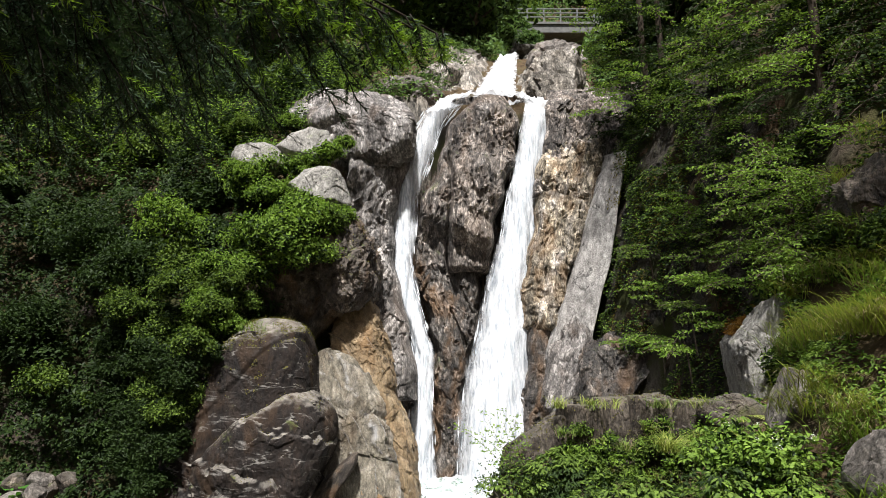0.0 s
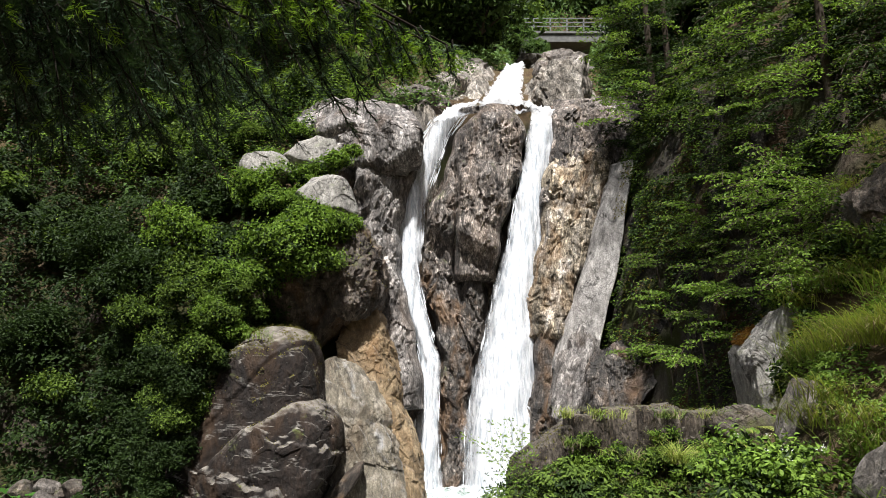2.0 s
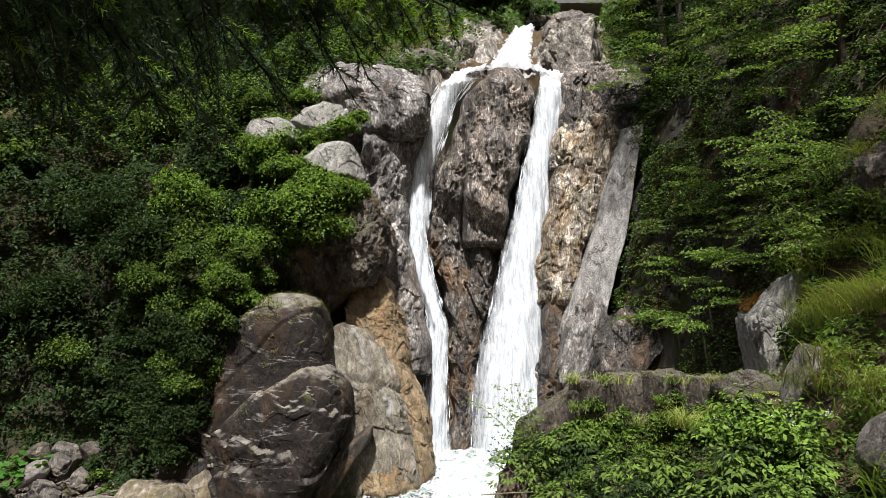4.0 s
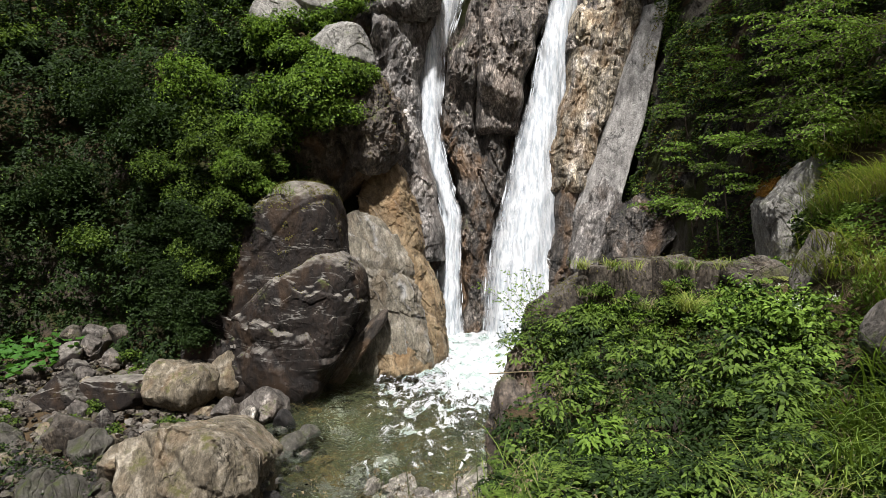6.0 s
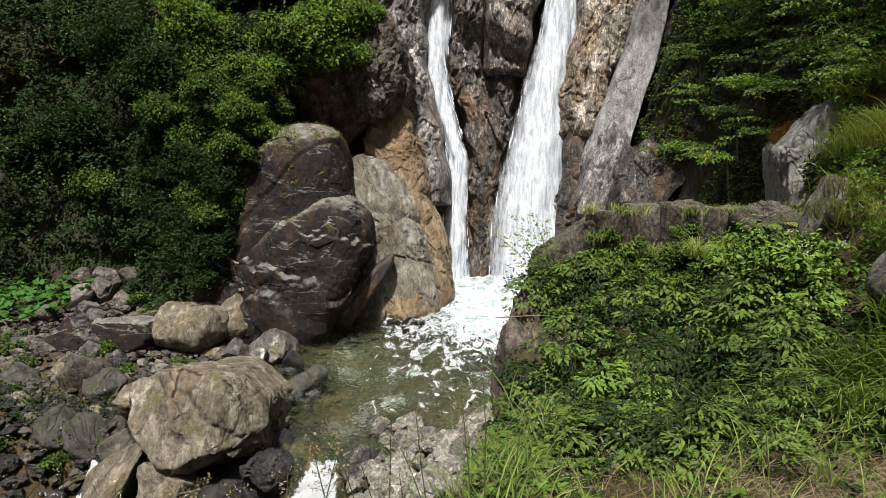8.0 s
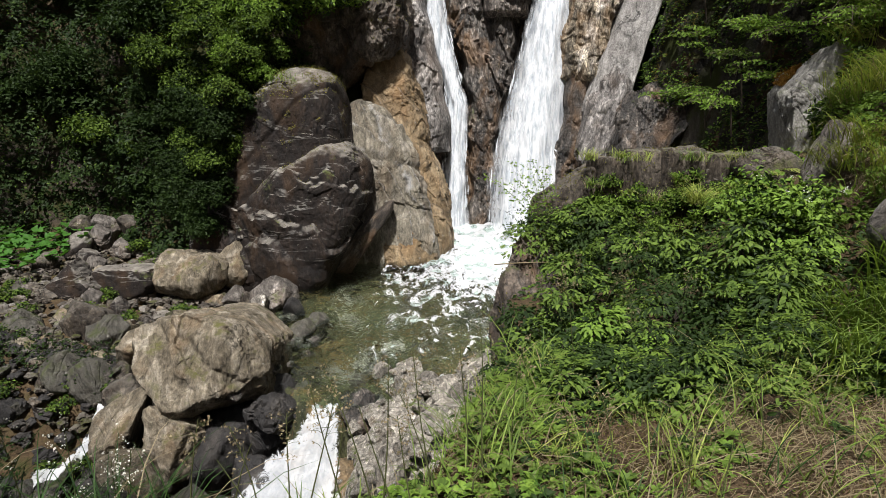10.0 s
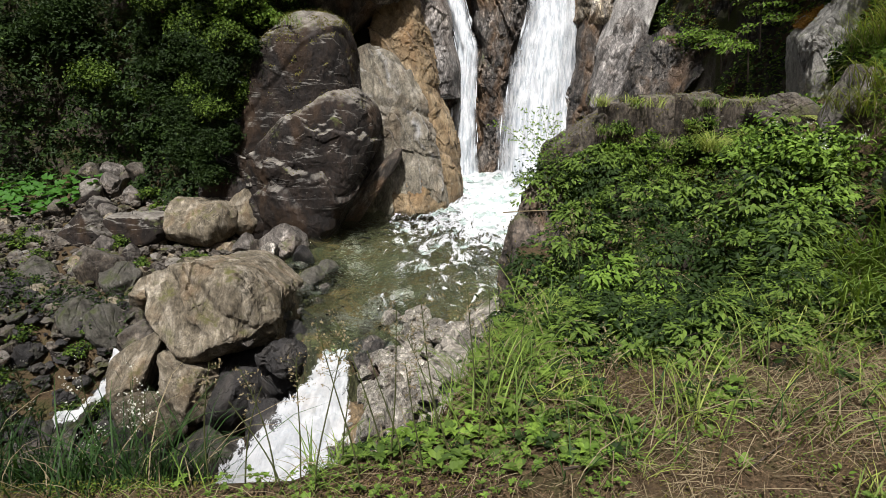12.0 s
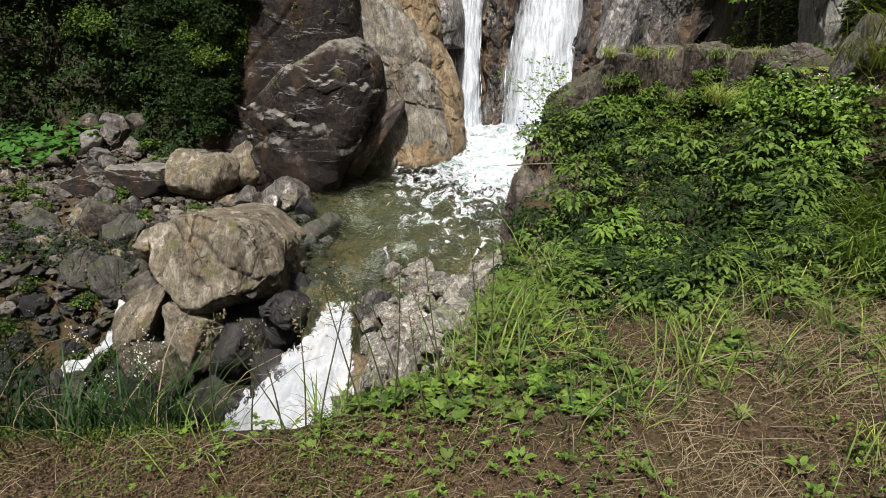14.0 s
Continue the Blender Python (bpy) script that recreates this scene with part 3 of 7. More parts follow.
def build_ground():
    xs = axis_of([(-160, -40, 12), (-40, -14, 1.3), (-14, -6, 0.25), (-6, 5, 0.11), (5, 9, 0.25), (9, 30, 1.2), (30, 161, 12)])
    ys = axis_of([(-60, -4, 3), (-4, 0.6, 0.3), (0.6, 4, 0.07), (4, 14, 0.13), (14, 26, 0.2), (26, 60, 1.2), (60, 181, 10)])
    X, Y = np.meshgrid(xs, ys, indexing="ij")
    Zv = ground_z(X, Y)
    P = np.stack([X, Y, Zv], -1).reshape(-1, 3)
    near = (np.abs(P[:, 0]) < 14) & (P[:, 1] < 30) & (P[:, 1] > -3)
    for i in np.nonzero(near)[0]:
        p = P[i]
        calm = 0.25 if (p[1] < 3.2 and p[2] > -0.3) else 1.0
        p[2] += calm * 0.16 * noise.fractal(Vector((p[0] * 1.1, p[1] * 1.1, 3)), 0.8, 2.1, 5) + calm * 0.02
    me = mesh_of("ground", P, grid_faces(len(xs), len(ys)), M["soil"])
    return tagged(new("ground", me), "dark soil bank and gorge floor with leaf litter", "ground", kind="structure")


ground = build_ground()


def zg(x, y):
    return float(ground_z(np.array(float(x)), np.array(float(y))))


# ---- the rock wall behind the falls ----
def left_fall_x(z):
    return np.interp(z, [-2.6, -1.84, 0.5, 1.34, 2.3, 3.4, 4.4, 5.35, 6.3, 7.1, 7.6], [-0.5, -0.49, -0.47, -0.72, -1.02, -1.0, -1.0, -0.7, -0.38, 0.1, 0.35])


def right_fall_x(z):
    return np.interp(z, [-2.6, -0.5, 0.8, 2.2, 3.6, 5.1, 6.8, 7.4], [1.22, 1.30, 1.45, 1.66, 1.92, 2.17, 2.52, 2.6])


def slab_left(z):
    return np.interp(z, [0.2, 0.74, 2.89, 5.16], [2.3, 2.42, 3.12, 3.85])


def slab_right(z):
    return np.interp(z, [0.2, 1.37, 2.89, 4.83, 5.3], [3.2, 3.46, 3.86, 4.26, 4.34])


def cliff_y(x, z):
    y = 16.0 + 0.17 * (z + 2.4)
    l, r = left_fall_x(z), right_fall_x(z)
    y = y + 0.3 * np.exp(-((x - l) / 0.35) ** 2) + 0.25 * np.exp(-((x - r) / 0.4) ** 2)
    y = y - 1.1 * sst(0.4, 1.8, l - x) * sst(8, 5, z)
    return y - 0.4 * sst(0.5, 1.3, x - r) - 0.8 * sst(1.2, 2.4, x - r)


def chisel(p, slope):
    """Flat-sided blocks that meet in sharp valleys: the highest of the pyramids round the nearest chance points."""
    best = -9.0
    for c in noise.voronoi(p)[1]:
        g = noise.cell_vector(c * 7.31)
        d = p - c
        best = max(best, 0.5 * g.x + (g.y - 0.5) * d.x + (g.z - 0.5) * d.z - slope * (abs(d.x) + 0.6 * abs(d.z)))
    return best


def broken_face(P, amount, lean, seed):
    """Split a rock face into flat-sided blocks along joints that slope by lean."""
    for p in P:
        q = Vector((p[0] * 1.15 + p[2] * lean + seed, p[1] * 0.3, p[2] * 0.62 - p[0] * lean))
        q += 0.06 * noise.noise_vector(q * 2.3)
        w = noise.fractal(q * 1.3, 0.8, 2.1, 4)
        h = 0.40 * chisel(q * 0.85, 0.55) + 0.20 * chisel(q * 2.1 + Vector((5, 0, 2)), 0.6) + 0.11 * chisel(q * 5.3, 0.6) + 0.05 * chisel(q * 11.0, 0.6) + 0.03 * noise.fractal(q * 7, 0.7, 2.1, 4)
        for f, k, d in ((2.2, 0.12, q.z + 0.3 * q.x), (5.5, 0.06, q.z - 0.2 * q.x), (4.2, 0.06, q.x - 0.25 * q.z)):
            t = f * d + 1.1 * w
            t -= math.floor(t)
            h += k * (0.5 + w) * ((t - 0.5) if t < 0.88 else 0.38 - 7.0 * (t - 0.88))
        p[1] -= amount * h


def build_cliff():
    xs, zs = np.arange(-3.6, 5.2, 0.034), np.arange(-3.2, 7.4, 0.036)
    X, Zv = np.meshgrid(xs, zs, indexing="ij")
    P = np.stack([X, cliff_y(X, Zv), Zv], -1).reshape(-1, 3)
    broken_face(P, 0.9, 0.35, 0)
    me = crisp(mesh_of("cliff", P, grid_faces(len(xs), len(zs))[:, ::-1], M["cliff"]), 35)
    return tagged(new("cliff", me), "dark wet fractured rock wall behind the waterfalls", "cliff", kind="structure")


cliff = build_cliff()


def rock_face(name, label, mat, z0, z1, xl, xr, depth, amount, lean=0.3, seed=0, step=0.028, back=0.7, round_by=0.22, wave=1.0):
    """A standing mass of rock between two edges; depth(x, z, s) gives its front, s runs 0 to 1 across it. Its rim turns back into the wall."""
    zs = np.arange(z0, z1, step)
    wide = float(np.max(xr(zs) - xl(zs)))
    ss = np.linspace(0, 1, max(int(wide / step), 6))
    S, Zv = np.meshgrid(ss, zs, indexing="ij")
    X = xl(Zv) + (xr(Zv) - xl(Zv)) * S
    X = X + wave * (0.07 * np.sin(Zv * 2.3 + seed) + 0.04 * np.sin(Zv * 6.1 + seed + 4 * S))
    side = np.minimum(S, 1 - S) * (xr(Zv) - xl(Zv))
    rim = np.minimum(side, np.minimum(Zv - z0, z1 - Zv))
    Y = depth(X, Zv, S) + back * (1 - np.sqrt(np.clip(1 - (1 - np.clip(rim / round_by, 0, 1)) ** 2, 0, 1)))
    P = np.stack([X, Y, Zv], -1).reshape(-1, 3)
    broken_face(P, amount, lean, seed * 3.7)
    me = crisp(mesh_of(name, P, grid_faces(len(ss), len(zs))[:, ::-1], M[mat]), 35)
    return tagged(new(name, me), label, "rock")


def buttress_front(x, z, s):
    y = 15.45 + 0.15 * (z + 2.4) - 0.42 * sst(2.9, 3.5, z + 0.5 * (x - 0.6)) + 0.25 * np.abs(2 * s - 1) ** 2.5
    top = 7.5 - 0.45 * ((x - 1.0) / 0.9) ** 2
    y = y + 1.3 * sst(top - 1.1, top + 0.25, z) ** 1.6
    groove = 0.05 + 0.05 * np.sin(z * 1.7)
    y = y + 0.28 * np.exp(-((x - groove - 0.1) / 0.05) ** 2) * sst(1.8, 2.6, z) * sst(5.9, 5.2, z)
    return y - 0.2 * sst(0.15, 0.3, x) * sst(5.6, 5.0, z) * sst(1.5, 2.5, z)


rock_face("rock_buttress", "brown weathered granite buttress between two falls", "buttress", 2.4, 7.55, lambda z: left_fall_x(z) + 0.34 + 0.22 * sst(3.5, 5.5, z), lambda z: right_fall_x(z) - 0.52 + 0.2 * sst(4.6, 5.6, z), buttress_front, 0.85, 0.22, 3)
rock_face("buttress_foot", "dark wet foot of the buttress between two falls", "cliff", -2.7, 3.3, lambda z: left_fall_x(z) + 0.22, lambda z: right_fall_x(z) - 0.62 - 0.15 * sst(0.5, -2, z), lambda x, z, s: 15.55 + 0.15 * (z + 2.4) + 0.3 * np.abs(2 * s - 1) ** 2.5, 0.85, 0.3, 5)
rock_face("grey_slab", "tilted flat grey rock slab beside the fall", "slab", 0.35, 5.25, slab_left, slab_right, lambda x, z, s: 14.75 - 0.62 * s + 0.10 * (z - 0.3), 0.13, 0.2, 8, back=0.9, round_by=0.1, wave=0.25)
rock_face("ochre_rock", "ochre and white fractured rock face beside the fall", "yellow", 1.0, 6.1, lambda z: right_fall_x(z) + 0.28, lambda z: slab_left(z) + 0.12, lambda x, z, s: 15.6 + 0.10 * (z - 1) - 0.72 * s + 0.5 * sst(5.0, 6.1, z), 0.8, -0.3, 12, back=0.4, round_by=0.3)
rock_face("brown_rock", "brown broken rock under the ochre face", "cliff", -2.4, 1.5, lambda z: right_fall_x(z) + 0.45, lambda z: slab_left(z) + 0.9 + 0.25 * z.clip(-1, 0), lambda x, z, s: 15.3 + 0.1 * (z + 2) - 0.6 * s, 0.8, -0.3, 13)
rock_face("brown_rock", "brown fractured rock near the top of the fall", "buttress", 4.3, 7.5, lambda z: right_fall_x(z) + 0.25, lambda z: 4.6 + 0 * z, lambda x, z, s: 15.85 + 0.3 * (z - 4.3) - 0.5 * s + 0.5 * sst(6.6, 7.5, z), 0.8, -0.3, 14, back=0.35, round_by=0.4)
rock_face("streaked_rock", "grey folded rock wall beside the narrow fall", "fold", -0.6, 7.0, lambda z: -2.95 + 0.1 * z, lambda z: left_fall_x(z) - 0.16, lambda x, z, s: 14.75 + 0.16 * z + 0.65 * s ** 1.5 - 0.35 * sst(2.2, 0.8, z) + 0.75 * np.maximum(z - 4.9, 0) ** 1.2, 0.75, -0.42, 22)
shaped("streaked_rock", "pale folded rock sheet beside the upper fall", (-1.75, 16.2, 6.25), (1.1, 0.9, 0.95), [(-60, 52, 0.5), (0, 10, 0.95), (-120, 40, 0.6), (-90, 5, 0.7)], 23, "fold", level=7, relief=0.05, sharp=12, shells=(-2.2, -1.6, 3.0, 0.09))
shaped("streaked_rock", "pale folded rock step above the crest", (-2.8, 16.5, 6.6), (1.0, 0.9, 0.7), [(-70, 55, 0.42), (-120, 40, 0.5)], 24, "fold", level=6, relief=0.05, sharp=12, shells=(-2.2, -1.6, 3.0, 0.08))
shaped("dark_overhang", "brown wet overhanging rock mass above a boulder", (-2.6, 14.0, 2.45), (1.3, 1.2, 1.75),
       [(0, 0, 0.92), (-60, 5, 0.85), (-90, -30, 0.95), (-90, 30, 0.7), (180, 0, 1.2), (-5, -48, 0.95), (0, 50, 1.1)], 21, "overhang", relief=0.10, grit=0.03, level=7, steps=((-40, 25, 0.1, 0.12, 0.3), (0, -30, 0.35, 0.1, 0.3)))
shaped("tan_rock", "pale tan water-worn rock with curved flaking layers", (-1.95, 13.15, -0.95), (1.5, 0.85, 1.95),
       [(0, 33, 0.92), (0, 12, 0.92), (180, 10, 0.95), (-90, 20, 0.5), (-55, 24, 0.68), (90, 78, 1.6)], 31, "tan", relief=0.04, level=7, sharp=8, shells=(-1.9, -1.4, 3.3, 0.11), steps=((30, 60, 0.5, 0.06, 0.25), (20, 20, 0.35, 0.05, 0.3)))
shaped("ochre_rock", "smooth ochre water-stained rock beside the narrow fall", (-1.6, 13.55, -1.0), (1.2, 0.85, 1.9),
       [(0, 33, 0.9), (0, 12, 0.92), (-90, 20, 0.5), (-45, 24, 0.72), (180, 0, 0.9), (90, 80, 1.75)], 33, "ochre", relief=0.05, level=7, sharp=8, shells=(-2.2, -2.0, 2.6, 0.07))
shaped("ochre_rock", "low rounded ochre rock at the waterline", (-1.45, 12.85, -2.0), (0.72, 0.6, 0.6), [(-30, 25, 0.52), (-100, 30, 0.5), (0, 60, 0.5)], 32, "ochre", relief=0.04, shells=(-1.0, -1.2, 2.6, 0.05))
shaped("brown_boulder", "large dark brown boulder with pale flaking rims and painted glints", (-3.1, 11.75, -1.1), (1.75, 1.05, 1.6),
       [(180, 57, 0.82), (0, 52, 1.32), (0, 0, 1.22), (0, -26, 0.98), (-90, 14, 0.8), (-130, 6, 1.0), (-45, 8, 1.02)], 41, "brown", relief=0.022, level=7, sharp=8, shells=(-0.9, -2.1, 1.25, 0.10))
shaped("split_boulder", "rounded brown boulder with pale lichen and top light in its colour", (-3.35, 12.2, 0.05), (1.5, 0.95, 1.6),
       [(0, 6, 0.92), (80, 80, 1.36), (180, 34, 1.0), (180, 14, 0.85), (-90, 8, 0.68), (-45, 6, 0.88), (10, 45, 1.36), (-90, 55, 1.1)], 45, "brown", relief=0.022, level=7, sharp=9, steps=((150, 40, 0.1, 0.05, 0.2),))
shaped("foot_boulder", "dark brown flank of rock running down to the rubble", (-4.35, 11.95, -1.5), (0.95, 0.8, 1.4), [(180, 38, 0.75), (-100, 16, 0.6), (0, 30, 0.9)], 43, "brown", relief=0.06, shells=(-0.6, -1.0, 1.8, 0.07))
shaped("foot_boulder", "narrow brown rock rib at the waterline", (-2.2, 12.15, -1.85), (0.3, 0.5, 0.85), [(0, -5, 0.2), (-90, 10, 0.32), (180, 20, 0.22)], 47, "overhang", turn=(0, 30, 0), relief=0.04)
shaped("pale_boulder", "pale flat boulder among bushes", (-2.65, 14.1, 4.3), (0.7, 0.5, 0.42), [(110, 70, 0.24), (-90, 12, 0.34), (0, 38, 0.42), (180, 20, 0.5), (-40, 25, 0.42), (-130, 40, 0.36)], 45, "pebble", turn=(0, 16, 0), relief=0.025, sharp=34)
shaped("pale_boulder", "pale flat boulder above the bushes", (-3.15, 14.95, 5.4), (0.7, 0.5, 0.38), [(80, 68, 0.2), (-90, 15, 0.36), (10, 30, 0.5), (180, 28, 0.5), (-140, 45, 0.34)], 46, "pebble", turn=(0, 8, 0), relief=0.025, sharp=34)
shaped("pale_boulder", "pale flat boulder half hidden by leaves", (-4.1, 14.65, 5.0), (0.55, 0.42, 0.34), [(100, 66, 0.17), (-90, 20, 0.3), (-40, 40, 0.3)], 48, "pebble", relief=0.025, sharp=34)
shaped("streaked_rock", "grey brown rock fold above the tan rock", (-1.75, 14.15, 0.75), (0.75, 0.7, 1.15), [(0, 18, 0.5), (-90, 22, 0.42), (-45, 20, 0.5), (180, 10, 0.6)], 27, "ochre", level=7, relief=0.07, grit=0.02, sharp=14, shells=(-1.5, -1.5, 3.4, 0.06))

def build_terrace():
    xs, ys = np.arange(-3.6, 6.6, 0.07), np.arange(16.75, 29.0, 0.09)
    X, Y = np.meshgrid(xs, ys, indexing="ij")
    Zv = ground_z(X, Y) + 0.16 - 1.2 * sst(2.3, 3.6, np.abs(X - 1.6 - (Y - 18) * 0.17))
    xc = np.interp(Y, [17, 18.2, 20.5, 23, 25, 27], [1.45, 1.5, 1.75, 2.2, 2.6, 2.9])
    Zv = Zv - 0.55 * sst(1.0, 0.45, np.abs(X - xc)) - 0.95 * sst(19.2, 18.0, Y) * sst(-0.6, 0.0, X) * sst(3.3, 2.8, X)
    P = np.stack([X, Y, Zv], -1).reshape(-1, 3)
    for p in P:
        q = Vector((p[0] * 0.8, p[1] * 0.55, 0.3 * p[0]))
        p[2] += facets(q, ((0.9, 0.35, 0.45), (2.4, 0.16, 0.25), (6.0, 0.06, 0.1)))
    return tagged(new("rock_terrace", crisp(mesh_of("rock_terrace", P, grid_faces(len(xs), len(ys)), M["pale"]))), "pale stepped rock terrace above the falls", "rock", kind="structure")


build_terrace()

# terrace of rocks above the falls
for k, (x, y, z, sx, sy, sz, ry, mat) in enumerate((
        (-0.7, 19.6, 7.9, 1.3, 1.1, 0.65, 12, "grey"), (-1.9, 19.9, 8.1, 0.9, 0.8, 0.7, 8, "ledge"), (0.3, 21.6, 9.1, 1.3, 1.2, 0.8, 6, "pale"),
        (-0.6, 18.1, 7.1, 0.8, 0.8, 0.5, 20, "grey"), (3.5, 19.3, 8.2, 1.0, 1.0, 1.2, -10, "pale"), (3.9, 21.8, 9.9, 1.2, 1.0, 0.9, 0, "grey"),
        (1.0, 25.8, 11.1, 1.3, 1.2, 0.7, 4, "grey"), (4.3, 25.0, 11.0, 1.2, 1.0, 0.8, -6, "pale"), (3.9, 29.5, 13.4, 1.1, 1.0, 0.7, 0, "mossy"))):
    boulder("terrace_rock", {"grey": "grey layered rock above the falls", "pale": "pale worn rock beside the upper cascade", "ledge": "brown mossy rock above the falls", "mossy": "round mossy boulder below the bridge"}[mat],
            (x, y, z), (sx, sy, sz), 600 + k, mat, (0, ry, 20 * k), 5, "terrace rocks", "rock", rough=0.12, ridge=0.1, cuts=12)

def build_right_cliff():
    ys, zs = np.arange(9.0, 16.2, 0.055), np.arange(-0.9, 7.6, 0.055)
    Y, Zv = np.meshgrid(ys, zs, indexing="ij")
    X = right_x(Y) + 0.12 + 0.15 * sst(12.5, 13.5, Y) + np.interp(Zv, [-1, 0, 2.6, 6, 8], [-0.05, 0.0, 0.35, 1.2, 2.5]) + 1.6 * sst(11.2, 9.2, Y)
    P = np.stack([X, Y, Zv], -1).reshape(-1, 3)
    for p in P:
        q = Vector((p[1] * 1.0 + 0.3 * p[2], p[0] * 0.3, p[2] * 0.8))
        p[0] -= 0.5 * chisel(q * 0.9, 0.55) + 0.24 * chisel(q * 2.2, 0.6) + 0.11 * chisel(q * 5.5, 0.6) + 0.04 * noise.fractal(q * 6, 0.7, 2.1, 4)
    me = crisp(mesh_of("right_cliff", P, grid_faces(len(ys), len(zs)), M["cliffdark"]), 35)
    return tagged(new("cliff_wall", me), "dark mossy broken cliff under hanging leaves", "cliff", kind="structure")


build_right_cliff()

# right-hand rocks
for k, (x, y, z, sx, sz, lean) in enumerate([(1.62, 7.75, -0.35, 0.26, 0.80, -4), (2.02, 7.95, -0.32, 0.24, 0.84, 5), (2.42, 7.82, -0.33, 0.25, 0.88, -2), (2.85, 7.86, -0.34, 0.28, 0.86, 3)]):
    shaped("ledge_rock", "blocky grey brown ledge rock with cracks and plants", (x, y, z), (sx * 1.6, 0.9, sz * 1.6), [(90, 86, sz), (-90, 3 + lean, 0.46), (0, 2, sx), (180, -3, sx), (-35, 8, 0.42), (-145, 5, 0.44), (90, 25, 0.3)], 510 + k, "ledge", "ledge rocks", relief=0.035, grit=0.012, sharp=40)
shaped("ledge_rock", "dark recessed rock under the ledge", (2.2, 7.8, -0.95), (1.1, 0.6, 0.6), [(-90, 10, 0.5), (90, 80, 0.5)], 515, "ledge", "ledge rocks", relief=0.09)
shaped("ledge_rock", "sloping grey ledge rock with mossy flank", (1.2, 7.75, -0.45), (0.75, 0.7, 0.95), [(160, 58, 0.52), (0, 4, 0.4), (-90, 12, 0.45), (180, 10, 0.5)], 52, "ledge", "ledge rocks", relief=0.05, sharp=14, steps=((-100, 50, 0.1, 0.07, 0.15),))
boulder("bank_rock", "mossy brown rock face above the pool", (0.66, 6.45, -1.2), (0.44, 0.8, 1.05), 53, "overhang", (0, 4, -8), 6, category="rock", rough=0.1, ridge=0.1, cuts=10)
boulder("bank_rock", "brown upright rock among pale stones", (0.28, 5.55, -1.55), (0.2, 0.25, 0.5), 54, "brown", (0, 4, 5), 5, category="rock", rough=0.1, cuts=10)
shaped("lichen_rock", "grey rock with orange moss and white lichen", (4.5, 8.95, 1.0), (0.7, 0.6, 0.9), [(-105, 4, 0.32), (180, 32, 0.44), (180, -6, 0.46), (75, 60, 0.55), (0, 10, 0.5), (-45, 10, 0.42)], 55, "pebble", relief=0.035, sharp=40)
shaped("slope_rock", "grey rock jutting from a grassy slope", (3.7, 6.5, 0.62), (0.42, 0.45, 0.42), [(-90, 40, 0.25), (-120, -30, 0.25), (180, 20, 0.28), (0, 70, 0.3)], 56, "grey", relief=0.03, sharp=14)
shaped("slope_rock", "low brown rock among the slope grass", (3.2, 7.3, 0.42), (0.3, 0.25, 0.16), [(-90, 40, 0.14)], 61, "ledge", relief=0.03)
shaped("slope_rock", "large grey rock at the edge of the grass", (3.12, 4.25, 0.42), (0.42, 0.4, 0.5), [(180, 24, 0.33), (-110, 10, 0.3), (180, -30, 0.34), (90, 70, 0.4)], 57, "grey", relief=0.03, sharp=14)
shaped("slope_rock", "brown rock outcrop under a dark conifer", (5.5, 8.1, 2.75), (0.6, 0.6, 0.75), [(180, 5, 0.42), (-100, 10, 0.38), (180, -40, 0.45), (180, 45, 0.5)], 58, "overhang", relief=0.09, grit=0.02, sharp=20)
boulder("slope_rock", "dark broken rock at the foot of the cliff", (3.5, 13.6, 0.0), (0.75, 0.6, 1.0), 59, "cliff", (0, 12, 0), 6, category="rock", cuts=9, rough=0.12, ridge=0.08, boxy=0.6)
boulder("slope_rock", "pinkish broken rock under the grey slab", (2.85, 14.2, 0.1), (0.6, 0.7, 1.25), 60, "fold", (0, 10, 0), 6, category="rock", cuts=9, rough=0.12, ridge=0.08, boxy=0.6)

# stones beside the outflow
def field_stone(name, label, at, size, seed, mat, turn=(0, 0, 0), planes=(), level=5, cuts=13, group="rubble stones"):
    """A loose stone: chance planes shave an ellipsoid, and named ones give it its own faces."""
    rng = np.random.default_rng(seed)
    more = []
    for _ in range(cuts):
        az, el = rng.uniform(0, 360), rng.uniform(-35, 60)
        n = np.array([math.cos(radians(az)) * math.cos(radians(el)), math.sin(radians(az)) * math.cos(radians(el)), math.sin(radians(el))])
        more.append((az, el, float(np.linalg.norm(n * np.array(size))) * rng.uniform(0.72, 0.98)))
    m = sum(size) / 3
    return shaped(name, label, at, size, list(planes) + more, seed, mat, group, "stone", turn, level=level, sharp=30, loose=1.35 if cuts > 8 else 1.06, relief=0.07 * m, grit=0.03 * m)


shaped("big_stone", "large angular tan-grey stone beside the outflow", (-3.55, 7.8, -2.22), (1.3, 1.1, 1.1),
       [(-104, 33, 0.62), (75, 76, 0.50), (25, 52, 0.66), (0, 5, 0.9), (-55, -42, 0.82), (-90, -38, 0.95), (178, 12, 0.86), (140, 55, 0.62), (-150, 8, 0.86), (-45, 18, 0.84), (-150, -35, 0.72), (0, -90, 0.55)], 61, "stone", category="stone", level=7, sharp=42, loose=1.2, relief=0.03, grit=0.014, steps=((-60, 60, 0.42, 0.05, 0.2), (20, 60, 0.35, 0.05, 0.25)))
field_stone("flat_stone", "pale flat stone with a smooth sloping face", (-5.2, 11.1, -2.2), (0.72, 0.58, 0.46), 62, "stone", planes=[(-95, 48, 0.38), (180, 30, 0.55), (60, 80, 0.38)], cuts=2)
field_stone("upright_stone", "grey upright stone standing in the rubble", (-4.4, 11.3, -2.1), (0.34, 0.3, 0.48), 63, "stone", planes=[(-70, 20, 0.22), (180, 30, 0.26)], cuts=4)
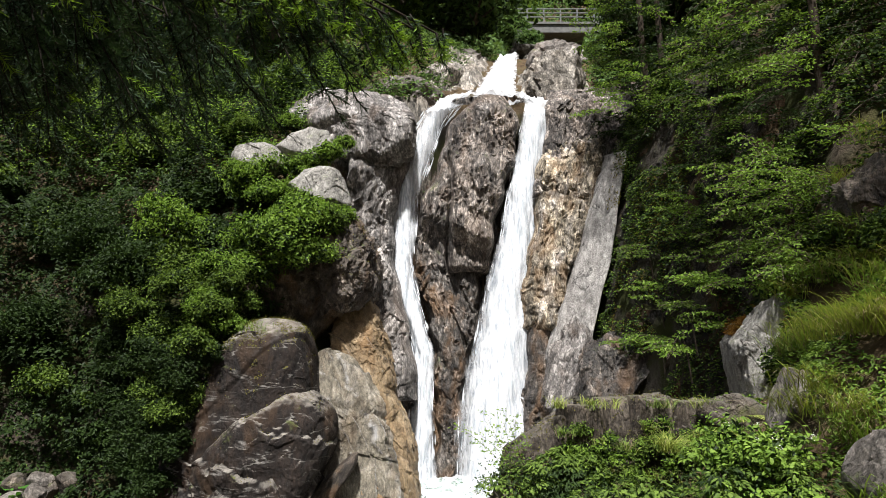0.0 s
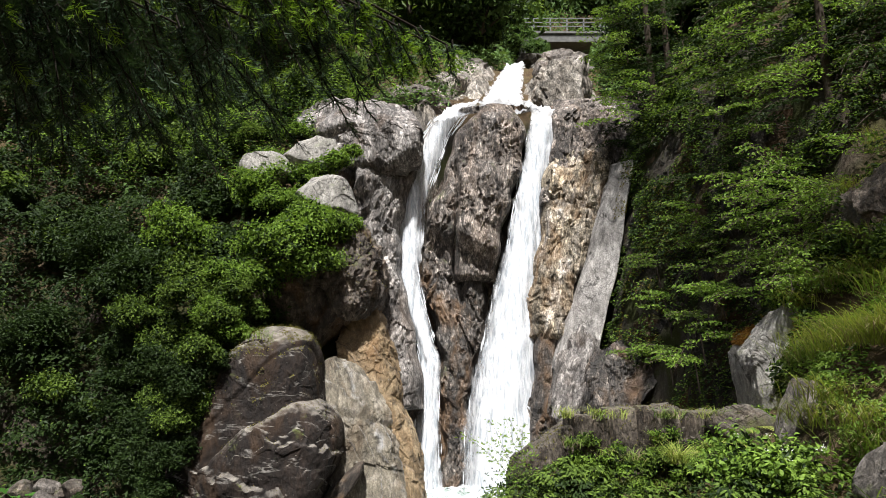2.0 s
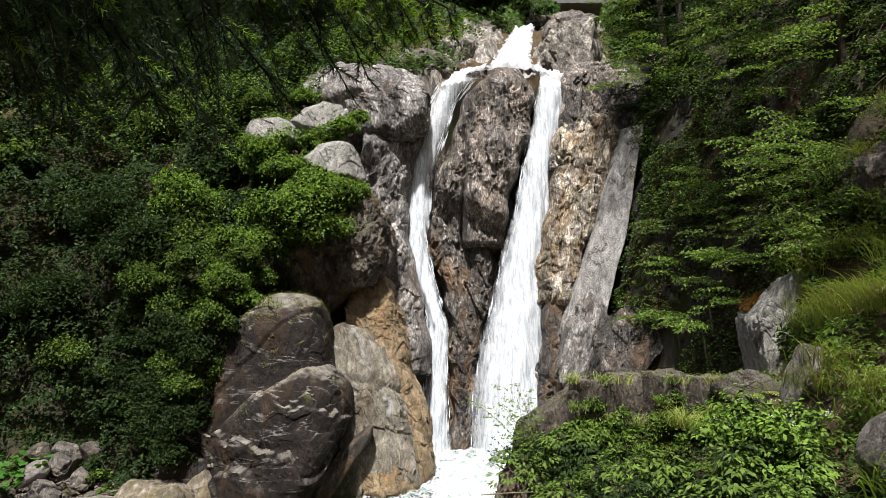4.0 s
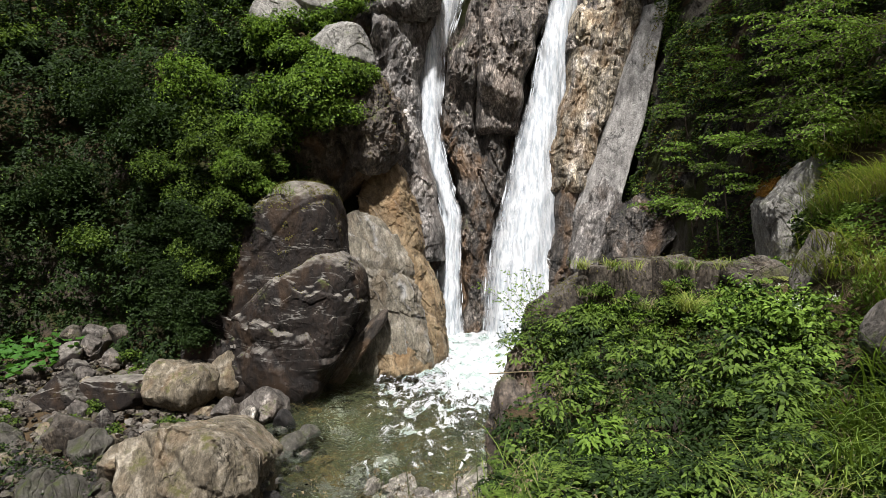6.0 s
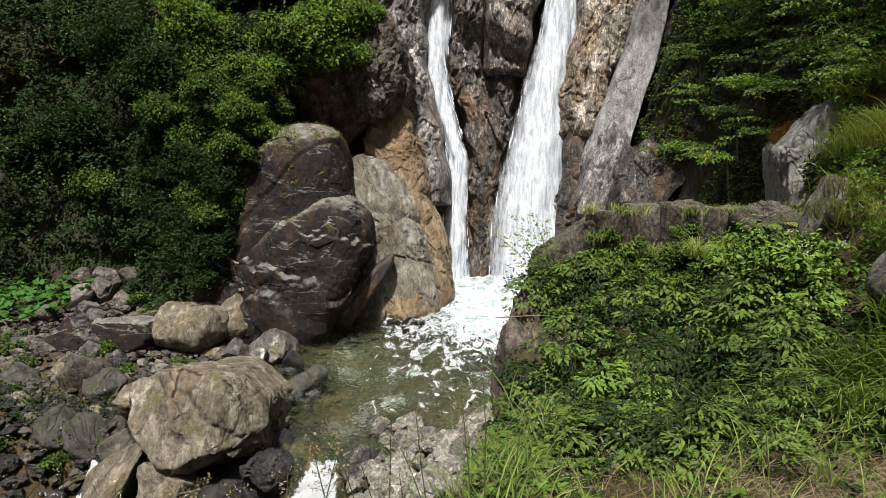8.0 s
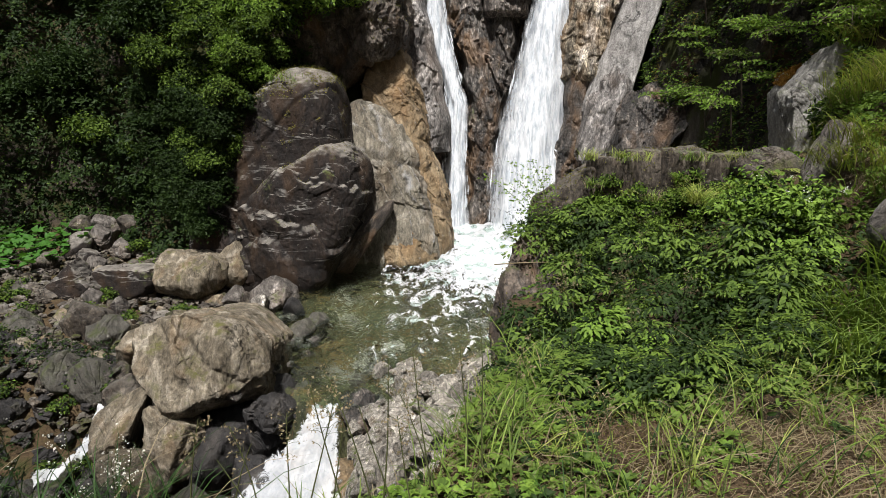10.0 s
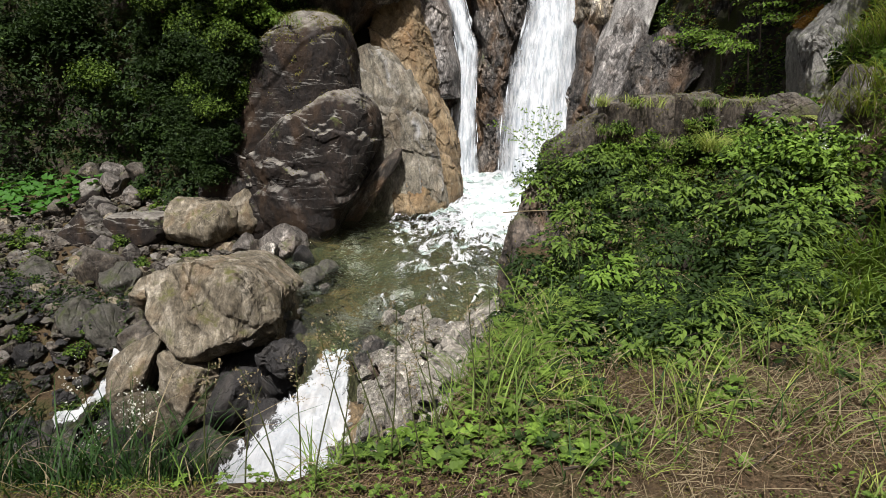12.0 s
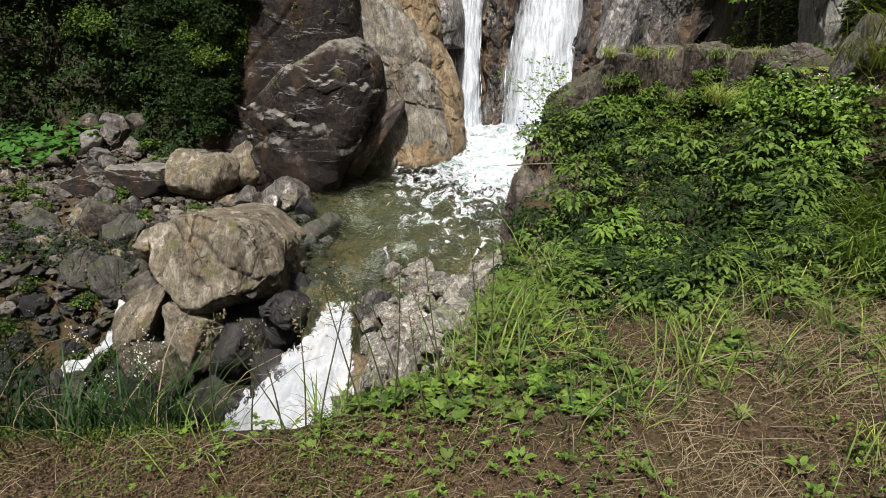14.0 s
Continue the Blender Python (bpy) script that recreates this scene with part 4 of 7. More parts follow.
field_stone("brown_stone", "flat brown stone under the boulder", (-3.5, 11.4, -2.25), (0.52, 0.42, 0.3), 65, "ledge", planes=[(90, 86, 0.2), (-90, 5, 0.32)], cuts=4)
field_stone("edge_stone", "pale upright stone at the water's edge", (-3.0, 11.1, -2.3), (0.14, 0.14, 0.34), 66, "pale", (0, -6, 0))
field_stone("pink_stone", "pinkish grey rounded stone", (-3.35, 10.2, -2.3), (0.46, 0.38, 0.34), 64, "grey")
field_stone("brown_stone", "flat rusty brown stone", (-6.2, 10.8, -2.25), (0.6, 0.46, 0.34), 67, "brown", planes=[(100, 84, 0.2), (-90, 12, 0.3)], cuts=3)
field_stone("brown_stone", "dark brown pointed stone", (-6.95, 10.4, -2.2), (0.46, 0.38, 0.44), 68, "brown", planes=[(180, 45, 0.26), (0, 40, 0.28), (-90, 20, 0.26)], cuts=3)
field_stone("slab_stone", "tall slab stone leaning in the stream", (-4.36, 7.05, -2.85), (0.33, 0.36, 0.62), 69, "stone", (-8, 16, 0), [(-120, 32, 0.2), (0, 0, 0.22), (180, 40, 0.26)], 6, 2)
field_stone("slab_stone", "pale slab stone leaning over the stream", (-3.68, 6.92, -2.95), (0.42, 0.4, 0.56), 70, "stone", (0, -22, 0), [(-80, 36, 0.22), (20, 45, 0.3), (-30, -20, 0.3), (180, 10, 0.26)], 6, 2)
field_stone("slab_stone", "tan angular stone beside the stream", (-3.98, 6.4, -3.2), (0.44, 0.36, 0.32), 71, "stone", (0, 14, 0), [(-90, 50, 0.2)], 6, 4)
field_stone("slab_stone", "low grey stone beside the stream", (-3.88, 5.9, -3.38), (0.42, 0.34, 0.3), 72, "grey", (0, 4, 20))
field_stone("slab_stone", "narrow stone leaning on the large stone", (-4.78, 8.3, -2.4), (0.16, 0.3, 0.5), 73, "stone", (0, 28, 0))
field_stone("stream_rock", "ochre brown rock beside the white stream", (-1.45, 6.35, -3.3), (0.3, 0.3, 0.42), 74, "ochre", (0, 10, 0))
# The black rocks below are added to paint the dark of the hollow.
field_stone("stream_rock", "dark wet rock standing for the shaded hollow under the large stone", (-2.7, 7.75, -3.2), (0.6, 0.5, 0.5), 75, "black", (0, 10, 0))
field_stone("stream_rock", "dark mossy rock at the foot of the stream", (-3.1, 6.1, -3.45), (0.36, 0.3, 0.42), 76, "mossy")
field_stone("stream_rock", "black wet rock painting the shade under the large stone", (-3.2, 7.2, -3.25), (0.5, 0.4, 0.42), 78, "black")
field_stone("stream_rock", "black wet rock painting the shaded gap beside the outflow", (-2.5, 6.55, -3.3), (0.34, 0.32, 0.4), 79, "black")
field_stone("stream_rock", "black wet rock painting the shaded gap between leaning stones", (-3.95, 7.5, -3.1), (0.4, 0.4, 0.4), 80, "black")
field_stone("stream_rock", "black wet rock painting the shaded hollow behind the outflow", (-2.35, 7.2, -2.95), (0.35, 0.35, 0.4), 77, "black")
SMALL = [  # x, y, z, half sizes, material
    (-4.75, 11.75, -2.1, 0.27, 0.25, 0.28, "grey"), (-3.52, 9.75, -2.38, 0.2, 0.18, 0.22, "pale"), (-4.1, 10.4, -2.4, 0.22, 0.18, 0.17, "grey"), (-6.5, 10.2, -2.42, 0.2, 0.17, 0.16, "grey"),
    (-6.0, 9.05, -2.3, 0.36, 0.32, 0.34, "ledge"), (-5.5, 8.9, -2.45, 0.3, 0.26, 0.24, "mossy"), (-8.1, 11.4, -2.25, 0.25, 0.22, 0.2, "ledge"), (-8.1, 12.5, -2.15, 0.32, 0.28, 0.24, "brown"),
    (-7.75, 12.75, -2.1, 0.22, 0.2, 0.26, "grey"), (-7.3, 12.6, -2.2, 0.18, 0.17, 0.16, "grey"), (-8.6, 13.3, -2.05, 0.33, 0.28, 0.22, "ledge"), (-8.0, 13.4, -2.0, 0.26, 0.24, 0.28, "grey"),
    (-7.5, 13.5, -2.0, 0.3, 0.26, 0.22, "ledge"), (-7.8, 10.2, -2.45, 0.32, 0.28, 0.2, "mossy"), (-6.9, 8.9, -2.5, 0.46, 0.36, 0.3, "mossy"), (-5.65, 8.0, -2.6, 0.32, 0.3, 0.26, "mossy"),
    (-5.2, 7.85, -2.75, 0.36, 0.3, 0.26, "mossy"), (-2.6, 9.0, -2.42, 0.24, 0.2, 0.17, "mossy"), (-2.42, 9.4, -2.45, 0.17, 0.15, 0.13, "mossy"), (-4.6, 7.6, -2.8, 0.32, 0.3, 0.27, "ledge"),
    (-3.6, 5.4, -3.5, 0.24, 0.2, 0.2, "grey"), (-3.75, 10.1, -2.4, 0.17, 0.15, 0.2, "ledge"), (-2.95, 9.9, -2.42, 0.2, 0.17, 0.2, "black"), (-3.1, 9.2, -2.45, 0.2, 0.18, 0.16, "ledge"),
    (-7.6, 11.9, -2.25, 0.26, 0.22, 0.2, "brown"), (-7.25, 11.6, -2.3, 0.2, 0.18, 0.16, "grey"), (-5.9, 9.9, -2.45, 0.2, 0.17, 0.15, "brown")]
for k, (x, y, z, sx, sy, sz, mat) in enumerate(SMALL):
    field_stone("stone", {"grey": "small grey stone in the rubble", "pale": "small pale stone in the rubble", "ledge": "small brown-grey stone in the rubble", "mossy": "small mossy stone beside the water", "brown": "small dark brown stone in the rubble", "black": "small black wet stone at the water"}[mat],
                (x, y, z), (sx, sy, sz), 800 + k, mat, (0, 0, 37 * k), level=5)
r_ = np.random.default_rng(5)
STONES = [crisp(rock_mesh("rubble", (1.0, 0.85, 0.7), 900 + k, M[m], 4, cuts=14, rough=0.07, deep=(0.4, 0.75)), 22) for k, m in enumerate(("grey", "pale", "ledge", "stone", "outlet", "mossy", "brown", "black"))]


def scatter_stones(label, n, xr, yr, sr, kinds, group, sink=0.3, z_of=None):
    for _ in range(n):
        x, y, s = r_.uniform(*xr), r_.uniform(*yr), r_.uniform(*sr)
        k = kinds[r_.integers(len(kinds))]
        ob = new("stone", STONES[k])
        z = zg(x, y) if z_of is None else z_of(x, y)
        ob.matrix_world = pose(x, y, z + s * (0.7 - sink), *(r_.uniform(-25, 25, 2)), r_.uniform(0, 360)) @ Matrix.Diagonal((s, s, s, 1))
        tagged(ob, label, "stone", group)


def rubble(n, xr, yr, sr, kind, label):
    """Many small broken stones, heaped on the ground as one body of rubble."""
    me = STONES[kind]
    v = np.empty(len(me.vertices) * 3, np.float32)
    me.vertices.foreach_get("co", v)
    v = v.reshape(-1, 3)
    f = np.array([p.vertices[:] for p in me.polygons])
    out = []
    for _ in range(n):
        x, y, s = r_.uniform(*xr), r_.uniform(*yr), r_.uniform(*sr)
        m = np.array(pose(0, 0, 0, *r_.uniform(-30, 30, 2), r_.uniform(0, 360)).to_3x3())
        out.append((v @ m.T * s + np.array([x, y, zg(x, y) + 0.35 * s]), f))
    me = crisp(mesh_of("rubble", *join(out), me.materials[0]), 22)
    return tagged(new("rubble", me), label, "rubble", kind="stuff")


for kind, n, label in ((0, 90, "loose grey broken stones beside the pool"), (3, 90, "loose tan broken stones beside the pool"), (2, 110, "loose dark brown-grey broken stones beside the pool"), (6, 90, "loose dark brown broken stones beside the pool")):
    rubble(n, (-9.5, -3.0), (7.8, 12.9), (0.06, 0.2), kind, label)
scatter_stones("grey stone in the stream bed wall", 80, (-8.0, -4.8), (5.8, 8.4), (0.10, 0.26), (2, 2, 5, 5, 6, 7), "stream wall stones")
scatter_stones("mossy stone at the edge of the water", 26, (-3.1, -2.3), (6.9, 9.6), (0.06, 0.15), (5, 2, 0), "water edge stones", z_of=lambda x, y: WATER - 0.12)


def heap_z(x, y):
    return -2.45 + 1.1 * max(0.0, min(1.0, (x + 1.1) / 1.5)) * max(0.0, min(1.0, (7.6 - y) / 2.0))


boulder("broken_rock", "pale broken rock heap beside the pool outlet", (-0.4, 6.0, -2.65), (0.85, 1.35, 0.62), 81, "outlet", (0, -24, -10), 6, category="rock", rough=0.22, ridge=0.2, cuts=10, boxy=0.7, shells=(-1.5, -1.0, 4.0, 0.09))
for k, (x, y, z, sx, sy, sz) in enumerate([(-0.15, 6.75, -2.3, 0.5, 0.5, 0.32), (0.2, 7.35, -2.3, 0.4, 0.45, 0.28), (-0.75, 6.35, -2.42, 0.4, 0.4, 0.26), (-0.35, 5.6, -2.2, 0.45, 0.45, 0.4), (0.1, 6.05, -2.05, 0.35, 0.4, 0.36), (-0.85, 5.5, -2.6, 0.4, 0.4, 0.4)]):
    field_stone("broken_rock", "pale cream broken rock at the pool outlet", (x, y, z), (sx, sy, sz), 830 + k, "outlet", (0, -10, 23 * k), level=6, group="pale outlet stones")
boulder("bank_rock", "tall pale rock under the grassy bank", (-0.6, 4.9, -2.5), (0.35, 0.4, 0.9), 82, "outlet", (0, -8, 0), 5, category="rock", rough=0.1, ridge=0.1, cuts=10)
scatter_stones("pale angular stone at the pool outlet", 90, (-1.3, 0.3), (5.0, 7.9), (0.05, 0.2), (1, 4, 4, 4), "pale outlet stones", z_of=heap_z)

def gravel(n, xr, yr, sr, mat, label, seed):
    rng = np.random.default_rng(seed)
    v, f = ico(2)
    out = []
    for _ in range(n):
        x, y, s = rng.uniform(*xr), rng.uniform(*yr), rng.uniform(*sr)
        q = v * (1 + 0.22 * rng.normal(size=(len(v), 1))) * np.array([1, rng.uniform(0.6, 1), rng.uniform(0.4, 0.8)]) * s
        a = rng.uniform(0, 6.28)
        q = np.stack([q[:, 0] * np.cos(a) - q[:, 1] * np.sin(a), q[:, 0] * np.sin(a) + q[:, 1] * np.cos(a), q[:, 2]], 1)
        out.append((q + np.array([x, y, zg(x, y) + 0.1 + 0.2 * s]), f))
    return tagged(new("gravel", mesh_of("gravel", *join(out), M[mat], False)), label, "gravel", kind="stuff")


gravel(1500, (-9.5, -3.0), (7.4, 13.0), (0.03, 0.10), "ledge", "loose dark gravel between the stones", 1)
# Black gravel also puts the shade of the stream gaps into colour.
gravel(1100, (-9.0, -1.6), (4.6, 8.6), (0.03, 0.12), "black", "dark wet gravel of the stream bed with shade painted in", 2)

# ---- water ----
def inside(P, faces, y0=6.85):
    """Only the faces behind the bent outlet lip of the pool."""
    c = P[faces].mean(1)
    return faces[c[:, 1] > y0 + 2.4 * np.maximum(-2.0 - c[:, 0], 0) + 0.8 * np.maximum(c[:, 0] + 0.9, 0)]


def lip_z(Y):
    return 3.0 * np.maximum(7.0 - Y, 0)


def build_pool():
    xs, ys = np.arange(-3.6, 1.6, 0.04), np.arange(6.75, 16.6, 0.04)
    X, Y = np.meshgrid(xs, ys, indexing="ij")
    P = np.stack([X, Y, np.full_like(X, WATER)], -1).reshape(-1, 3)
    for p in P:
        d = math.hypot(p[0] - 0.6, (p[1] - 14.6) * 0.6)
        p[2] += (0.05 + 0.10 * math.exp(-(d / 2.2) ** 2)) * noise.fractal(Vector((p[0] * 4.2, p[1] * 3.0, 0)), 0.75, 2.2, 3) + 0.026 * noise.fractal(Vector((p[0] * 9, p[1] * 6.5, 5)), 0.7, 2.2, 2)
    ob = new("pool", mesh_of("pool", P, inside(P, grid_faces(len(xs), len(ys))), M["pool"]))
    ob.visible_shadow = False
    tagged(ob, "clear green plunge pool below the falls", "water", kind="structure")
    xs, ys = np.arange(-3.9, 1.8, 0.06), np.arange(6.3, 16.6, 0.06)
    X, Y = np.meshgrid(xs, ys, indexing="ij")
    Zv = WATER - 0.55 + 0.4 * sst(-2.4, -3.3, X) + 0.35 * sst(0.0, 0.9, X) + 0.45 * sst(8.4, 7.0, Y) - 0.4 * sst(10.5, 13, Y) - lip_z(Y)
    P = np.stack([X, Y, Zv], -1).reshape(-1, 3)
    for p in P:
        p[2] += 0.10 * noise.fractal(Vector((p[0] * 2, p[1] * 2, 9)), 0.8, 2.1, 4) + 0.06 * noise.cell(Vector((p[0] * 4, p[1] * 4, 0)))
    tagged(new("pool_bed", mesh_of("pool_bed", P, inside(P, grid_faces(len(xs), len(ys)), 6.3), M["bed"])), "stony olive bed under clear water", "pool bed", kind="structure")


build_pool()


def foam_patch(name, label, spine, half, density=1.0, lift=0.03, step=0.035, drop=None, fade=0.9):
    """Foam along a bent spine of (x, y, z) points; half: half widths along it."""
    sp = np.asarray(spine, float)
    t = np.linspace(0, 1, len(sp))
    n = max(int(np.linalg.norm(np.diff(sp, axis=0), axis=1).sum() / step), 8)
    T = np.linspace(0, 1, n)
    c = np.stack([np.interp(T, t, sp[:, k]) for k in range(3)], 1)
    d = np.gradient(c, axis=0)
    side = np.stack([d[:, 1], -d[:, 0], 0 * T], 1)
    side /= np.linalg.norm(side, axis=1)[:, None]
    w = np.interp(T, t, half)
    m = max(int(2 * w.max() / step), 8)
    U = np.linspace(-1, 1, m)
    P = c[:, None] + U[None, :, None] * (w[:, None, None] * side[:, None])
    thin = density * (1 - np.abs(U)[None] ** 2 * 0.85) * (1 - fade * sst(0.3, 1.0, T))[:, None] * (0.45 + 0.55 * sst(0.0, 0.12, T))[:, None]
    P = P.reshape(-1, 3)
    for p in P:
        p[2] += lift + (0.14 if drop else 0.05) * noise.fractal(Vector((p[0] * 4, p[1] * 4, p[2] * 3)), 0.7, 2.1, 5)
    me = mesh_of(name, P, grid_faces(n, m), M["foam"])
    thin_attribute(me, thin)
    return tagged(new(name, me), label, "foam", kind="stuff")


foam_patch("foam", "white foam spreading over the pool", [(0.9, 15.6, WATER), (0.6, 14.2, WATER), (0.3, 12.4, WATER), (0.2, 10.8, WATER), (0.1, 8.6, WATER)], [1.35, 1.15, 0.95, 0.85, 0.7], 1.5, fade=0.95)
foam_patch("foam", "lacy flecks of foam drifting on the pool", [(0.5, 14.5, WATER), (-0.2, 12.6, WATER), (-0.45, 10.6, WATER), (-0.5, 7.6, WATER)], [1.6, 1.6, 1.3, 1.0], 0.7, lift=0.025, fade=0.95)
foam_patch("foam", "white foam under the narrow fall", [(-0.5, 15.7, WATER), (-0.5, 14.6, WATER), (-0.3, 13.2, WATER)], [0.45, 0.5, 0.6])
boulder("lip_rock", "dark wet rock at the pool lip", (-2.45, 7.05, -2.6), (0.32, 0.35, 0.3), 91, "black", (0, 8, 20), 5, category="rock", rough=0.1, cuts=9)
boulder("lip_rock", "grey wet rock at the pool lip", (-1.3, 6.95, -2.65), (0.3, 0.4, 0.3), 92, "cliff", (0, -8, 10), 5, category="rock", rough=0.1, cuts=9)
scatter_stones("olive stone under the clear water", 40, (-2.8, 0.2), (7.3, 12.5), (0.08, 0.24), (0, 1, 2, 4), "pool bed stones", z_of=lambda x, y: WATER - 0.5 - 0.3 * float(sst(10, 12.5, y)) + 0.3 * float(sst(8.4, 7.2, y)))
foam_patch("outflow", "white rushing outflow over the lip", [(-1.74, 6.92, -2.44), (-1.72, 6.78, -2.48), (-1.74, 6.55, -2.62), (-1.85, 6.2, -2.9), (-1.92, 5.8, -3.15), (-1.98, 5.3, -3.4), (-2.05, 4.7, -3.6)], [0.14, 0.2, 0.28, 0.48, 0.76, 1.05, 1.25], 1.35, drop=True, fade=0.2)
foam_patch("side_stream", "thin white side stream among stones", [(-4.85, 7.45, -2.9), (-4.95, 7.2, -3.2), (-5.05, 6.9, -3.35), (-5.5, 6.5, -3.5), (-6.1, 6.2, -3.6)], [0.05, 0.06, 0.07, 0.08, 0.06], 1.5, drop=True, fade=0.3)


def fall_sheet(name, xf, width, z0, z1, front, seed=0, lace=0.0):
    zs = np.arange(z0, z1, 0.05)
    us = np.linspace(-1, 1, 34)
    U, Zv = np.meshgrid(us, zs, indexing="ij")
    W = np.interp(Zv, *width)
    X = xf(Zv) + U * W * 1.12
    Y = 15.75 + 0.17 * (Zv + 2.4) - front(Zv) + 0.35 * U * U * W
    P = np.stack([X, Y, Zv], -1).reshape(-1, 3)
    for p in P:
        p[1] += 0.07 * noise.fractal(Vector((p[0] * 6 + seed, 0, p[2] * 0.35)), 0.8, 2.1, 3)
        p[0] += 0.06 * noise.fractal(Vector((p[0] * 3, seed, p[2] * 1.2)), 0.8, 2.1, 3)
    me = mesh_of(name, P, grid_faces(len(us), len(zs))[:, ::-1], M["fall"])
    thin_attribute(me, (1.0 - np.abs(U) ** 1.8 * 1.0) * (0.25 + 0.75 * sst(z1, z1 - 0.35, Zv)) * (1.0 if lace == 0 else 1 - lace * sst(3.6, 5.2, Zv)))
    return me


def drops(name, xf, width, z0, z1, front, n, seed):
    """Loose strands of water torn off the edges of a sheet."""
    rng = np.random.default_rng(seed)
    out = []
    for _ in range(n):
        z = rng.uniform(z0 + 0.3, z1 - 0.4)
        w = float(np.interp(z, *width))
        u = rng.choice((-1, 1)) * rng.uniform(0.7, 0.98)
        L = rng.uniform(0.12, 0.5)
        zz = np.linspace(z, z - L, 4)
        p = np.stack([xf(zz) + u * w + rng.normal() * 0.02, 15.75 + 0.17 * (zz + 2.4) - front(zz) - 0.02 + 0.3 * w + rng.normal() * 0.05, zz], 1)
        out.append(strip(p, np.array([0.002, 0.012, 0.016, 0.003]) * rng.uniform(0.5, 1.3), np.array([1.0, 0.2, 0.0])))
    me = mesh_of(name, *join(out), M["fall"])
    thin_attribute(me, np.full(len(me.vertices), 1.0))
    return me


WL = ([-2.5, -1.8, -0.5, 0.5, 1.3, 2.3, 3.4, 4.4, 5.35, 6.3, 7.2], [0.36, 0.31, 0.28, 0.22, 0.25, 0.33, 0.3, 0.36, 0.45, 0.4, 0.5])
WR = ([-2.5, -1.5, -0.5, 0.8, 2.2, 3.6, 5.1, 6.8], [1.02, 0.97, 0.9, 0.75, 0.59, 0.46, 0.41, 0.37])
for name, label, xf, w, top_z, front, seed in (
        ("waterfall", "narrow white waterfall in a rock gully", left_fall_x, WL, 7.4, lambda z: 0.42 - 1.0 * sst(6.8, 7.5, z), 1),
        ("waterfall", "broad white waterfall spreading towards the pool", right_fall_x, WR, 7.1, lambda z: 0.72 + 0.1 * sst(4, -2, z) - 1.0 * sst(6.6, 7.2, z), 9)):
    ob = thing(name, label, "waterfall", group="twin falls")
    part("water_sheet", fall_sheet("water_sheet", xf, w, -2.5, top_z, front, seed, 0.35 if seed == 1 else 0.0), ob)
    part("water_sheet", fall_sheet("inner_sheet", xf, (w[0], [0.5 * k for k in w[1]]), -2.5, top_z, lambda z: front(z) + 0.12, seed + 40, 0.6 if seed == 1 else 0.0), ob)
    part("spray_strand", drops("spray_strand", xf, w, -2.4, top_z, front, 110, seed + 5), ob, "torn white strands of water")["kind"] = "stuff"
NARROW = [(1.25, 18.3, 7.6), (0.75, 17.75, 7.48), (0.35, 17.3, 7.3), (0.05, 16.95, 7.05), (-0.15, 16.7, 6.7)]
BROAD = [(1.55, 18.3, 7.6), (2.0, 17.75, 7.45), (2.35, 17.3, 7.25), (2.52, 16.85, 7.0), (2.52, 16.65, 6.6)]
foam_patch("upper_cascade", "white cascade above the twin falls", [(2.9, 26.0, 11.75), (2.6, 25.0, 11.5), (2.2, 23.0, 10.2), (1.75, 20.5, 8.75), (1.5, 18.2, 7.35), (1.4, 17.4, 7.05)], [0.3, 0.35, 0.5, 0.6, 0.75, 0.8], 1.5, drop=True, step=0.06, fade=0.0)
foam_patch("upper_cascade", "white water running to the narrow fall", NARROW, [0.5, 0.42, 0.36, 0.36, 0.4], 1.5, drop=True, fade=0.0)
foam_patch("upper_cascade", "white water running to the broad fall", BROAD, [0.5, 0.45, 0.4, 0.38, 0.38], 1.5, drop=True, fade=0.0)


def moss_patch(ob, count, mat, label, low=0.35, seed=0, size=0.03, where=None, thick=0.02):
    """Tufts of moss on the upward faces of a rock, as a part of it."""
    rng = np.random.default_rng(seed)
    me = ob.data
    co, no = np.empty(len(me.vertices) * 3, np.float32), np.empty(len(me.vertices) * 3, np.float32)
    me.vertices.foreach_get("co", co)
    me.vertices.foreach_get("normal", no)
    co, no = co.reshape(-1, 3), no.reshape(-1, 3)
    up = np.array(ob.matrix_world.to_3x3().inverted() @ Vector((0, 0, 1)))
    w = np.array([noise.noise(Vector(p) * 2.6 + Vector((seed, 0, 0))) for p in co])
    ok = ((no @ up) > low) & (w > -0.02)
    if where is not None:
        ok &= where(co)
    idx = np.nonzero(ok)[0]
    if len(idx) == 0:
        return None
    k = rng.choice(idx, count)
    p = co[k] + rng.normal(size=(count, 3)) * 0.015 + no[k] * thick * rng.random((count, 1))
    return tagged(part("moss_patch", mesh_of("moss_patch", *leaves(p, no[k] + rng.normal(size=p.shape) * 0.5, size, rng, 0.6), M[mat], False), ob, label), kind="stuff")


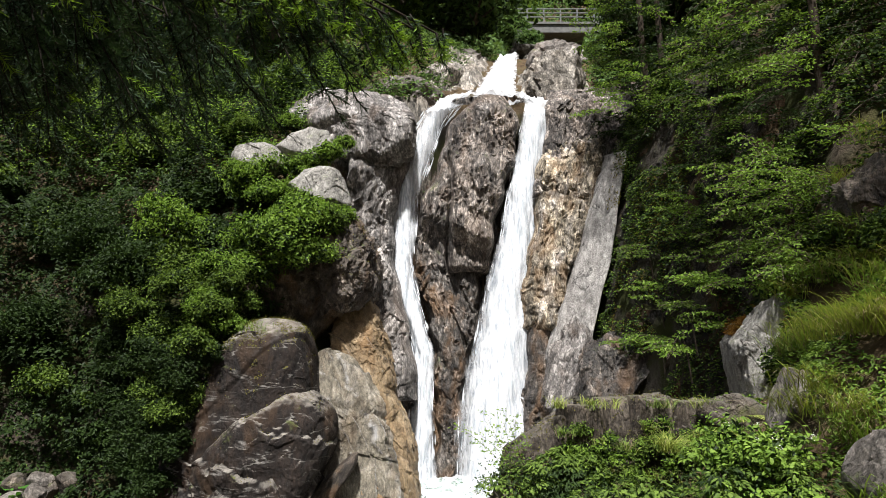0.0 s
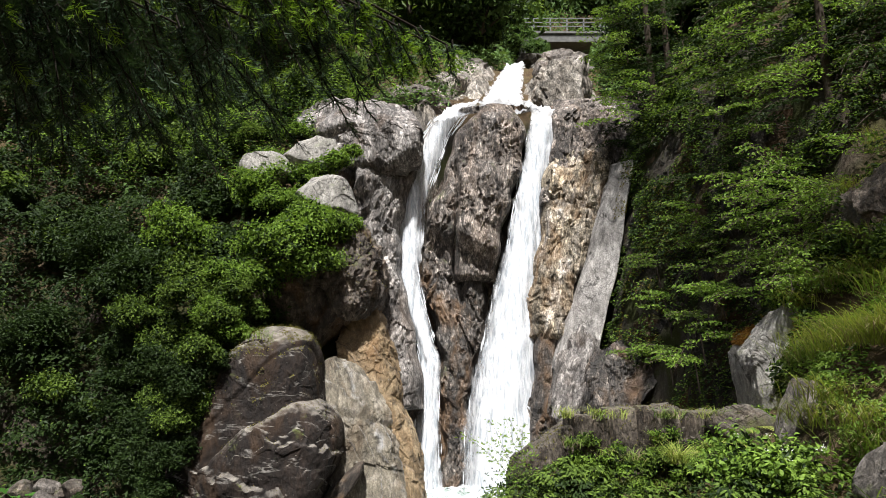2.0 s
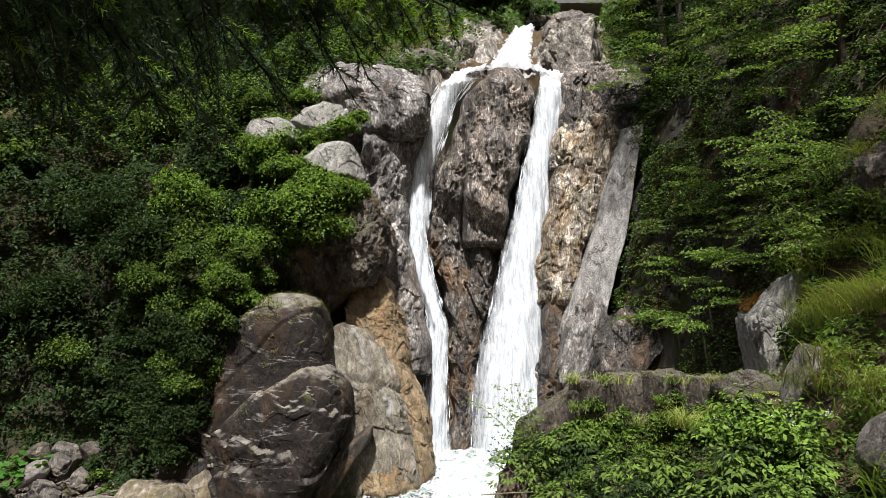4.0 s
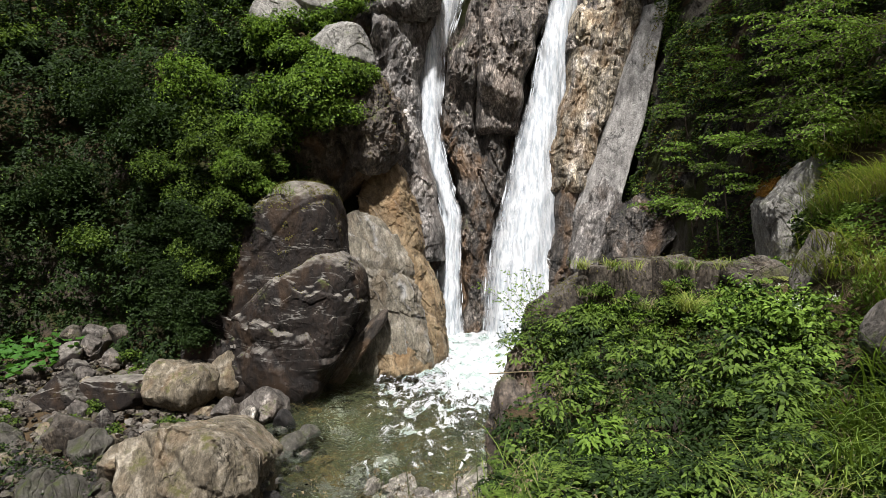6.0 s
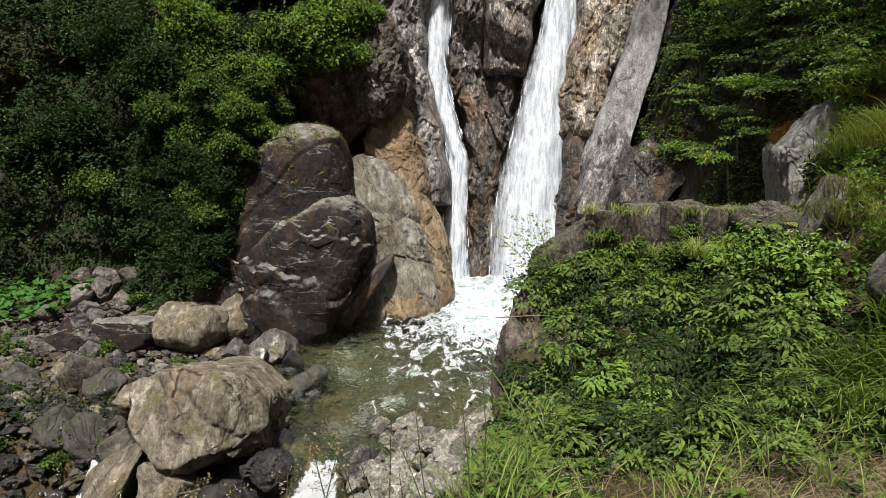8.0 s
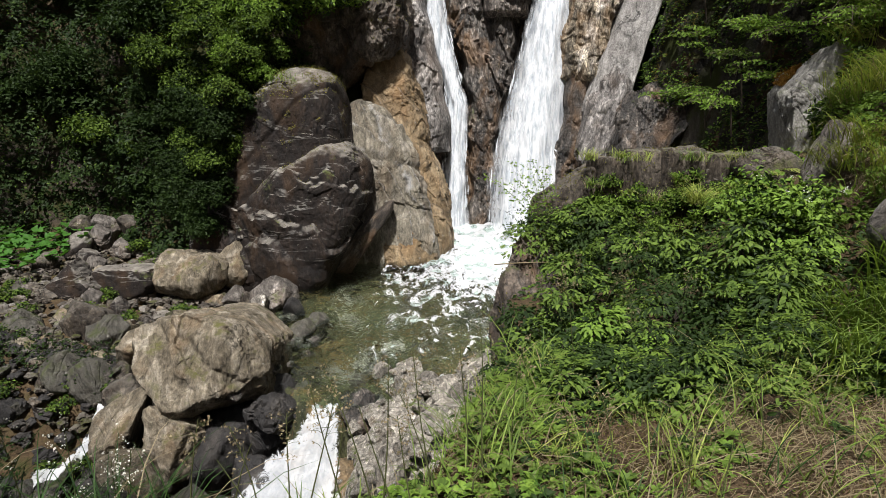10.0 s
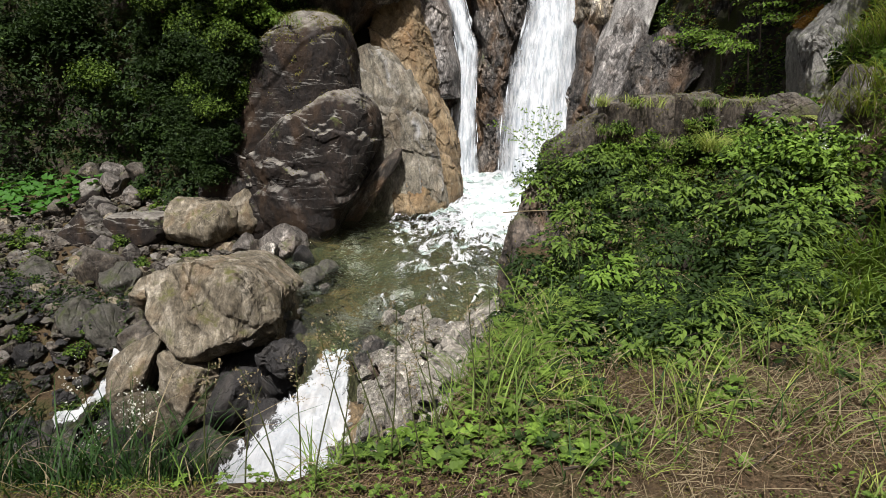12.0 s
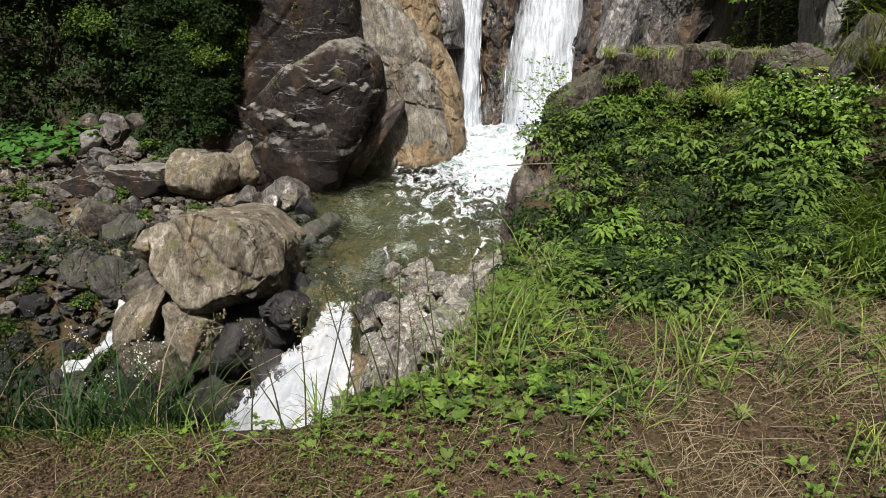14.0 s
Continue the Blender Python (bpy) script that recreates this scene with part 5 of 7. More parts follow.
for ob in list(scene.collection.objects):
    base = ob.name.split(".")[0]
    if base == "split_boulder":
        moss_patch(ob, 2600, "mossgreen", "olive moss on the boulder top", 0.45, 1, 0.035)
    elif base == "lichen_rock":
        moss_patch(ob, 6000, "orange_moss", "orange moss on the upper edge", -0.9, 2, 0.025, lambda c: (c[:, 2] > 0.12 + 1.2 * np.maximum(c[:, 0] + 0.12, 0)) & (c[:, 2] > 0.2 - 0.6 * (c[:, 0] + 0.4)), 0.04)
    elif base == "ledge_rock":
        moss_patch(ob, 800, "mossgreen", "olive moss on the ledge", 0.2, 3, 0.025)
    elif base == "rock_buttress" and ob.location.z > 3:
        moss_patch(ob, 1500, "mossgreen", "olive moss near the top of the buttress", 0.3, 4, 0.05, lambda c: c[:, 2] > 1.2)
    elif base == "bank_rock" and ob.location.x > 0.5:
        moss_patch(ob, 1600, "mossgreen", "dark moss on the rock face", -0.1, 5, 0.03)
    elif base == "rock_buttress":
        moss_patch(ob, 500, "mossgreen", "olive moss on wet ledges", 0.1, 9, 0.03)
    elif base == "dark_overhang":
        moss_patch(ob, 1200, "mossgreen", "olive moss on the overhang", 0.2, 8, 0.04)
    elif base == "brown_boulder":
        moss_patch(ob, 700, "mossgreen", "thin moss on the boulder shoulder", 0.5, 6, 0.03)
    elif base == "grey_slab":
        moss_patch(ob, 1500, "moss", "yellow moss along the edge of the slab", -0.6, 7, 0.05, lambda c: (c[:, 0] > slab_right(c[:, 2]) - 0.3) & (c[:, 2] > 3.4), 0.1)
# ---- foliage kinds ----
def bush(label, at, size, count, leaf, mat, seed, name="bush", group="", clumps=14, up=0.42, aspect=0.5, stems=7, oval=False):
    rng = np.random.default_rng(seed)
    ob = thing(name, label, name.replace("_", " "), at, group)
    s = np.array(size)
    c = rng.normal(size=(clumps, 3))
    c /= np.linalg.norm(c, axis=1)[:, None]
    c[:, 2] = np.abs(c[:, 2]) * 1.1 - 0.25
    c *= rng.uniform(0.3, 0.9, (clumps, 1))
    cr = rng.uniform(0.25, 0.55, clumps)
    k = rng.integers(0, clumps, count)
    d = rng.normal(size=(count, 3))
    d /= np.linalg.norm(d, axis=1)[:, None]
    d[:, 2] = np.where(rng.random(count) < 0.35, np.abs(d[:, 2]), d[:, 2])
    p = (c[k] + d * (cr[k] * rng.uniform(0.3, 1.2, count))[:, None] * np.array([1, 1, 0.9])) * s
    n = d * (1 - up) + np.array([0, 0, up]) + rng.normal(size=(count, 3)) * 0.35
    part("foliage", mesh_of("foliage", *(oval_leaves if oval else leaves)(p, n, leaf, rng, aspect), M[mat], False), ob)["kind"] = "stuff"
    # Dark inner leaves paint the shade inside the bush.
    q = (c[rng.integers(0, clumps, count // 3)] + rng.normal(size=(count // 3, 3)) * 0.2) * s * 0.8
    part("inner_leaves", mesh_of("inner_leaves", *leaves(q, rng.normal(size=q.shape) + np.array([0, 0, 0.6]), leaf * 1.3, rng, 0.6), M["leaf_dark"], False), ob, "dark leaves standing in for inner shade")["kind"] = "stuff"
    for i in range(min(stems, clumps)):
        part("stem", mesh_of("stem", *tube(arc((0, 0, -0.35 * s[2]), c[i] * s, 0.05, 6), np.linspace(0.02, 0.006, 6) * s.mean() * 1.2, 5), M["bark"]), ob)
    return ob


def cover(name, label, category, pts, nrm, leaf, mat, rng, aspect=0.5, fold=0.25):
    me = mesh_of(name, *leaves(pts, nrm, leaf, rng, aspect, fold), M[mat], False)
    return tagged(new(name, me), label, category, kind="stuff")


def slope_points(n, rng, xr, ur, lump=0.95):
    """Points on the left slope with lumps of growth, and the way up out of it."""
    x, u = rng.uniform(*xr, n), rng.uniform(*ur, n)
    y = left_y(x) + u
    z = ground_z(x, y)
    dx = (ground_z(x + 0.1, y) - z) / 0.1
    dy = (ground_z(x, y + 0.1) - z) / 0.1
    nn = np.stack([-dx, -dy, np.ones(n)], 1)
    nn /= np.linalg.norm(nn, axis=1)[:, None]
    h = np.array([0.5 + noise.fractal(Vector((a * 0.75, b * 0.75, c * 0.75)), 0.8, 2.0, 3) * 1.4 for a, b, c in zip(x, y, z)])
    off = lump * np.clip(h, 0, 1.2) * rng.random(n) ** 0.4 + 0.03
    p = np.stack([x, y, z], 1) + nn * off[:, None]
    return p, nn * 0.55 + np.array([0, -0.15, 0.75]) + rng.normal(size=(n, 3)) * 0.35


def spray_points(base, tip, rng, width=0.3, sag=0.06, step=0.045):
    """A flat leafy spray: twig paths, leaf points and leaf directions."""
    base, tip = np.asarray(base, float), np.asarray(tip, float)
    main = arc(base, tip, sag, 9)
    L = np.linalg.norm(tip - base)
    d = (tip - base) / L
    side = np.cross(d, (0, 0, 1.0))
    side /= np.linalg.norm(side) + 1e-9
    twigs, pts, dirs = [(main, 0.006 + 0.004 * L)], [], []
    nt = max(int(L / 0.09), 4)
    for i in range(nt):
        t = 0.12 + 0.88 * i / nt
        o = np.array([np.interp(t, np.linspace(0, 1, 9), main[:, k]) for k in range(3)])
        s = 1 if i % 2 else -1
        ln = width * L * (1.05 - 0.75 * t) * rng.uniform(0.7, 1.2)
        e = o + (side * s * 0.85 + d * 0.6) * ln + np.array([0, 0, rng.normal() * 0.05 - 0.05]) * ln
        tw = arc(o, e, 0.03 * ln, 4)
        twigs.append((tw, 0.003))
        m = max(int(ln / step), 2)
        for j in range(m):
            q = o + (e - o) * ((j + 0.6) / m)
            for sd in (1, -1):
                pts.append(q + np.cross((e - o) / (ln + 1e-9), (0, 0, 1.0)) * sd * step * 0.6 + rng.normal(size=3) * 0.012)
                dirs.append((e - o) / (ln + 1e-9) + np.cross((e - o) / (ln + 1e-9), (0, 0, 1.0)) * sd)
    return twigs, pts, dirs


def spray_tree(label, trunk_foot, trunk_top, sprays, leaf, mat, seed, name="tree", group="", trunk_r=0.09, sag=0.08, width=0.42, step=0.055, wood="bark", thin=1.0):
    """A tree whose branches end in flat layered sprays; sprays: (base, tip) pairs."""
    rng = np.random.default_rng(seed)
    ob = thing(name, label, "tree", trunk_foot, group)
    o = np.array(trunk_foot)
    part("trunk", mesh_of("trunk", *tube(arc((0, 0, -0.3), np.array(trunk_top) - o, 0.1, 8), np.linspace(trunk_r, trunk_r * 0.4, 8), 9), M["bark"]), ob)
    P, Dv, tw = [], [], []
    for b, t in sprays:
        w, p, d = spray_points(np.array(b) - o, np.array(t) - o, rng, width, sag, step)
        tw += w
        P += p
        Dv += d
    P, Dv = np.array(P), np.array(Dv)
    n = np.array([0, -0.2, 0.8]) + rng.normal(size=P.shape) * 0.5
    part("crown", mesh_of("crown", *leaves(P, n, leaf, rng, 0.52, 0.3, Dv + rng.normal(size=P.shape) * 0.2), M[mat], False), ob)
    part("limbs", mesh_of("limbs", *join([tube(p, np.linspace(r, r * 0.4, len(p)) * thin, 4) for p, r in tw]), M[wood]), ob).name = "limb"
    return ob


def blades(roots, rng, length, width, lean=0.5, droop=0.7, seg=5, toward=None):
    out = []
    for p in roots:
        L = length * rng.uniform(0.55, 1.2)
        a = rng.uniform(0, 2 * np.pi) if toward is None else toward + rng.normal() * 0.7
        h = np.array([np.cos(a), np.sin(a), 0])
        t = np.linspace(0, 1, seg)[:, None]
        k = lean * rng.uniform(0.4, 1.3)
        path = np.asarray(p) + L * (h * (k * t + 0.35 * droop * t * t) + np.array([0, 0, 1.0]) * (t - droop * 0.55 * t ** 2.4))
        sd = np.array([-h[1], h[0], 0]) * np.cos(0.6) + np.array([0, 0, 0.1])
        out.append(strip(path, width * np.array([0.8, 1.0, 0.85, 0.55, 0.05])[:seg] if seg == 5 else np.linspace(width, 0.05 * width, seg), sd))
    return join(out)


def tuft(label, at, n, length, width, mat, seed, spread=0.08, group="grass tufts", lean=0.5, droop=0.7, name="grass_tuft", toward=None, dry=0):
    rng = np.random.default_rng(seed)
    ob = thing(name, label, "grass", at, group)
    roots = rng.normal(size=(n, 3)) * np.array([spread, spread, 0.0])
    part("blade_tuft", mesh_of("blade_tuft", *blades(roots, rng, length, width, lean, droop, toward=toward), M[mat], False), ob)["kind"] = "stuff"
    if dry:
        roots = rng.normal(size=(dry, 3)) * np.array([spread, spread, 0.0])
        part("dry_blade_tuft", mesh_of("dry_blade_tuft", *blades(roots, rng, length, width * 0.8, lean * 1.3, droop * 1.3, toward=toward), M["dry"], False), ob, "dry straw-coloured blades")["kind"] = "stuff"
    return ob


def fern(label, at, size, seed, mat="leaf_light", fronds=7, toward=None, group="ferns"):
    rng = np.random.default_rng(seed)
    ob = thing("fern", label, "fern", at, group)
    for f in range(fronds):
        a = 2 * np.pi * f / fronds + rng.normal() * 0.25 if toward is None else toward + rng.normal() * 0.8
        h = np.array([np.cos(a), np.sin(a), 0])
        L = size * rng.uniform(0.7, 1.15)
        t = np.linspace(0, 1, 22)[:, None]
        path = L * (h * (0.25 * t + 0.65 * t ** 1.6) + np.array([0, 0, 1.0]) * (0.75 * t - 0.55 * t ** 2.3))
        tan = np.gradient(path, axis=0)
        tan /= np.linalg.norm(tan, axis=1)[:, None]
        s = np.cross(tan, (0, 0, 1.0))
        s /= np.linalg.norm(s, axis=1)[:, None]
        w = L * 0.24 * np.sin(np.pi * np.clip(t[:, 0] * 0.92 + 0.1, 0, 1)) ** 0.8
        bits = [strip(path, np.linspace(0.004, 0.001, 22), s[0])]
        for i in range(3, 22):
            for sd in (1, -1):
                e = path[i] + (s[i] * sd * 0.95 + tan[i] * 0.35) * w[i] - np.array([0, 0, 0.12]) * w[i]
                m = (path[i] + e) / 2 + np.array([0, 0, 0.04 * w[i]])
                bits.append(strip(np.array([path[i], m, e]), np.array([0.007, 0.009, 0.002]) * L / 0.5, tan[i]))
        part("frond", mesh_of("frond", *join(bits), M[mat], False), ob)
    return ob


def stalk(label, at, height, seed, lean=(0.05, 0.0), head="seed", group="tall stalks"):
    """A tall thin grass stalk with a loose seed head or pale flower head."""
    rng = np.random.default_rng(seed)
    ob = thing("grass_stalk", label, "grass", at, group)
    t = np.linspace(0, 1, 9)[:, None]
    path = np.hstack([lean[0] * t ** 1.6 + 0.012 * np.sin(5 * t + seed), lean[1] * t ** 1.6, t]) * height
    stem = part("stalk", mesh_of("stalk", *tube(path, np.linspace(0.0036, 0.0014, 9), 5), M["stem"]), ob)
    if head == "bare":
        return ob
    bits, pts = [], []
    for i in range(16):
        k = rng.uniform(0.68, 1.0)
        o = np.array([np.interp(k, t[:, 0], path[:, c]) for c in range(3)])
        e = o + np.array([rng.normal(), rng.normal(), rng.uniform(0.2, 1.2)]) * height * 0.05
        bits.append(tube(np.array([o, (o + e) / 2 + 0.003, e]), [0.001, 0.0008, 0.0006], 3))
        pts += [e + rng.normal(size=3) * 0.006 for _ in range(4)]
    tagged(part("twig", mesh_of("twig", *join(bits), M["stem"]), stem), kind="stuff")
    pts = np.array(pts)
    part("head", mesh_of("head", *leaves(pts, rng.normal(size=pts.shape), 0.011 if head == "seed" else 0.009, rng, 0.7), M["dry" if head == "seed" else "white"], False), stem, "pale loose seed head" if head == "seed" else "small white flower head")["kind"] = "stuff"
    return ob


# ---- left slope ----
rg = np.random.default_rng(11)
# Dark leaves here carry the deep shade of the slope in their colour.
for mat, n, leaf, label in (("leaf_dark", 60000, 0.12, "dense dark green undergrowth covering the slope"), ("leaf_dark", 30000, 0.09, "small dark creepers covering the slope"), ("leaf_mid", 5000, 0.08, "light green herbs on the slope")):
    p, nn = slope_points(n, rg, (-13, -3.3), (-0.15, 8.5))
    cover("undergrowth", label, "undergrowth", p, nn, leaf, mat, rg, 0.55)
# Light leaves put the sun high on the slope into colour.
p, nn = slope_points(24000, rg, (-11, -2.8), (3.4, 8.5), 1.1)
cover("undergrowth", "yellow green leaves high on the slope, sunlight in their colour", "undergrowth", p, nn, 0.085, "leaf_light", rg, 0.5)
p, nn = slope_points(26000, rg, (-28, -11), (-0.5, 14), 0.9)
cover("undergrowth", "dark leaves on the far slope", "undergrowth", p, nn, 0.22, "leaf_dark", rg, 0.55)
p, nn = slope_points(16000, rg, (-4.8, -3.4), (-0.4, 1.9), 0.35)
cover("creeper", "small-leaved creeper hanging beside the boulder", "creeper", p, nn, 0.055, "leaf_mid", rg, 0.5)
CREST = [(-4.9, 15.6, 6.0, 0.5), (-3.8, 15.8, 6.1, 0.45), (-3.3, 14.5, 4.65, 0.4), (-2.75, 14.9, 5.15, 0.4), (-2.35, 15.0, 5.4, 0.3), (-4.4, 14.2, 4.5, 0.55), (-2.55, 13.3, 3.35, 0.6), (-3.3, 13.2, 3.3, 0.6), (-3.9, 13.0, 2.9, 0.6), (-2.75, 13.0, 2.6, 0.6), (-3.6, 13.6, 3.9, 0.5), (-2.2, 13.7, 3.5, 0.35)]
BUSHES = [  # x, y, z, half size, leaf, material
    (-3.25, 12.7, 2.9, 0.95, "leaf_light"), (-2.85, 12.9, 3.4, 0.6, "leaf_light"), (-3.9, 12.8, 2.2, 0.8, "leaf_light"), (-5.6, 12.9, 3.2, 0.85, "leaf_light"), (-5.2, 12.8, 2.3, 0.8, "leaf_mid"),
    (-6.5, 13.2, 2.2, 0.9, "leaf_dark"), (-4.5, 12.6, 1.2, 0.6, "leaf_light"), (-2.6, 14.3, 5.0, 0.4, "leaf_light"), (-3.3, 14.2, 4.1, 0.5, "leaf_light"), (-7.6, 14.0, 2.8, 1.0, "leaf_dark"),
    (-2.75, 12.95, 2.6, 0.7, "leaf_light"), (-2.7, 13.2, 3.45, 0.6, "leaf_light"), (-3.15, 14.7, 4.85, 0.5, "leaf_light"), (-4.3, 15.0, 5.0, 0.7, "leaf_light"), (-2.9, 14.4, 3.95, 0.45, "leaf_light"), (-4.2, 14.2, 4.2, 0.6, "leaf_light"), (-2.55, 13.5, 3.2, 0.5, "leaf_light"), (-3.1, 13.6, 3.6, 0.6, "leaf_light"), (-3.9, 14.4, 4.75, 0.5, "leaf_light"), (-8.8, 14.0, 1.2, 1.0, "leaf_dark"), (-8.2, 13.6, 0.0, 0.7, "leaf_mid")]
# Bush leaf colours also paint which bushes are lit and which shaded.
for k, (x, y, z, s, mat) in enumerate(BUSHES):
    bush({"leaf_mid": "dense fresh green bush on the steep slope", "leaf_light": "light green bush with daylight put into its colour", "leaf_dark": "dark green bush with the slope's shade in its colour"}[mat],
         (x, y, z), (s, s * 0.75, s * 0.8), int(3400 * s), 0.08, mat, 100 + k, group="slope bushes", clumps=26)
for k in range(64):
    x = rg.uniform(-12, -3.7)
    u = rg.uniform(0.2, 3.0) if k > 33 else rg.uniform(2.2, 8.5)
    y = left_y(x) + u
    s = rg.uniform(0.6, 1.2)
    # Low shrubs mostly go dark, as painted shade at the slope foot.
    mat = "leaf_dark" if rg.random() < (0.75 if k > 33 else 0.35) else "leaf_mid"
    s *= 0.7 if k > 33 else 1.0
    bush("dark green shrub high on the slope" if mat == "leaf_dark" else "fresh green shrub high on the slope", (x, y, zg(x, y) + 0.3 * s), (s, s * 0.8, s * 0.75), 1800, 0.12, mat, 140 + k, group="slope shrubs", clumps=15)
for k in range(14):
    x = rg.uniform(-7.6, -4.1)
    y = left_y(x) + rg.uniform(0.3, 2.2)
    s = rg.uniform(0.45, 0.75)
    bush("fresh green bush hanging over the slope foot", (x, y - 0.25, zg(x, y) + 0.2 * s), (s, s * 0.7, s * 0.8), int(3200 * s), 0.085, "leaf_dark", 330 + k, group="slope foot bushes", clumps=16)
for k, (x, y, z, s) in enumerate([(-4.4, 12.0, 1.6, 0.5), (-4.6, 12.05, 0.7, 0.5), (-5.0, 12.2, 1.9, 0.6), (-4.75, 11.95, -0.2, 0.5), (-5.4, 12.35, 0.9, 0.6), (-4.3, 12.3, 2.3, 0.5), (-5.5, 12.4, 0.0, 0.55), (-4.9, 12.0, -1.0, 0.45), (-6.1, 12.7, 1.5, 0.6), (-4.2, 11.6, 0.7, 0.38), (-4.45, 11.5, 0.0, 0.4), (-4.6, 11.4, -0.7, 0.38), (-4.05, 11.95, 1.25, 0.38), (-4.9, 11.5, -1.4, 0.35), (-3.9, 12.3, 1.7, 0.4)]):
    bush("bright green bush hanging beside the brown boulder", (x, y, z), (s, s * 0.6, s * 0.85), int(4200 * s), 0.06, "leaf_light" if k in (0, 5, 12) else ("leaf_dark" if k % 2 else "leaf_mid"), 360 + k, group="slope foot bushes", clumps=16)
for k, (x, y, z, s) in enumerate([(-4.4, 11.35, 0.9, 0.42), (-4.6, 11.3, 0.35, 0.42), (-4.75, 11.3, -0.25, 0.42), (-4.85, 11.25, -0.85, 0.42), (-4.95, 11.3, -1.45, 0.4), (-4.2, 11.75, 1.5, 0.4), (-5.2, 11.4, 0.6, 0.5), (-5.35, 11.4, -0.5, 0.5), (-4.0, 12.1, 2.0, 0.4)]):
    bush("dense leafy creeper hanging over the flank of the boulder", (x, y, z), (s, s * 0.55, s * 0.95), int(5600 * s), 0.058, "leaf_mid" if k in (0, 2, 5, 8) else "leaf_dark", 390 + k, name="creeper", group="hanging creepers", clumps=22)
for k in range(16):     # trees over the slope
    x, u = rg.uniform(-16, -2.6), rg.uniform(5.5, 13)
    y = left_y(x) + u
    z = zg(x, y)
    s = rg.uniform(1.2, 2.0)
    bush(("leafy green tree on the slope above", "fresh green tree on the slope above", "light green tree on the slope above")[k % 3], (x, y, z + 1.6 * s), (s, s, s * 1.3), 3600, 0.13, ("leaf_mid", "leaf_mid", "leaf_light")[k % 3], 200 + k, name="tree", group="slope trees", clumps=26)
for k, (x, y, z, s) in enumerate(CREST):
    bush("light green bush growing round pale crest rocks", (x, y, z), (s, s * 0.8, s * 0.7), int(5200 * s), 0.065, "leaf_light" if k % 3 else "leaf_mid", 300 + k, group="crest bushes", clumps=18)
for k in range(12):     # wispy bright herbs at the crest
    x = rg.uniform(-4.2, -2.0)
    y = rg.uniform(13.6, 15.8)
    tuft("light green grass tuft on the rock crest", (x, y, zg(x, y) + 0.05), 60, 0.45, 0.006, "grass", 240 + k, 0.15)
tuft("drooping grass on the mossy boulder", (-3.5, 11.9, 1.15), 70, 0.3, 0.005, "grass", 255, 0.2)

# butterbur patch at the foot of the slope
rb = np.random.default_rng(31)


def big_leaf(name, radius, seed):
    r = np.random.default_rng(seed)
    a = np.linspace(0.25, 2 * np.pi - 0.25, 16)
    rim = radius * (1 + 0.10 * np.sin(3 * a + seed) + 0.05 * r.normal(size=16))
    v = [(0, 0, 0.0)] + [(q * math.cos(w), q * math.sin(w), 0.12 * radius * math.sin(4 * w + seed) + 0.18 * radius) for q, w in zip(rim, a)]
    return mesh_of(name, v, [(0, i, i + 1) for i in range(1, 16)], M["butterbur"])


BIG = [big_leaf("leaf", 0.10, k) for k in range(4)]
patch = thing("butterbur", "patch of broad round butterbur leaves", "plant", (-8.9, 12.1, -2.35))
for k in range(230):
    x, y = rb.uniform(-1.5, 1.0), rb.uniform(-1.3, 1.2)
    h = rb.uniform(0.15, 0.45)
    ob = part("leaf", BIG[k % 4], patch)
    s = rb.uniform(0.6, 1.2)
    ob.matrix_local = pose(x, y, h, rb.normal() * 14 + 12, rb.normal() * 14, rb.uniform(0, 360)) @ Matrix.Diagonal((s, s, s, 1))
bush("low bright green plant among the stones", (-6.95, 12.6, -2.2), (0.25, 0.22, 0.2), 350, 0.07, "leaf_mid", 265, name="herb", group="herbs among stones")
for k, (x, y) in enumerate([(-6.4, 9.8), (-5.6, 9.2), (-5.0, 10.2), (-7.2, 9.4), (-6.9, 8.6), (-7.6, 8.0), (-6.2, 7.4), (-5.4, 7.8)] + [(rb.uniform(-9, -4.6), rb.uniform(6.6, 10.6)) for _ in range(20)]):
    bush("low green herb growing between stones", (x, y, zg(x, y) + 0.1), (0.25, 0.25, 0.18), 260, 0.05, "leaf_mid", 270 + k, name="herb", group="herbs among stones", clumps=8, stems=3)
p = np.stack([rb.uniform(-6.8, -3.6, 5000), rb.uniform(11.4, 12.8, 5000), np.zeros(5000)], 1)
p[:, 2] = ground_z(p[:, 0], p[:, 1]) + rb.uniform(0.05, 0.16, 5000)
cover("moss_cover", "low mossy herbs behind the stones", "moss", p, np.array([0, 0, 1.0]) + rb.normal(size=p.shape) * 0.5, 0.05, "leaf_light", rb)

x, y = rb.uniform(-9.5, -4.9, 9000), rb.uniform(5.2, 8.6, 9000)
ok = np.array([noise.noise(Vector((a * 0.9, b * 0.9, 6))) > -0.05 for a, b in zip(x, y)])
p = np.stack([x, y, ground_z(x, y) + 0.08 + 0.22 * rb.random(9000)], 1)[ok]
# Dark leaves paint the shaded gaps between the stones.
cover("stream_growth", "dark herbs between the stream stones, shade in their colour", "undergrowth", p, np.array([0, -0.2, 0.9]) + rb.normal(size=p.shape) * 0.5, 0.06, "leaf_dark", rb)

# ---- right cliff and trees ----
rr = np.random.default_rng(21)


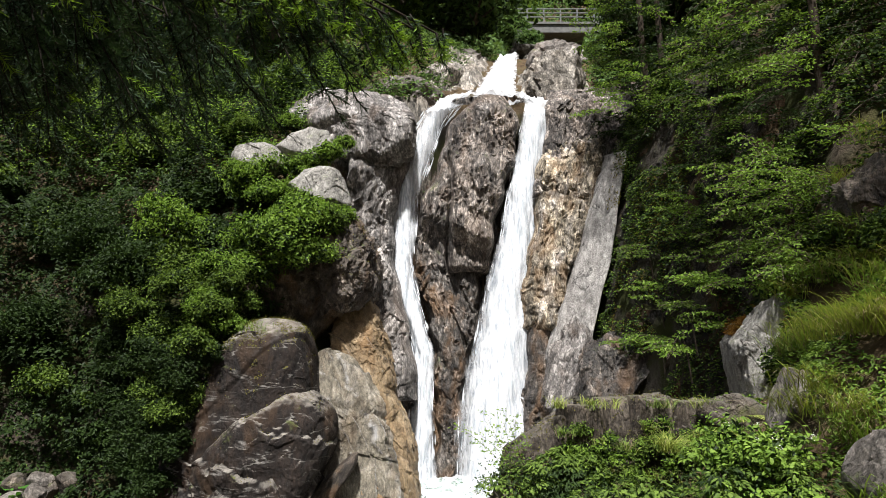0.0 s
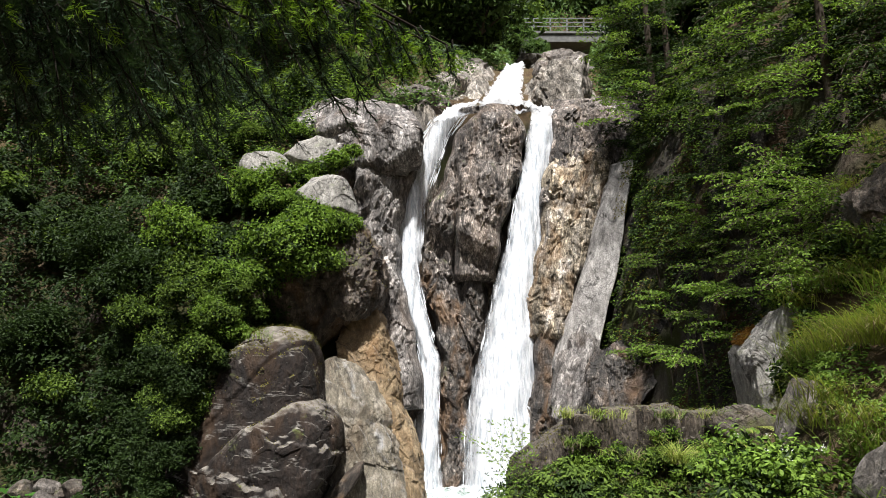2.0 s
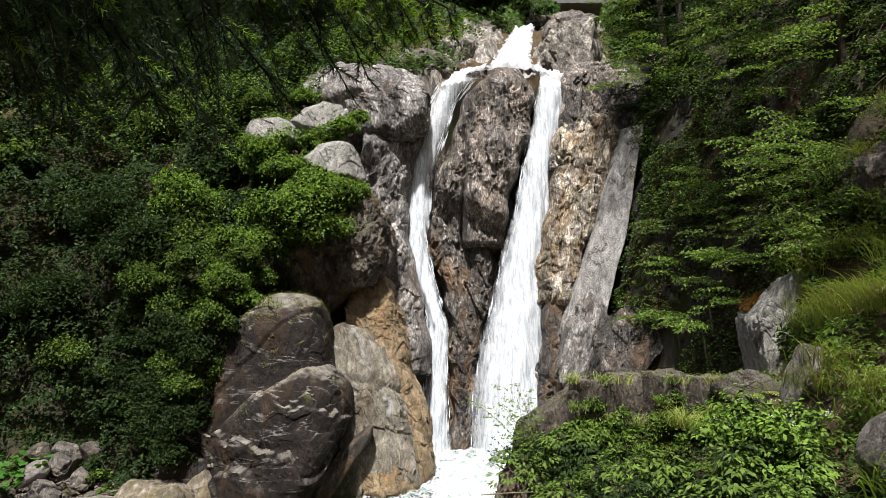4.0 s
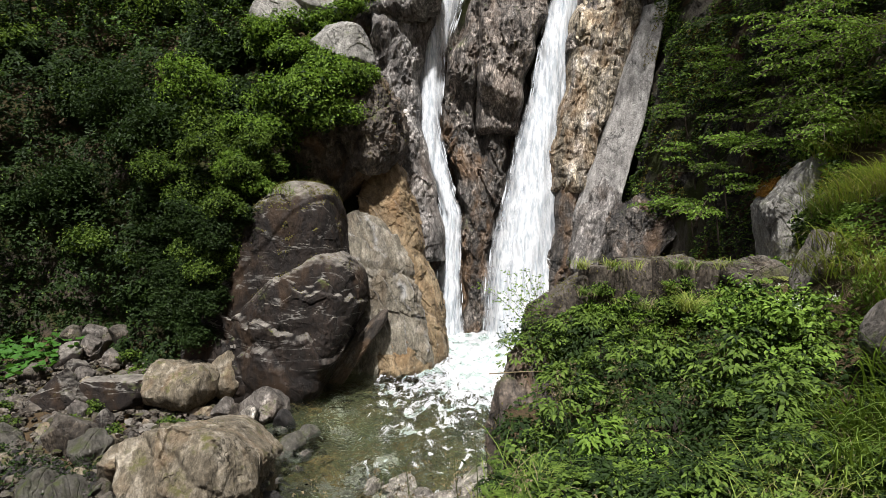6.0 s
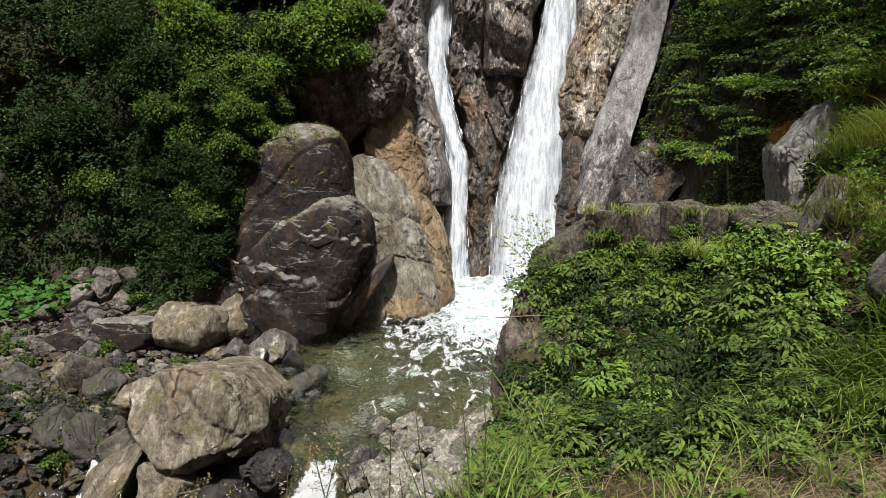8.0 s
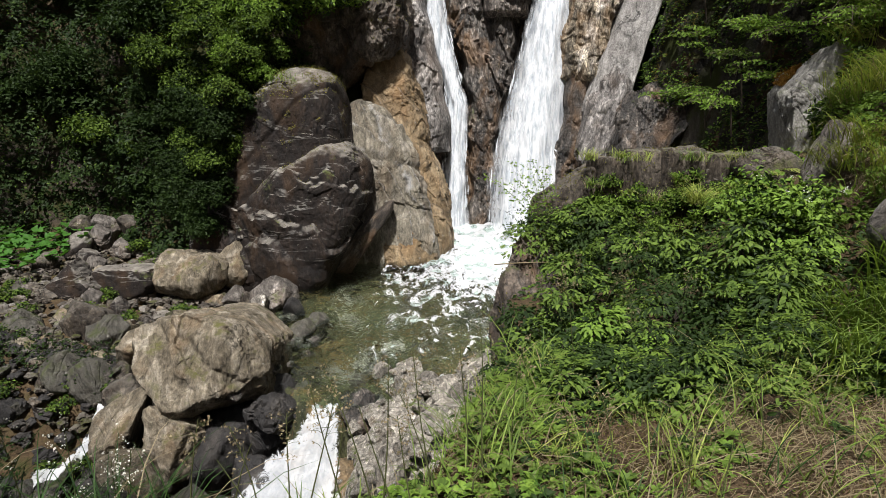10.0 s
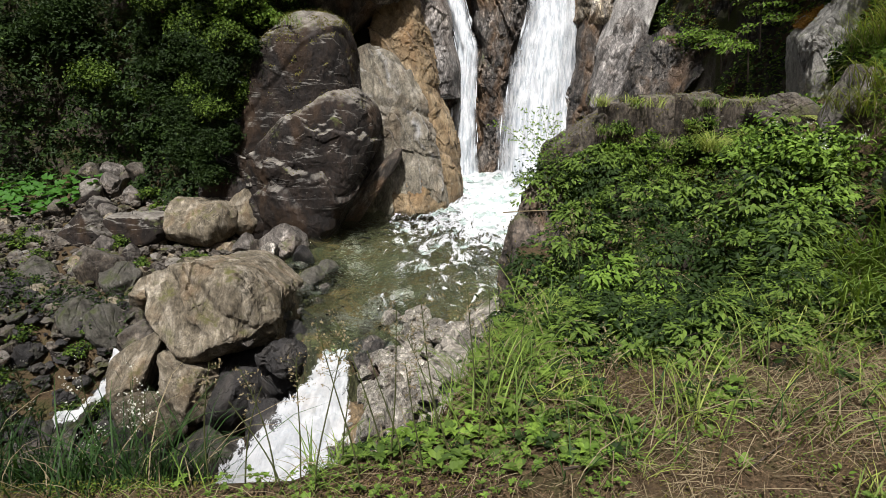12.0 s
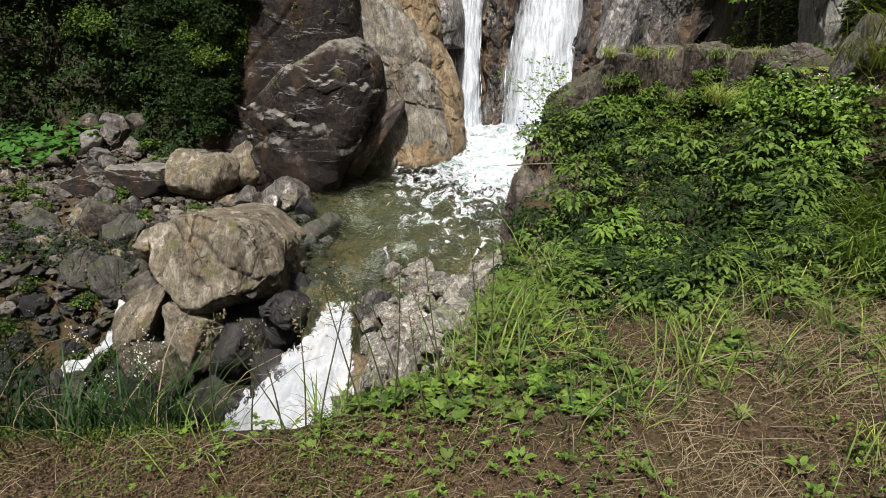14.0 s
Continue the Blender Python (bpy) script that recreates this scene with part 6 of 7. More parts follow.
def cliff_points(n, rng, yr, wr, lump=0.3):
    y, w = rng.uniform(*yr, n), rng.uniform(*wr, n)
    x = right_x(y) + w
    z = ground_z(x, y)
    dx = (ground_z(x + 0.05, y) - z) / 0.05
    dy = (ground_z(x, y + 0.05) - z) / 0.05
    nn = np.stack([-dx, -dy, np.ones(n)], 1)
    nn /= np.linalg.norm(nn, axis=1)[:, None]
    h = np.array([0.35 + noise.fractal(Vector((a * 1.1, b * 1.1, c * 1.1 + 20)), 0.8, 2.0, 3) for a, b, c in zip(x, y, z)])
    keep = h > 0.25
    off = lump * np.clip(h, 0, 1) * rng.random(n) ** 0.5 + 0.02
    p = np.stack([x, y, z], 1) + nn * off[:, None]
    return p[keep], (nn * 0.5 + np.array([0, -0.1, 0.8]) + rng.normal(size=(n, 3)) * 0.35)[keep]


# The cliff's shade is put into the colour of its dark leaves.
for mat, n, leaf, label in (("leaf_dark", 26000, 0.10, "dark leaves on the cliff with its shade in their colour"), ("leaf_mid", 20000, 0.07, "green herbs on the cliff ledges"), ("leaf_light", 15000, 0.06, "light green leaves on the cliff ledges")):
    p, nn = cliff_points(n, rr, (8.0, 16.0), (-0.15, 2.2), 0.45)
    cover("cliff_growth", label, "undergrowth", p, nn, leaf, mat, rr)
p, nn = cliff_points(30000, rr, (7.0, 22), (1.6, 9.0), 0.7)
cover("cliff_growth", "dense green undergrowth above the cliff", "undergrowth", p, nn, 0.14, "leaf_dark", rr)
p, nn = cliff_points(9000, rr, (12.8, 14.3), (0.0, 0.9), 0.12)
cover("cliff_moss", "yellow moss on the cliff edge", "moss", p, nn, 0.035, "moss", rr)
SPRAYS = [(4.0, 10.5, 2.35), (3.9, 10.0, 1.85), (3.45, 10.1, 0.95), (3.75, 10.6, 1.35), (4.2, 11.5, 2.9), (4.1, 11.2, 3.3), (4.6, 9.8, 2.3), (3.6, 11.8, 0.9), (3.75, 12.2, 1.7), (3.7, 12.6, 2.6), (4.3, 10.8, 1.9), (4.1, 10.0, 1.2), (4.5, 10.2, 2.9), (3.5, 12.9, 0.8), (4.0, 12.0, 3.4)]
for k, (x, y, z) in enumerate(SPRAYS):
    pr = []
    for j in range(7):
        a, L = rr.uniform(-2.9, -0.9), rr.uniform(0.35, 0.75)
        b = (x + 0.45, y + 0.5, z + rr.uniform(-0.1, 0.25))
        pr.append((b, (b[0] - 0.25 + L * math.cos(a), b[1] + L * math.sin(a) * 0.9, b[2] + rr.uniform(-0.15, 0.08))))
    spray_tree("light green sapling with flat leaf sprays", (x + 0.6, y + 0.6, z - 0.3), (x + 0.4, y + 0.45, z + 0.2), pr, 0.075, "leaf_light" if k % 3 else "leaf_mid", 400 + k, name="sapling", group="cliff saplings", trunk_r=0.015)


def sprays_in(n, lo, hi, L, way, rng):
    out = []
    for _ in range(n):
        b = np.array([rng.uniform(lo[k], hi[k]) for k in range(3)])
        a = way + rng.normal() * 0.9
        l = L * rng.uniform(0.6, 1.3)
        out.append((b, b + np.array([math.cos(a) * l, math.sin(a) * l, rng.uniform(-0.75, 0.25) * l])))
    return out


WAY = math.radians(215)
spray_tree("hornbeam-like tree leaning over the grey slab", (4.9, 15.2, 6.8), (4.5, 14.8, 11), sprays_in(46, (3.5, 13.6, 5.7), (4.5, 15.0, 9.4), 0.8, WAY, rr), 0.075, "leaf_light", 420, group="cliff trees", width=0.5, sag=0.12)
# Dark trees behind stand for shaded hollows, the shade in their leaf colour.
spray_tree("dark leafy tree painting the shaded hollow behind the grey slab", (5.4, 15.4, 6.8), (5.0, 15.0, 11), sprays_in(30, (4.2, 14.2, 5.4), (6.0, 15.6, 9.6), 1.0, WAY, rr), 0.085, "leaf_dark", 426, group="cliff trees", width=0.5)
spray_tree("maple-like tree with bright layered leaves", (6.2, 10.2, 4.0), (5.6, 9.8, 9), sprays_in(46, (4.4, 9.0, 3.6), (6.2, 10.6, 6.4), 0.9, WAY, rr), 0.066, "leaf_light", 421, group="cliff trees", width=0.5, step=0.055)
spray_tree("maple-like tree coloured dark as the shade behind bright leaves", (6.6, 10.8, 4.0), (6.0, 10.4, 9), sprays_in(40, (4.4, 9.8, 3.4), (6.8, 11.4, 7.2), 1.0, WAY, rr), 0.075, "leaf_dark", 427, group="cliff trees", width=0.5, step=0.06)
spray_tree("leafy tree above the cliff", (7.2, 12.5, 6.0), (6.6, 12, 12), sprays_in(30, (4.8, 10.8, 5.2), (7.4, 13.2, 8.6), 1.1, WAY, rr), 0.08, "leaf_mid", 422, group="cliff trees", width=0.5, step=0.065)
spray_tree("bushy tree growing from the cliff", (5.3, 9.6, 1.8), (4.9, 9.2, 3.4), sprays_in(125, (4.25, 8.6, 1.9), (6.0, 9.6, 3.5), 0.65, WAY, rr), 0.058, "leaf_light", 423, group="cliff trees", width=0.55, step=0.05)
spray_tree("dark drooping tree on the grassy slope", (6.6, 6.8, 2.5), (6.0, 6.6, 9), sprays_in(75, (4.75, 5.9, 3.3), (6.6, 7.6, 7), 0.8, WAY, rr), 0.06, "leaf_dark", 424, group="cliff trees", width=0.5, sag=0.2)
# Lighter leaves paint the light on the left edge of the dark tree.
spray_tree("lighter sprays painting the lit edge of the dark tree", (6.5, 6.4, 2.5), (6.0, 6.3, 6), sprays_in(16, (4.6, 5.9, 3.2), (5.0, 7.0, 5.6), 0.6, WAY, rr), 0.05, "leaf_mid", 428, group="cliff trees", width=0.5, sag=0.15)
for k in range(14):
    x, y = rr.uniform(5.5, 14), rr.uniform(8, 24)
    if x < right_x(y) + 2:
        continue
    s = rr.uniform(1.0, 1.8)
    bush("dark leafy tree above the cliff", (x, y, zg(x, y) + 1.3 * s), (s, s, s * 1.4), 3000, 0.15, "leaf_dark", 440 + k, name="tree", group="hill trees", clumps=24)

# ---- distant forest ----
rf = np.random.default_rng(51)
for k in range(95):
    y = rf.uniform(27, 75)
    x = rf.uniform(-0.55, 0.62) * y + 2
    if abs(x - 2 - (y - 18) * 0.2) < 2.2 and y < 48:
        continue
    s = rf.uniform(1.6, 3.2)
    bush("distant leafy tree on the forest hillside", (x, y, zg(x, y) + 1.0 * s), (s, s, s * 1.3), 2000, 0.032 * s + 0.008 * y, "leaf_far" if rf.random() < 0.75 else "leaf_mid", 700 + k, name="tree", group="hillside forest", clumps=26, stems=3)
for k in range(26):
    y = rf.uniform(19, 30)
    x = (rf.uniform(-7, -1.8) if k % 2 else rf.uniform(5, 9)) + (y - 18) * 0.2
    s = rf.uniform(0.6, 1.2)
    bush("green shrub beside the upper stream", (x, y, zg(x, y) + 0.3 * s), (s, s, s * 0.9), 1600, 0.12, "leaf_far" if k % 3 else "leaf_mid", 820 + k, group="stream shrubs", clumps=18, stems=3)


def area_points(n, rng, xr, yr, lump):
    x, y = rng.uniform(*xr, n), rng.uniform(*yr, n)
    keep = np.abs(x - 2 - (y - 18) * 0.2) > 1.9 + 0.8 * rng.random(n)
    x, y = x[keep], y[keep]
    z = ground_z(x, y)
    return np.stack([x, y, z + lump * rng.random(len(x)) ** 0.7], 1), np.array([0, -0.25, 0.8]) + rng.normal(size=(len(x), 3)) * 0.45


for mat, n, leaf, label in (("leaf_dark", 18000, 0.15, "dark undergrowth above the falls"), ("leaf_far", 46000, 0.14, "fresh undergrowth above the falls"), ("leaf_light", 8000, 0.1, "light green grass and herbs above the falls")):
    p, nn = area_points(n, rf, (-16, 14), (16.4, 34), 0.7)
    cover("undergrowth", label, "undergrowth", p, nn, leaf, mat, rf)

x, y = rf.uniform(-30, 40, 60000), rf.uniform(32, 85, 60000)
p = np.stack([x, y, ground_z(x, y) + 1.6 * rf.random(60000) ** 0.8], 1)
ok = (np.abs(x - 2 - (y - 18) * 0.2) > 2.5) | (y > 51)
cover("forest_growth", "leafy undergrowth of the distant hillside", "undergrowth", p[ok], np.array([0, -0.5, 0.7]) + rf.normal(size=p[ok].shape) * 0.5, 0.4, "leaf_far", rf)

# ---- bridge ----
def box(lo, hi, bevel=0.03):
    bm = bmesh.new()
    bmesh.ops.create_cube(bm, size=1.0)
    lo, hi = Vector(lo), Vector(hi)
    for v in bm.verts:
        v.co = Vector([(lo[i] + hi[i]) / 2 + v.co[i] * (hi[i] - lo[i]) for i in range(3)])
    bmesh.ops.bevel(bm, geom=bm.edges[:], offset=bevel, segments=2, affect="EDGES")
    me = bpy.data.meshes.new("box")
    bm.to_mesh(me)
    bm.free()
    return me


def box_part(name, lo, hi, mat, parent, bevel=0.03, label=""):
    me = box(lo, hi, bevel)
    me.materials.append(M[mat])
    return part(name, me, parent, label)


bridge = thing("bridge", "small concrete road bridge with a steel railing", "bridge", (5.9, 45, 20.75))
deck = box_part("deck", (0, 0, 0.35), (5.5, 4.5, 0.95), "concrete", bridge)
box_part("kerb", (0, -0.1, 0.95), (5.5, 0.25, 1.15), "concrete", deck)
box_part("abutment", (-0.6, 0.6, -2.5), (0.4, 4.5, 0.9), "concrete", bridge, label="dark stained concrete abutment")
for k in range(5):
    box_part("post", (0.1 + 1.2 * k, 0.0, 1.15), (0.2 + 1.2 * k, 0.1, 2.1), "steel", bridge, 0.01)
for k, (x, y, z) in enumerate([(6.0, 43.6, 20.0), (5.2, 44.2, 21.2), (6.4, 43.2, 19.0), (4.4, 43.0, 20.2)]):
    bush("green shrub beside the bridge", (x, y, z), (1.0, 0.8, 0.9), 1200, 0.2, "leaf_far", 880 + k, group="bridge shrubs", stems=3)
for z in (1.5, 1.8, 2.1):
    box_part("rail", (-0.6, 0.0, z), (5.5, 0.06, z + 0.07), "steel", bridge, 0.01)


# ---- the bank in front ----
rn = np.random.default_rng(61)


def tier_shrub(label, at, size, seed, mat, tiers=9, per=26, leaf=0.06, name="shrub", group="bank shrubs"):
    """A shrub of tilted leafy tiers with dark gaps between them; five leaflets to a leaf."""
    rng = np.random.default_rng(seed)
    ob = thing(name, label, name, at, group)
    s = np.array(size)
    for _ in range(tiers):
        a, q = rng.uniform(0, 6.28), rng.uniform(0.15, 0.95)
        c = np.array([math.cos(a) * q, math.sin(a) * q, rng.uniform(-0.45, 1.0) - 0.35 * q]) * s
        tilt = np.array([math.cos(a), math.sin(a), 0.0]) * 0.45
        R = rng.uniform(0.32, 0.6) * s[0]
        P, N, S = [], [], []
        for _ in range(per):
            b = rng.uniform(0, 6.28)
            d = np.array([math.cos(b), math.sin(b), 0.0])
            rad = R * math.sqrt(rng.uniform(0.05, 1.0))
            o = c + d * rad + np.array([0, 0, -0.45 * rad * rad / R - float(tilt @ d) * rad + rng.normal() * 0.015])
            way = d + rng.normal(size=3) * 0.35
            way[2] = -0.35 + rng.normal() * 0.2
            way /= np.linalg.norm(way)
            sd = np.cross(way, (0, 0, 1.0))
            for k, (f, g) in enumerate(((0.9, 0.0), (0.35, 0.8), (0.35, -0.8), (-0.25, 0.75), (-0.25, -0.75))):
                P.append(o + (way * f + sd * g) * leaf * 0.8)
                N.append(np.array([0, 0, 1.0]) + tilt * 0.5 + d * 0.25 + rng.normal(size=3) * 0.22)
                S.append(way + sd * g)
        # Front rows get more dark tiers, painting the shade of the bank's front.
        part("leaf_tier", mesh_of("leaf_tier", *oval_leaves(np.array(P), np.array(N), leaf * rng.uniform(0.85, 1.2), rng, 0.42, 0.25, np.array(S)), M[rng.choice((mat, "leaf_mid", "leaf_dark"), p=(0.5, 0.3, 0.2) if at[1] > 3.45 else (0.25, 0.35, 0.4))], False), ob)["kind"] = "stuff"
        part("stem", mesh_of("stem", *tube(arc((0, 0, -0.6 * s[2]), c, 0.03, 6), np.linspace(0.007, 0.003, 6), 5), M["twig"]), ob)
    # Dark leaves put the shade between the tiers into the colour.
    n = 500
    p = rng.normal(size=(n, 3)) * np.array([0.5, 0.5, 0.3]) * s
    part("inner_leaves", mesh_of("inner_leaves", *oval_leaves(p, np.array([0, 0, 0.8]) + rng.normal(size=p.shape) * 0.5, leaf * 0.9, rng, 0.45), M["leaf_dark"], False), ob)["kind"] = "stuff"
    return ob


BANK = [  # x, y, z, half size, material
    (0.72, 6.7, -0.12, 0.34, "leaf_mid"), (1.15, 6.6, -0.12, 0.34, "leaf_mid"), (1.0, 5.4, -0.22, 0.38, "leaf_mid"), (1.35, 5.6, -0.1, 0.40, "leaf_light"),
    (1.9, 5.7, -0.12, 0.40, "leaf_mid"), (2.3, 5.2, -0.02, 0.42, "leaf_light"), (1.55, 4.75, -0.15, 0.40, "leaf_mid"), (0.62, 4.55, -0.35, 0.34, "leaf_mid"), (1.0, 4.2, -0.3, 0.34, "leaf_light"),
    (1.5, 3.95, -0.28, 0.32, "leaf_mid"), (2.0, 4.25, -0.15, 0.36, "leaf_mid"), (0.55, 3.75, -0.3, 0.30, "leaf_mid"), (0.95, 3.4, -0.2, 0.28, "leaf_mid"), (1.85, 3.55, -0.15, 0.26, "leaf_light"), (2.75, 6.2, 0.15, 0.38, "leaf_light"), (1.35, 3.3, -0.15, 0.24, "leaf_light"), (0.35, 3.3, -0.3, 0.24, "leaf_light"),
    (0.3, 3.0, -0.08, 0.22, "leaf_mid"), (0.58, 2.92, 0.02, 0.24, "leaf_mid"), (0.88, 2.88, 0.05, 0.22, "leaf_mid"), (1.18, 2.95, 0.08, 0.26, "leaf_mid"), (1.55, 2.98, 0.06, 0.28, "leaf_mid"), (1.95, 3.05, 0.06, 0.26, "leaf_mid"), (1.15, 3.25, 0.0, 0.3, "leaf_dark"), (1.7, 3.35, 0.0, 0.32, "leaf_dark"), (0.7, 3.2, -0.03, 0.3, "leaf_dark"),
    (2.35, 4.7, 0.0, 0.36, "leaf_mid"), (2.7, 5.2, 0.15, 0.36, "leaf_light"), (3.0, 4.4, 0.15, 0.28, "leaf_mid")]
for k, (x, y, z, s, mat) in enumerate(BANK):
    tier_shrub("bramble-like shrub with fresh green leaf tiers on the bank" if mat == "leaf_mid" else "light green herb shrub with layered leaves on the bank", (x, y, z), (s * 1.15, s, s * 0.9), 1000 + k, mat, tiers=int(6 + 14 * s) + (6 if y < 3.45 else 0), per=24 if y > 3.45 else 30, leaf=(0.036 if k % 2 else 0.044) if y < 3.45 else (0.05 if k % 3 == 0 else 0.06))
for k in range(9):
    x, y = rn.uniform(0.6, 2.2), rn.uniform(3.3, 5.2)
    stalk("pale flower stalk rising from the bank shrubs", (x, y, zg(x, y) + 0.1), rn.uniform(0.6, 0.8), 1040 + k, (rn.normal() * 0.12, -0.05), "seed", "bank stalks")
fb = bush("bright green bush with small white flower heads", (2.62, 5.5, 0.32), (0.55, 0.45, 0.42), 3200, 0.05, "leaf_light", 1020, name="flowering_bush", clumps=18, oval=True)
for k in range(9):
    a = rn.uniform(0, 6.28)
    c = np.array([0.35 * math.cos(a), -0.2 + 0.2 * math.sin(a), rn.uniform(0.2, 0.42)])
    q = c + rn.normal(size=(9, 3)) * np.array([0.022, 0.022, 0.01])
    tagged(part("flower_head", mesh_of("flower_head", *leaves(q, np.array([0, -0.3, 1.0]) + rn.normal(size=q.shape) * 0.4, 0.011, rn, 0.8), M["white"], False), fb, "small white flower head"), kind="stuff")
p, nn = cliff_points(26000, rn, (2.5, 8.6), (-0.2, 3.2), 0.22)
cover("slope_growth", "light green herbs on the grassy slope", "undergrowth", p, nn, 0.06, "leaf_light", rn)
p, nn = cliff_points(10000, rn, (3.0, 8.8), (-0.2, 3.0), 0.3)
cover("slope_growth", "green leaves among the grass of the slope", "undergrowth", p, nn, 0.06, "leaf_mid", rn)
# Dark cover between the shrubs paints the shade of their gaps.
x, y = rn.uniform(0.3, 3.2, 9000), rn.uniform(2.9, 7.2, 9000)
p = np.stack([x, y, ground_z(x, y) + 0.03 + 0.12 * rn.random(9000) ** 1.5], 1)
cover("bank_growth", "dark growth on the bank standing for shaded gaps", "undergrowth", p, np.array([0, -0.2, 0.9]) + rn.normal(size=p.shape) * 0.45, 0.055, "leaf_dark", rn)
for k in range(44):
    y = rn.uniform(5.0, 9.0)
    w = rn.uniform(-0.1, 1.6)
    x = right_x(y) + w
    tuft("long grass hanging over the slope with dry blades", (x, y, zg(x, y) + 0.1), 90, 0.5, 0.0045, "grass_light" if k % 3 else "grass", 1100 + k, 0.15, "slope grass", 0.6, 0.95, toward=math.radians(225), dry=34)
for k, (x, y) in enumerate([(2.25, 4.0), (2.55, 4.15), (2.75, 3.85), (2.35, 3.65), (2.9, 4.3), (2.1, 3.5), (2.6, 3.35), (3.0, 3.5), (2.3, 3.2), (2.0, 3.15), (2.7, 3.05)]):
    tuft("lush arching green grass clump", (x, y, zg(x, y)), 130, 0.75, 0.0065, "grass", 1140 + k, 0.12, "bank grass", 0.5, 0.85, toward=math.radians(240))
tuft("yellow green grass tuft under the ledge", (2.3, 6.75, 0.12), 110, 0.38, 0.004, "grass_light", 1150, 0.05, "bank grass", 0.7, 1.1, dry=10)
for k in range(46):
    x, z = rn.uniform(1.0, 3.1), rn.uniform(-0.75, 0.32)
    bush("small herb growing in a crack of the ledge", (x, 7.16 + 0.2 * (z + 0.6), z), (0.24, 0.15, 0.15), 380, 0.04, "leaf_light" if k % 2 else "leaf_mid", 1270 + k, name="herb", group="ledge herbs", clumps=7, stems=2)
for k in range(30):
    x, y = rn.uniform(1.2, 3.1), rn.uniform(7.2, 7.36)
    tuft("small grass tuft on the ledge", (x, y, rn.uniform(-0.45, 0.25) if k % 3 else 0.47), 34, 0.22, 0.004, "grass_light" if k % 2 else "grass", 1160 + k, 0.05, "ledge grass", 0.6, 1.0, dry=8)
for k, (x, y, s) in enumerate([(1.62, 3.3, 0.5), (0.95, 3.15, 0.42), (0.32, 3.05, 0.32), (3.3, 7.3, 0.5), (3.1, 6.9, 0.48), (0.28, 2.8, 0.26), (1.25, 3.12, 0.4), (0.62, 3.1, 0.36)]):
    fern("bright green fern with arching fronds" if k in (3, 4) else "fresh green fern on the bank", (x, y, zg(x, y) + 0.02), s, 1200 + k, "grass_light" if k in (3, 4) else "leaf_mid", 6)
for k, (x, y, z, s, mat) in enumerate([(4.7, 8.9, 1.75, 0.5, "leaf_light"), (5.1, 8.2, 2.0, 0.55, "leaf_mid"), (4.5, 7.6, 1.3, 0.4, "leaf_light"), (4.3, 6.9, 1.2, 0.4, "leaf_mid"), (4.6, 6.2, 1.7, 0.5, "leaf_light"), (3.5, 7.7, 0.35, 0.35, "leaf_light"), (5.2, 7.3, 2.4, 0.6, "leaf_mid")]):
    bush("light green shrub on the grassy slope" if mat == "leaf_light" else "fresh green shrub on the grassy slope", (x, y, z), (s, s, s * 0.7), int(2600 * s), 0.065, mat, 1250 + k, group="grassy slope shrubs", clumps=15)
# wispy pale shrub hanging out in front of the fall
pr = []
for j in range(16):
    b = (0.75 + rn.uniform(-0.1, 0.15), 7.0 + rn.uniform(-0.2, 0.2), -0.35 + rn.uniform(0, 0.3))
    pr.append((b, (b[0] + rn.uniform(-0.75, 0.35), b[1] + rn.uniform(-0.2, 0.3), b[2] + rn.uniform(-0.3, 0.75))))
spray_tree("wispy pale-leaved shrub over the pool", (0.85, 7.0, -0.6), (0.8, 7.0, 0.1), pr, 0.04, "leaf_light", 1230, name="shrub", trunk_r=0.01, width=0.35, step=0.06, wood="stem", thin=0.35)
stick = thing("dead_stick", "thin grey dead stick hanging over the bank", "stick", (0, 0, 0))
part("stick", mesh_of("stick", *tube(arc((0.22, 5.9, -0.30), (1.0, 5.6, -0.17), 0.01, 6), np.full(6, 0.006), 5), M["dry"]), stick)

# grass and stalks along the near edge
for k in range(62):
    x = rn.uniform(-2.4, -0.95)
    y = rn.uniform(1.7, 2.45)
    tuft("long green grass at the edge of the bank", (x, y, zg(x, y) - 0.03), 22, rn.uniform(0.3, 0.6), 0.0036, "grass" if k % 15 == 0 else "grass_dark", 1300 + k, 0.07, "edge grass", 0.35, 0.75, dry=3)
for k in range(18):
    x = rn.uniform(-0.95, 0.35)
    y = edge_y(x) + rn.uniform(-0.12, 0.2)
    tuft("short grass at the edge of the bank", (x, y, zg(x, y) - 0.02), 16, rn.uniform(0.14, 0.28), 0.003, "grass", 1340 + k, 0.04, "edge grass", 0.6, 0.9, dry=4)
for k in range(46):
    x = rn.uniform(-0.4, 2.6)
    y = 2.95 - 1.2 * rn.random() ** 1.5
    if y > edge_y(x) + 0.1:
        continue
    tuft("small grass tuft in the litter", (x, y, zg(x, y)), 16, rn.uniform(0.1, 0.24), 0.0026, "grass_light" if k % 2 else "grass", 1380 + k, 0.03, "litter grass", 0.5, 0.8, dry=6)
for k in range(20):
    x = rn.uniform(-0.3, 1.6)
    y = rn.uniform(1.75, 2.95)
    if y > edge_y(x) + 0.1:
        continue
    tuft("few long arching grass blades among low plants", (x, y, zg(x, y)), 7, rn.uniform(0.22, 0.42), 0.0032, "grass_dark" if k % 2 else "grass", 1500 + k, 0.03, "litter grass", 0.45, 0.75, dry=2)
rg = random.Random(77)
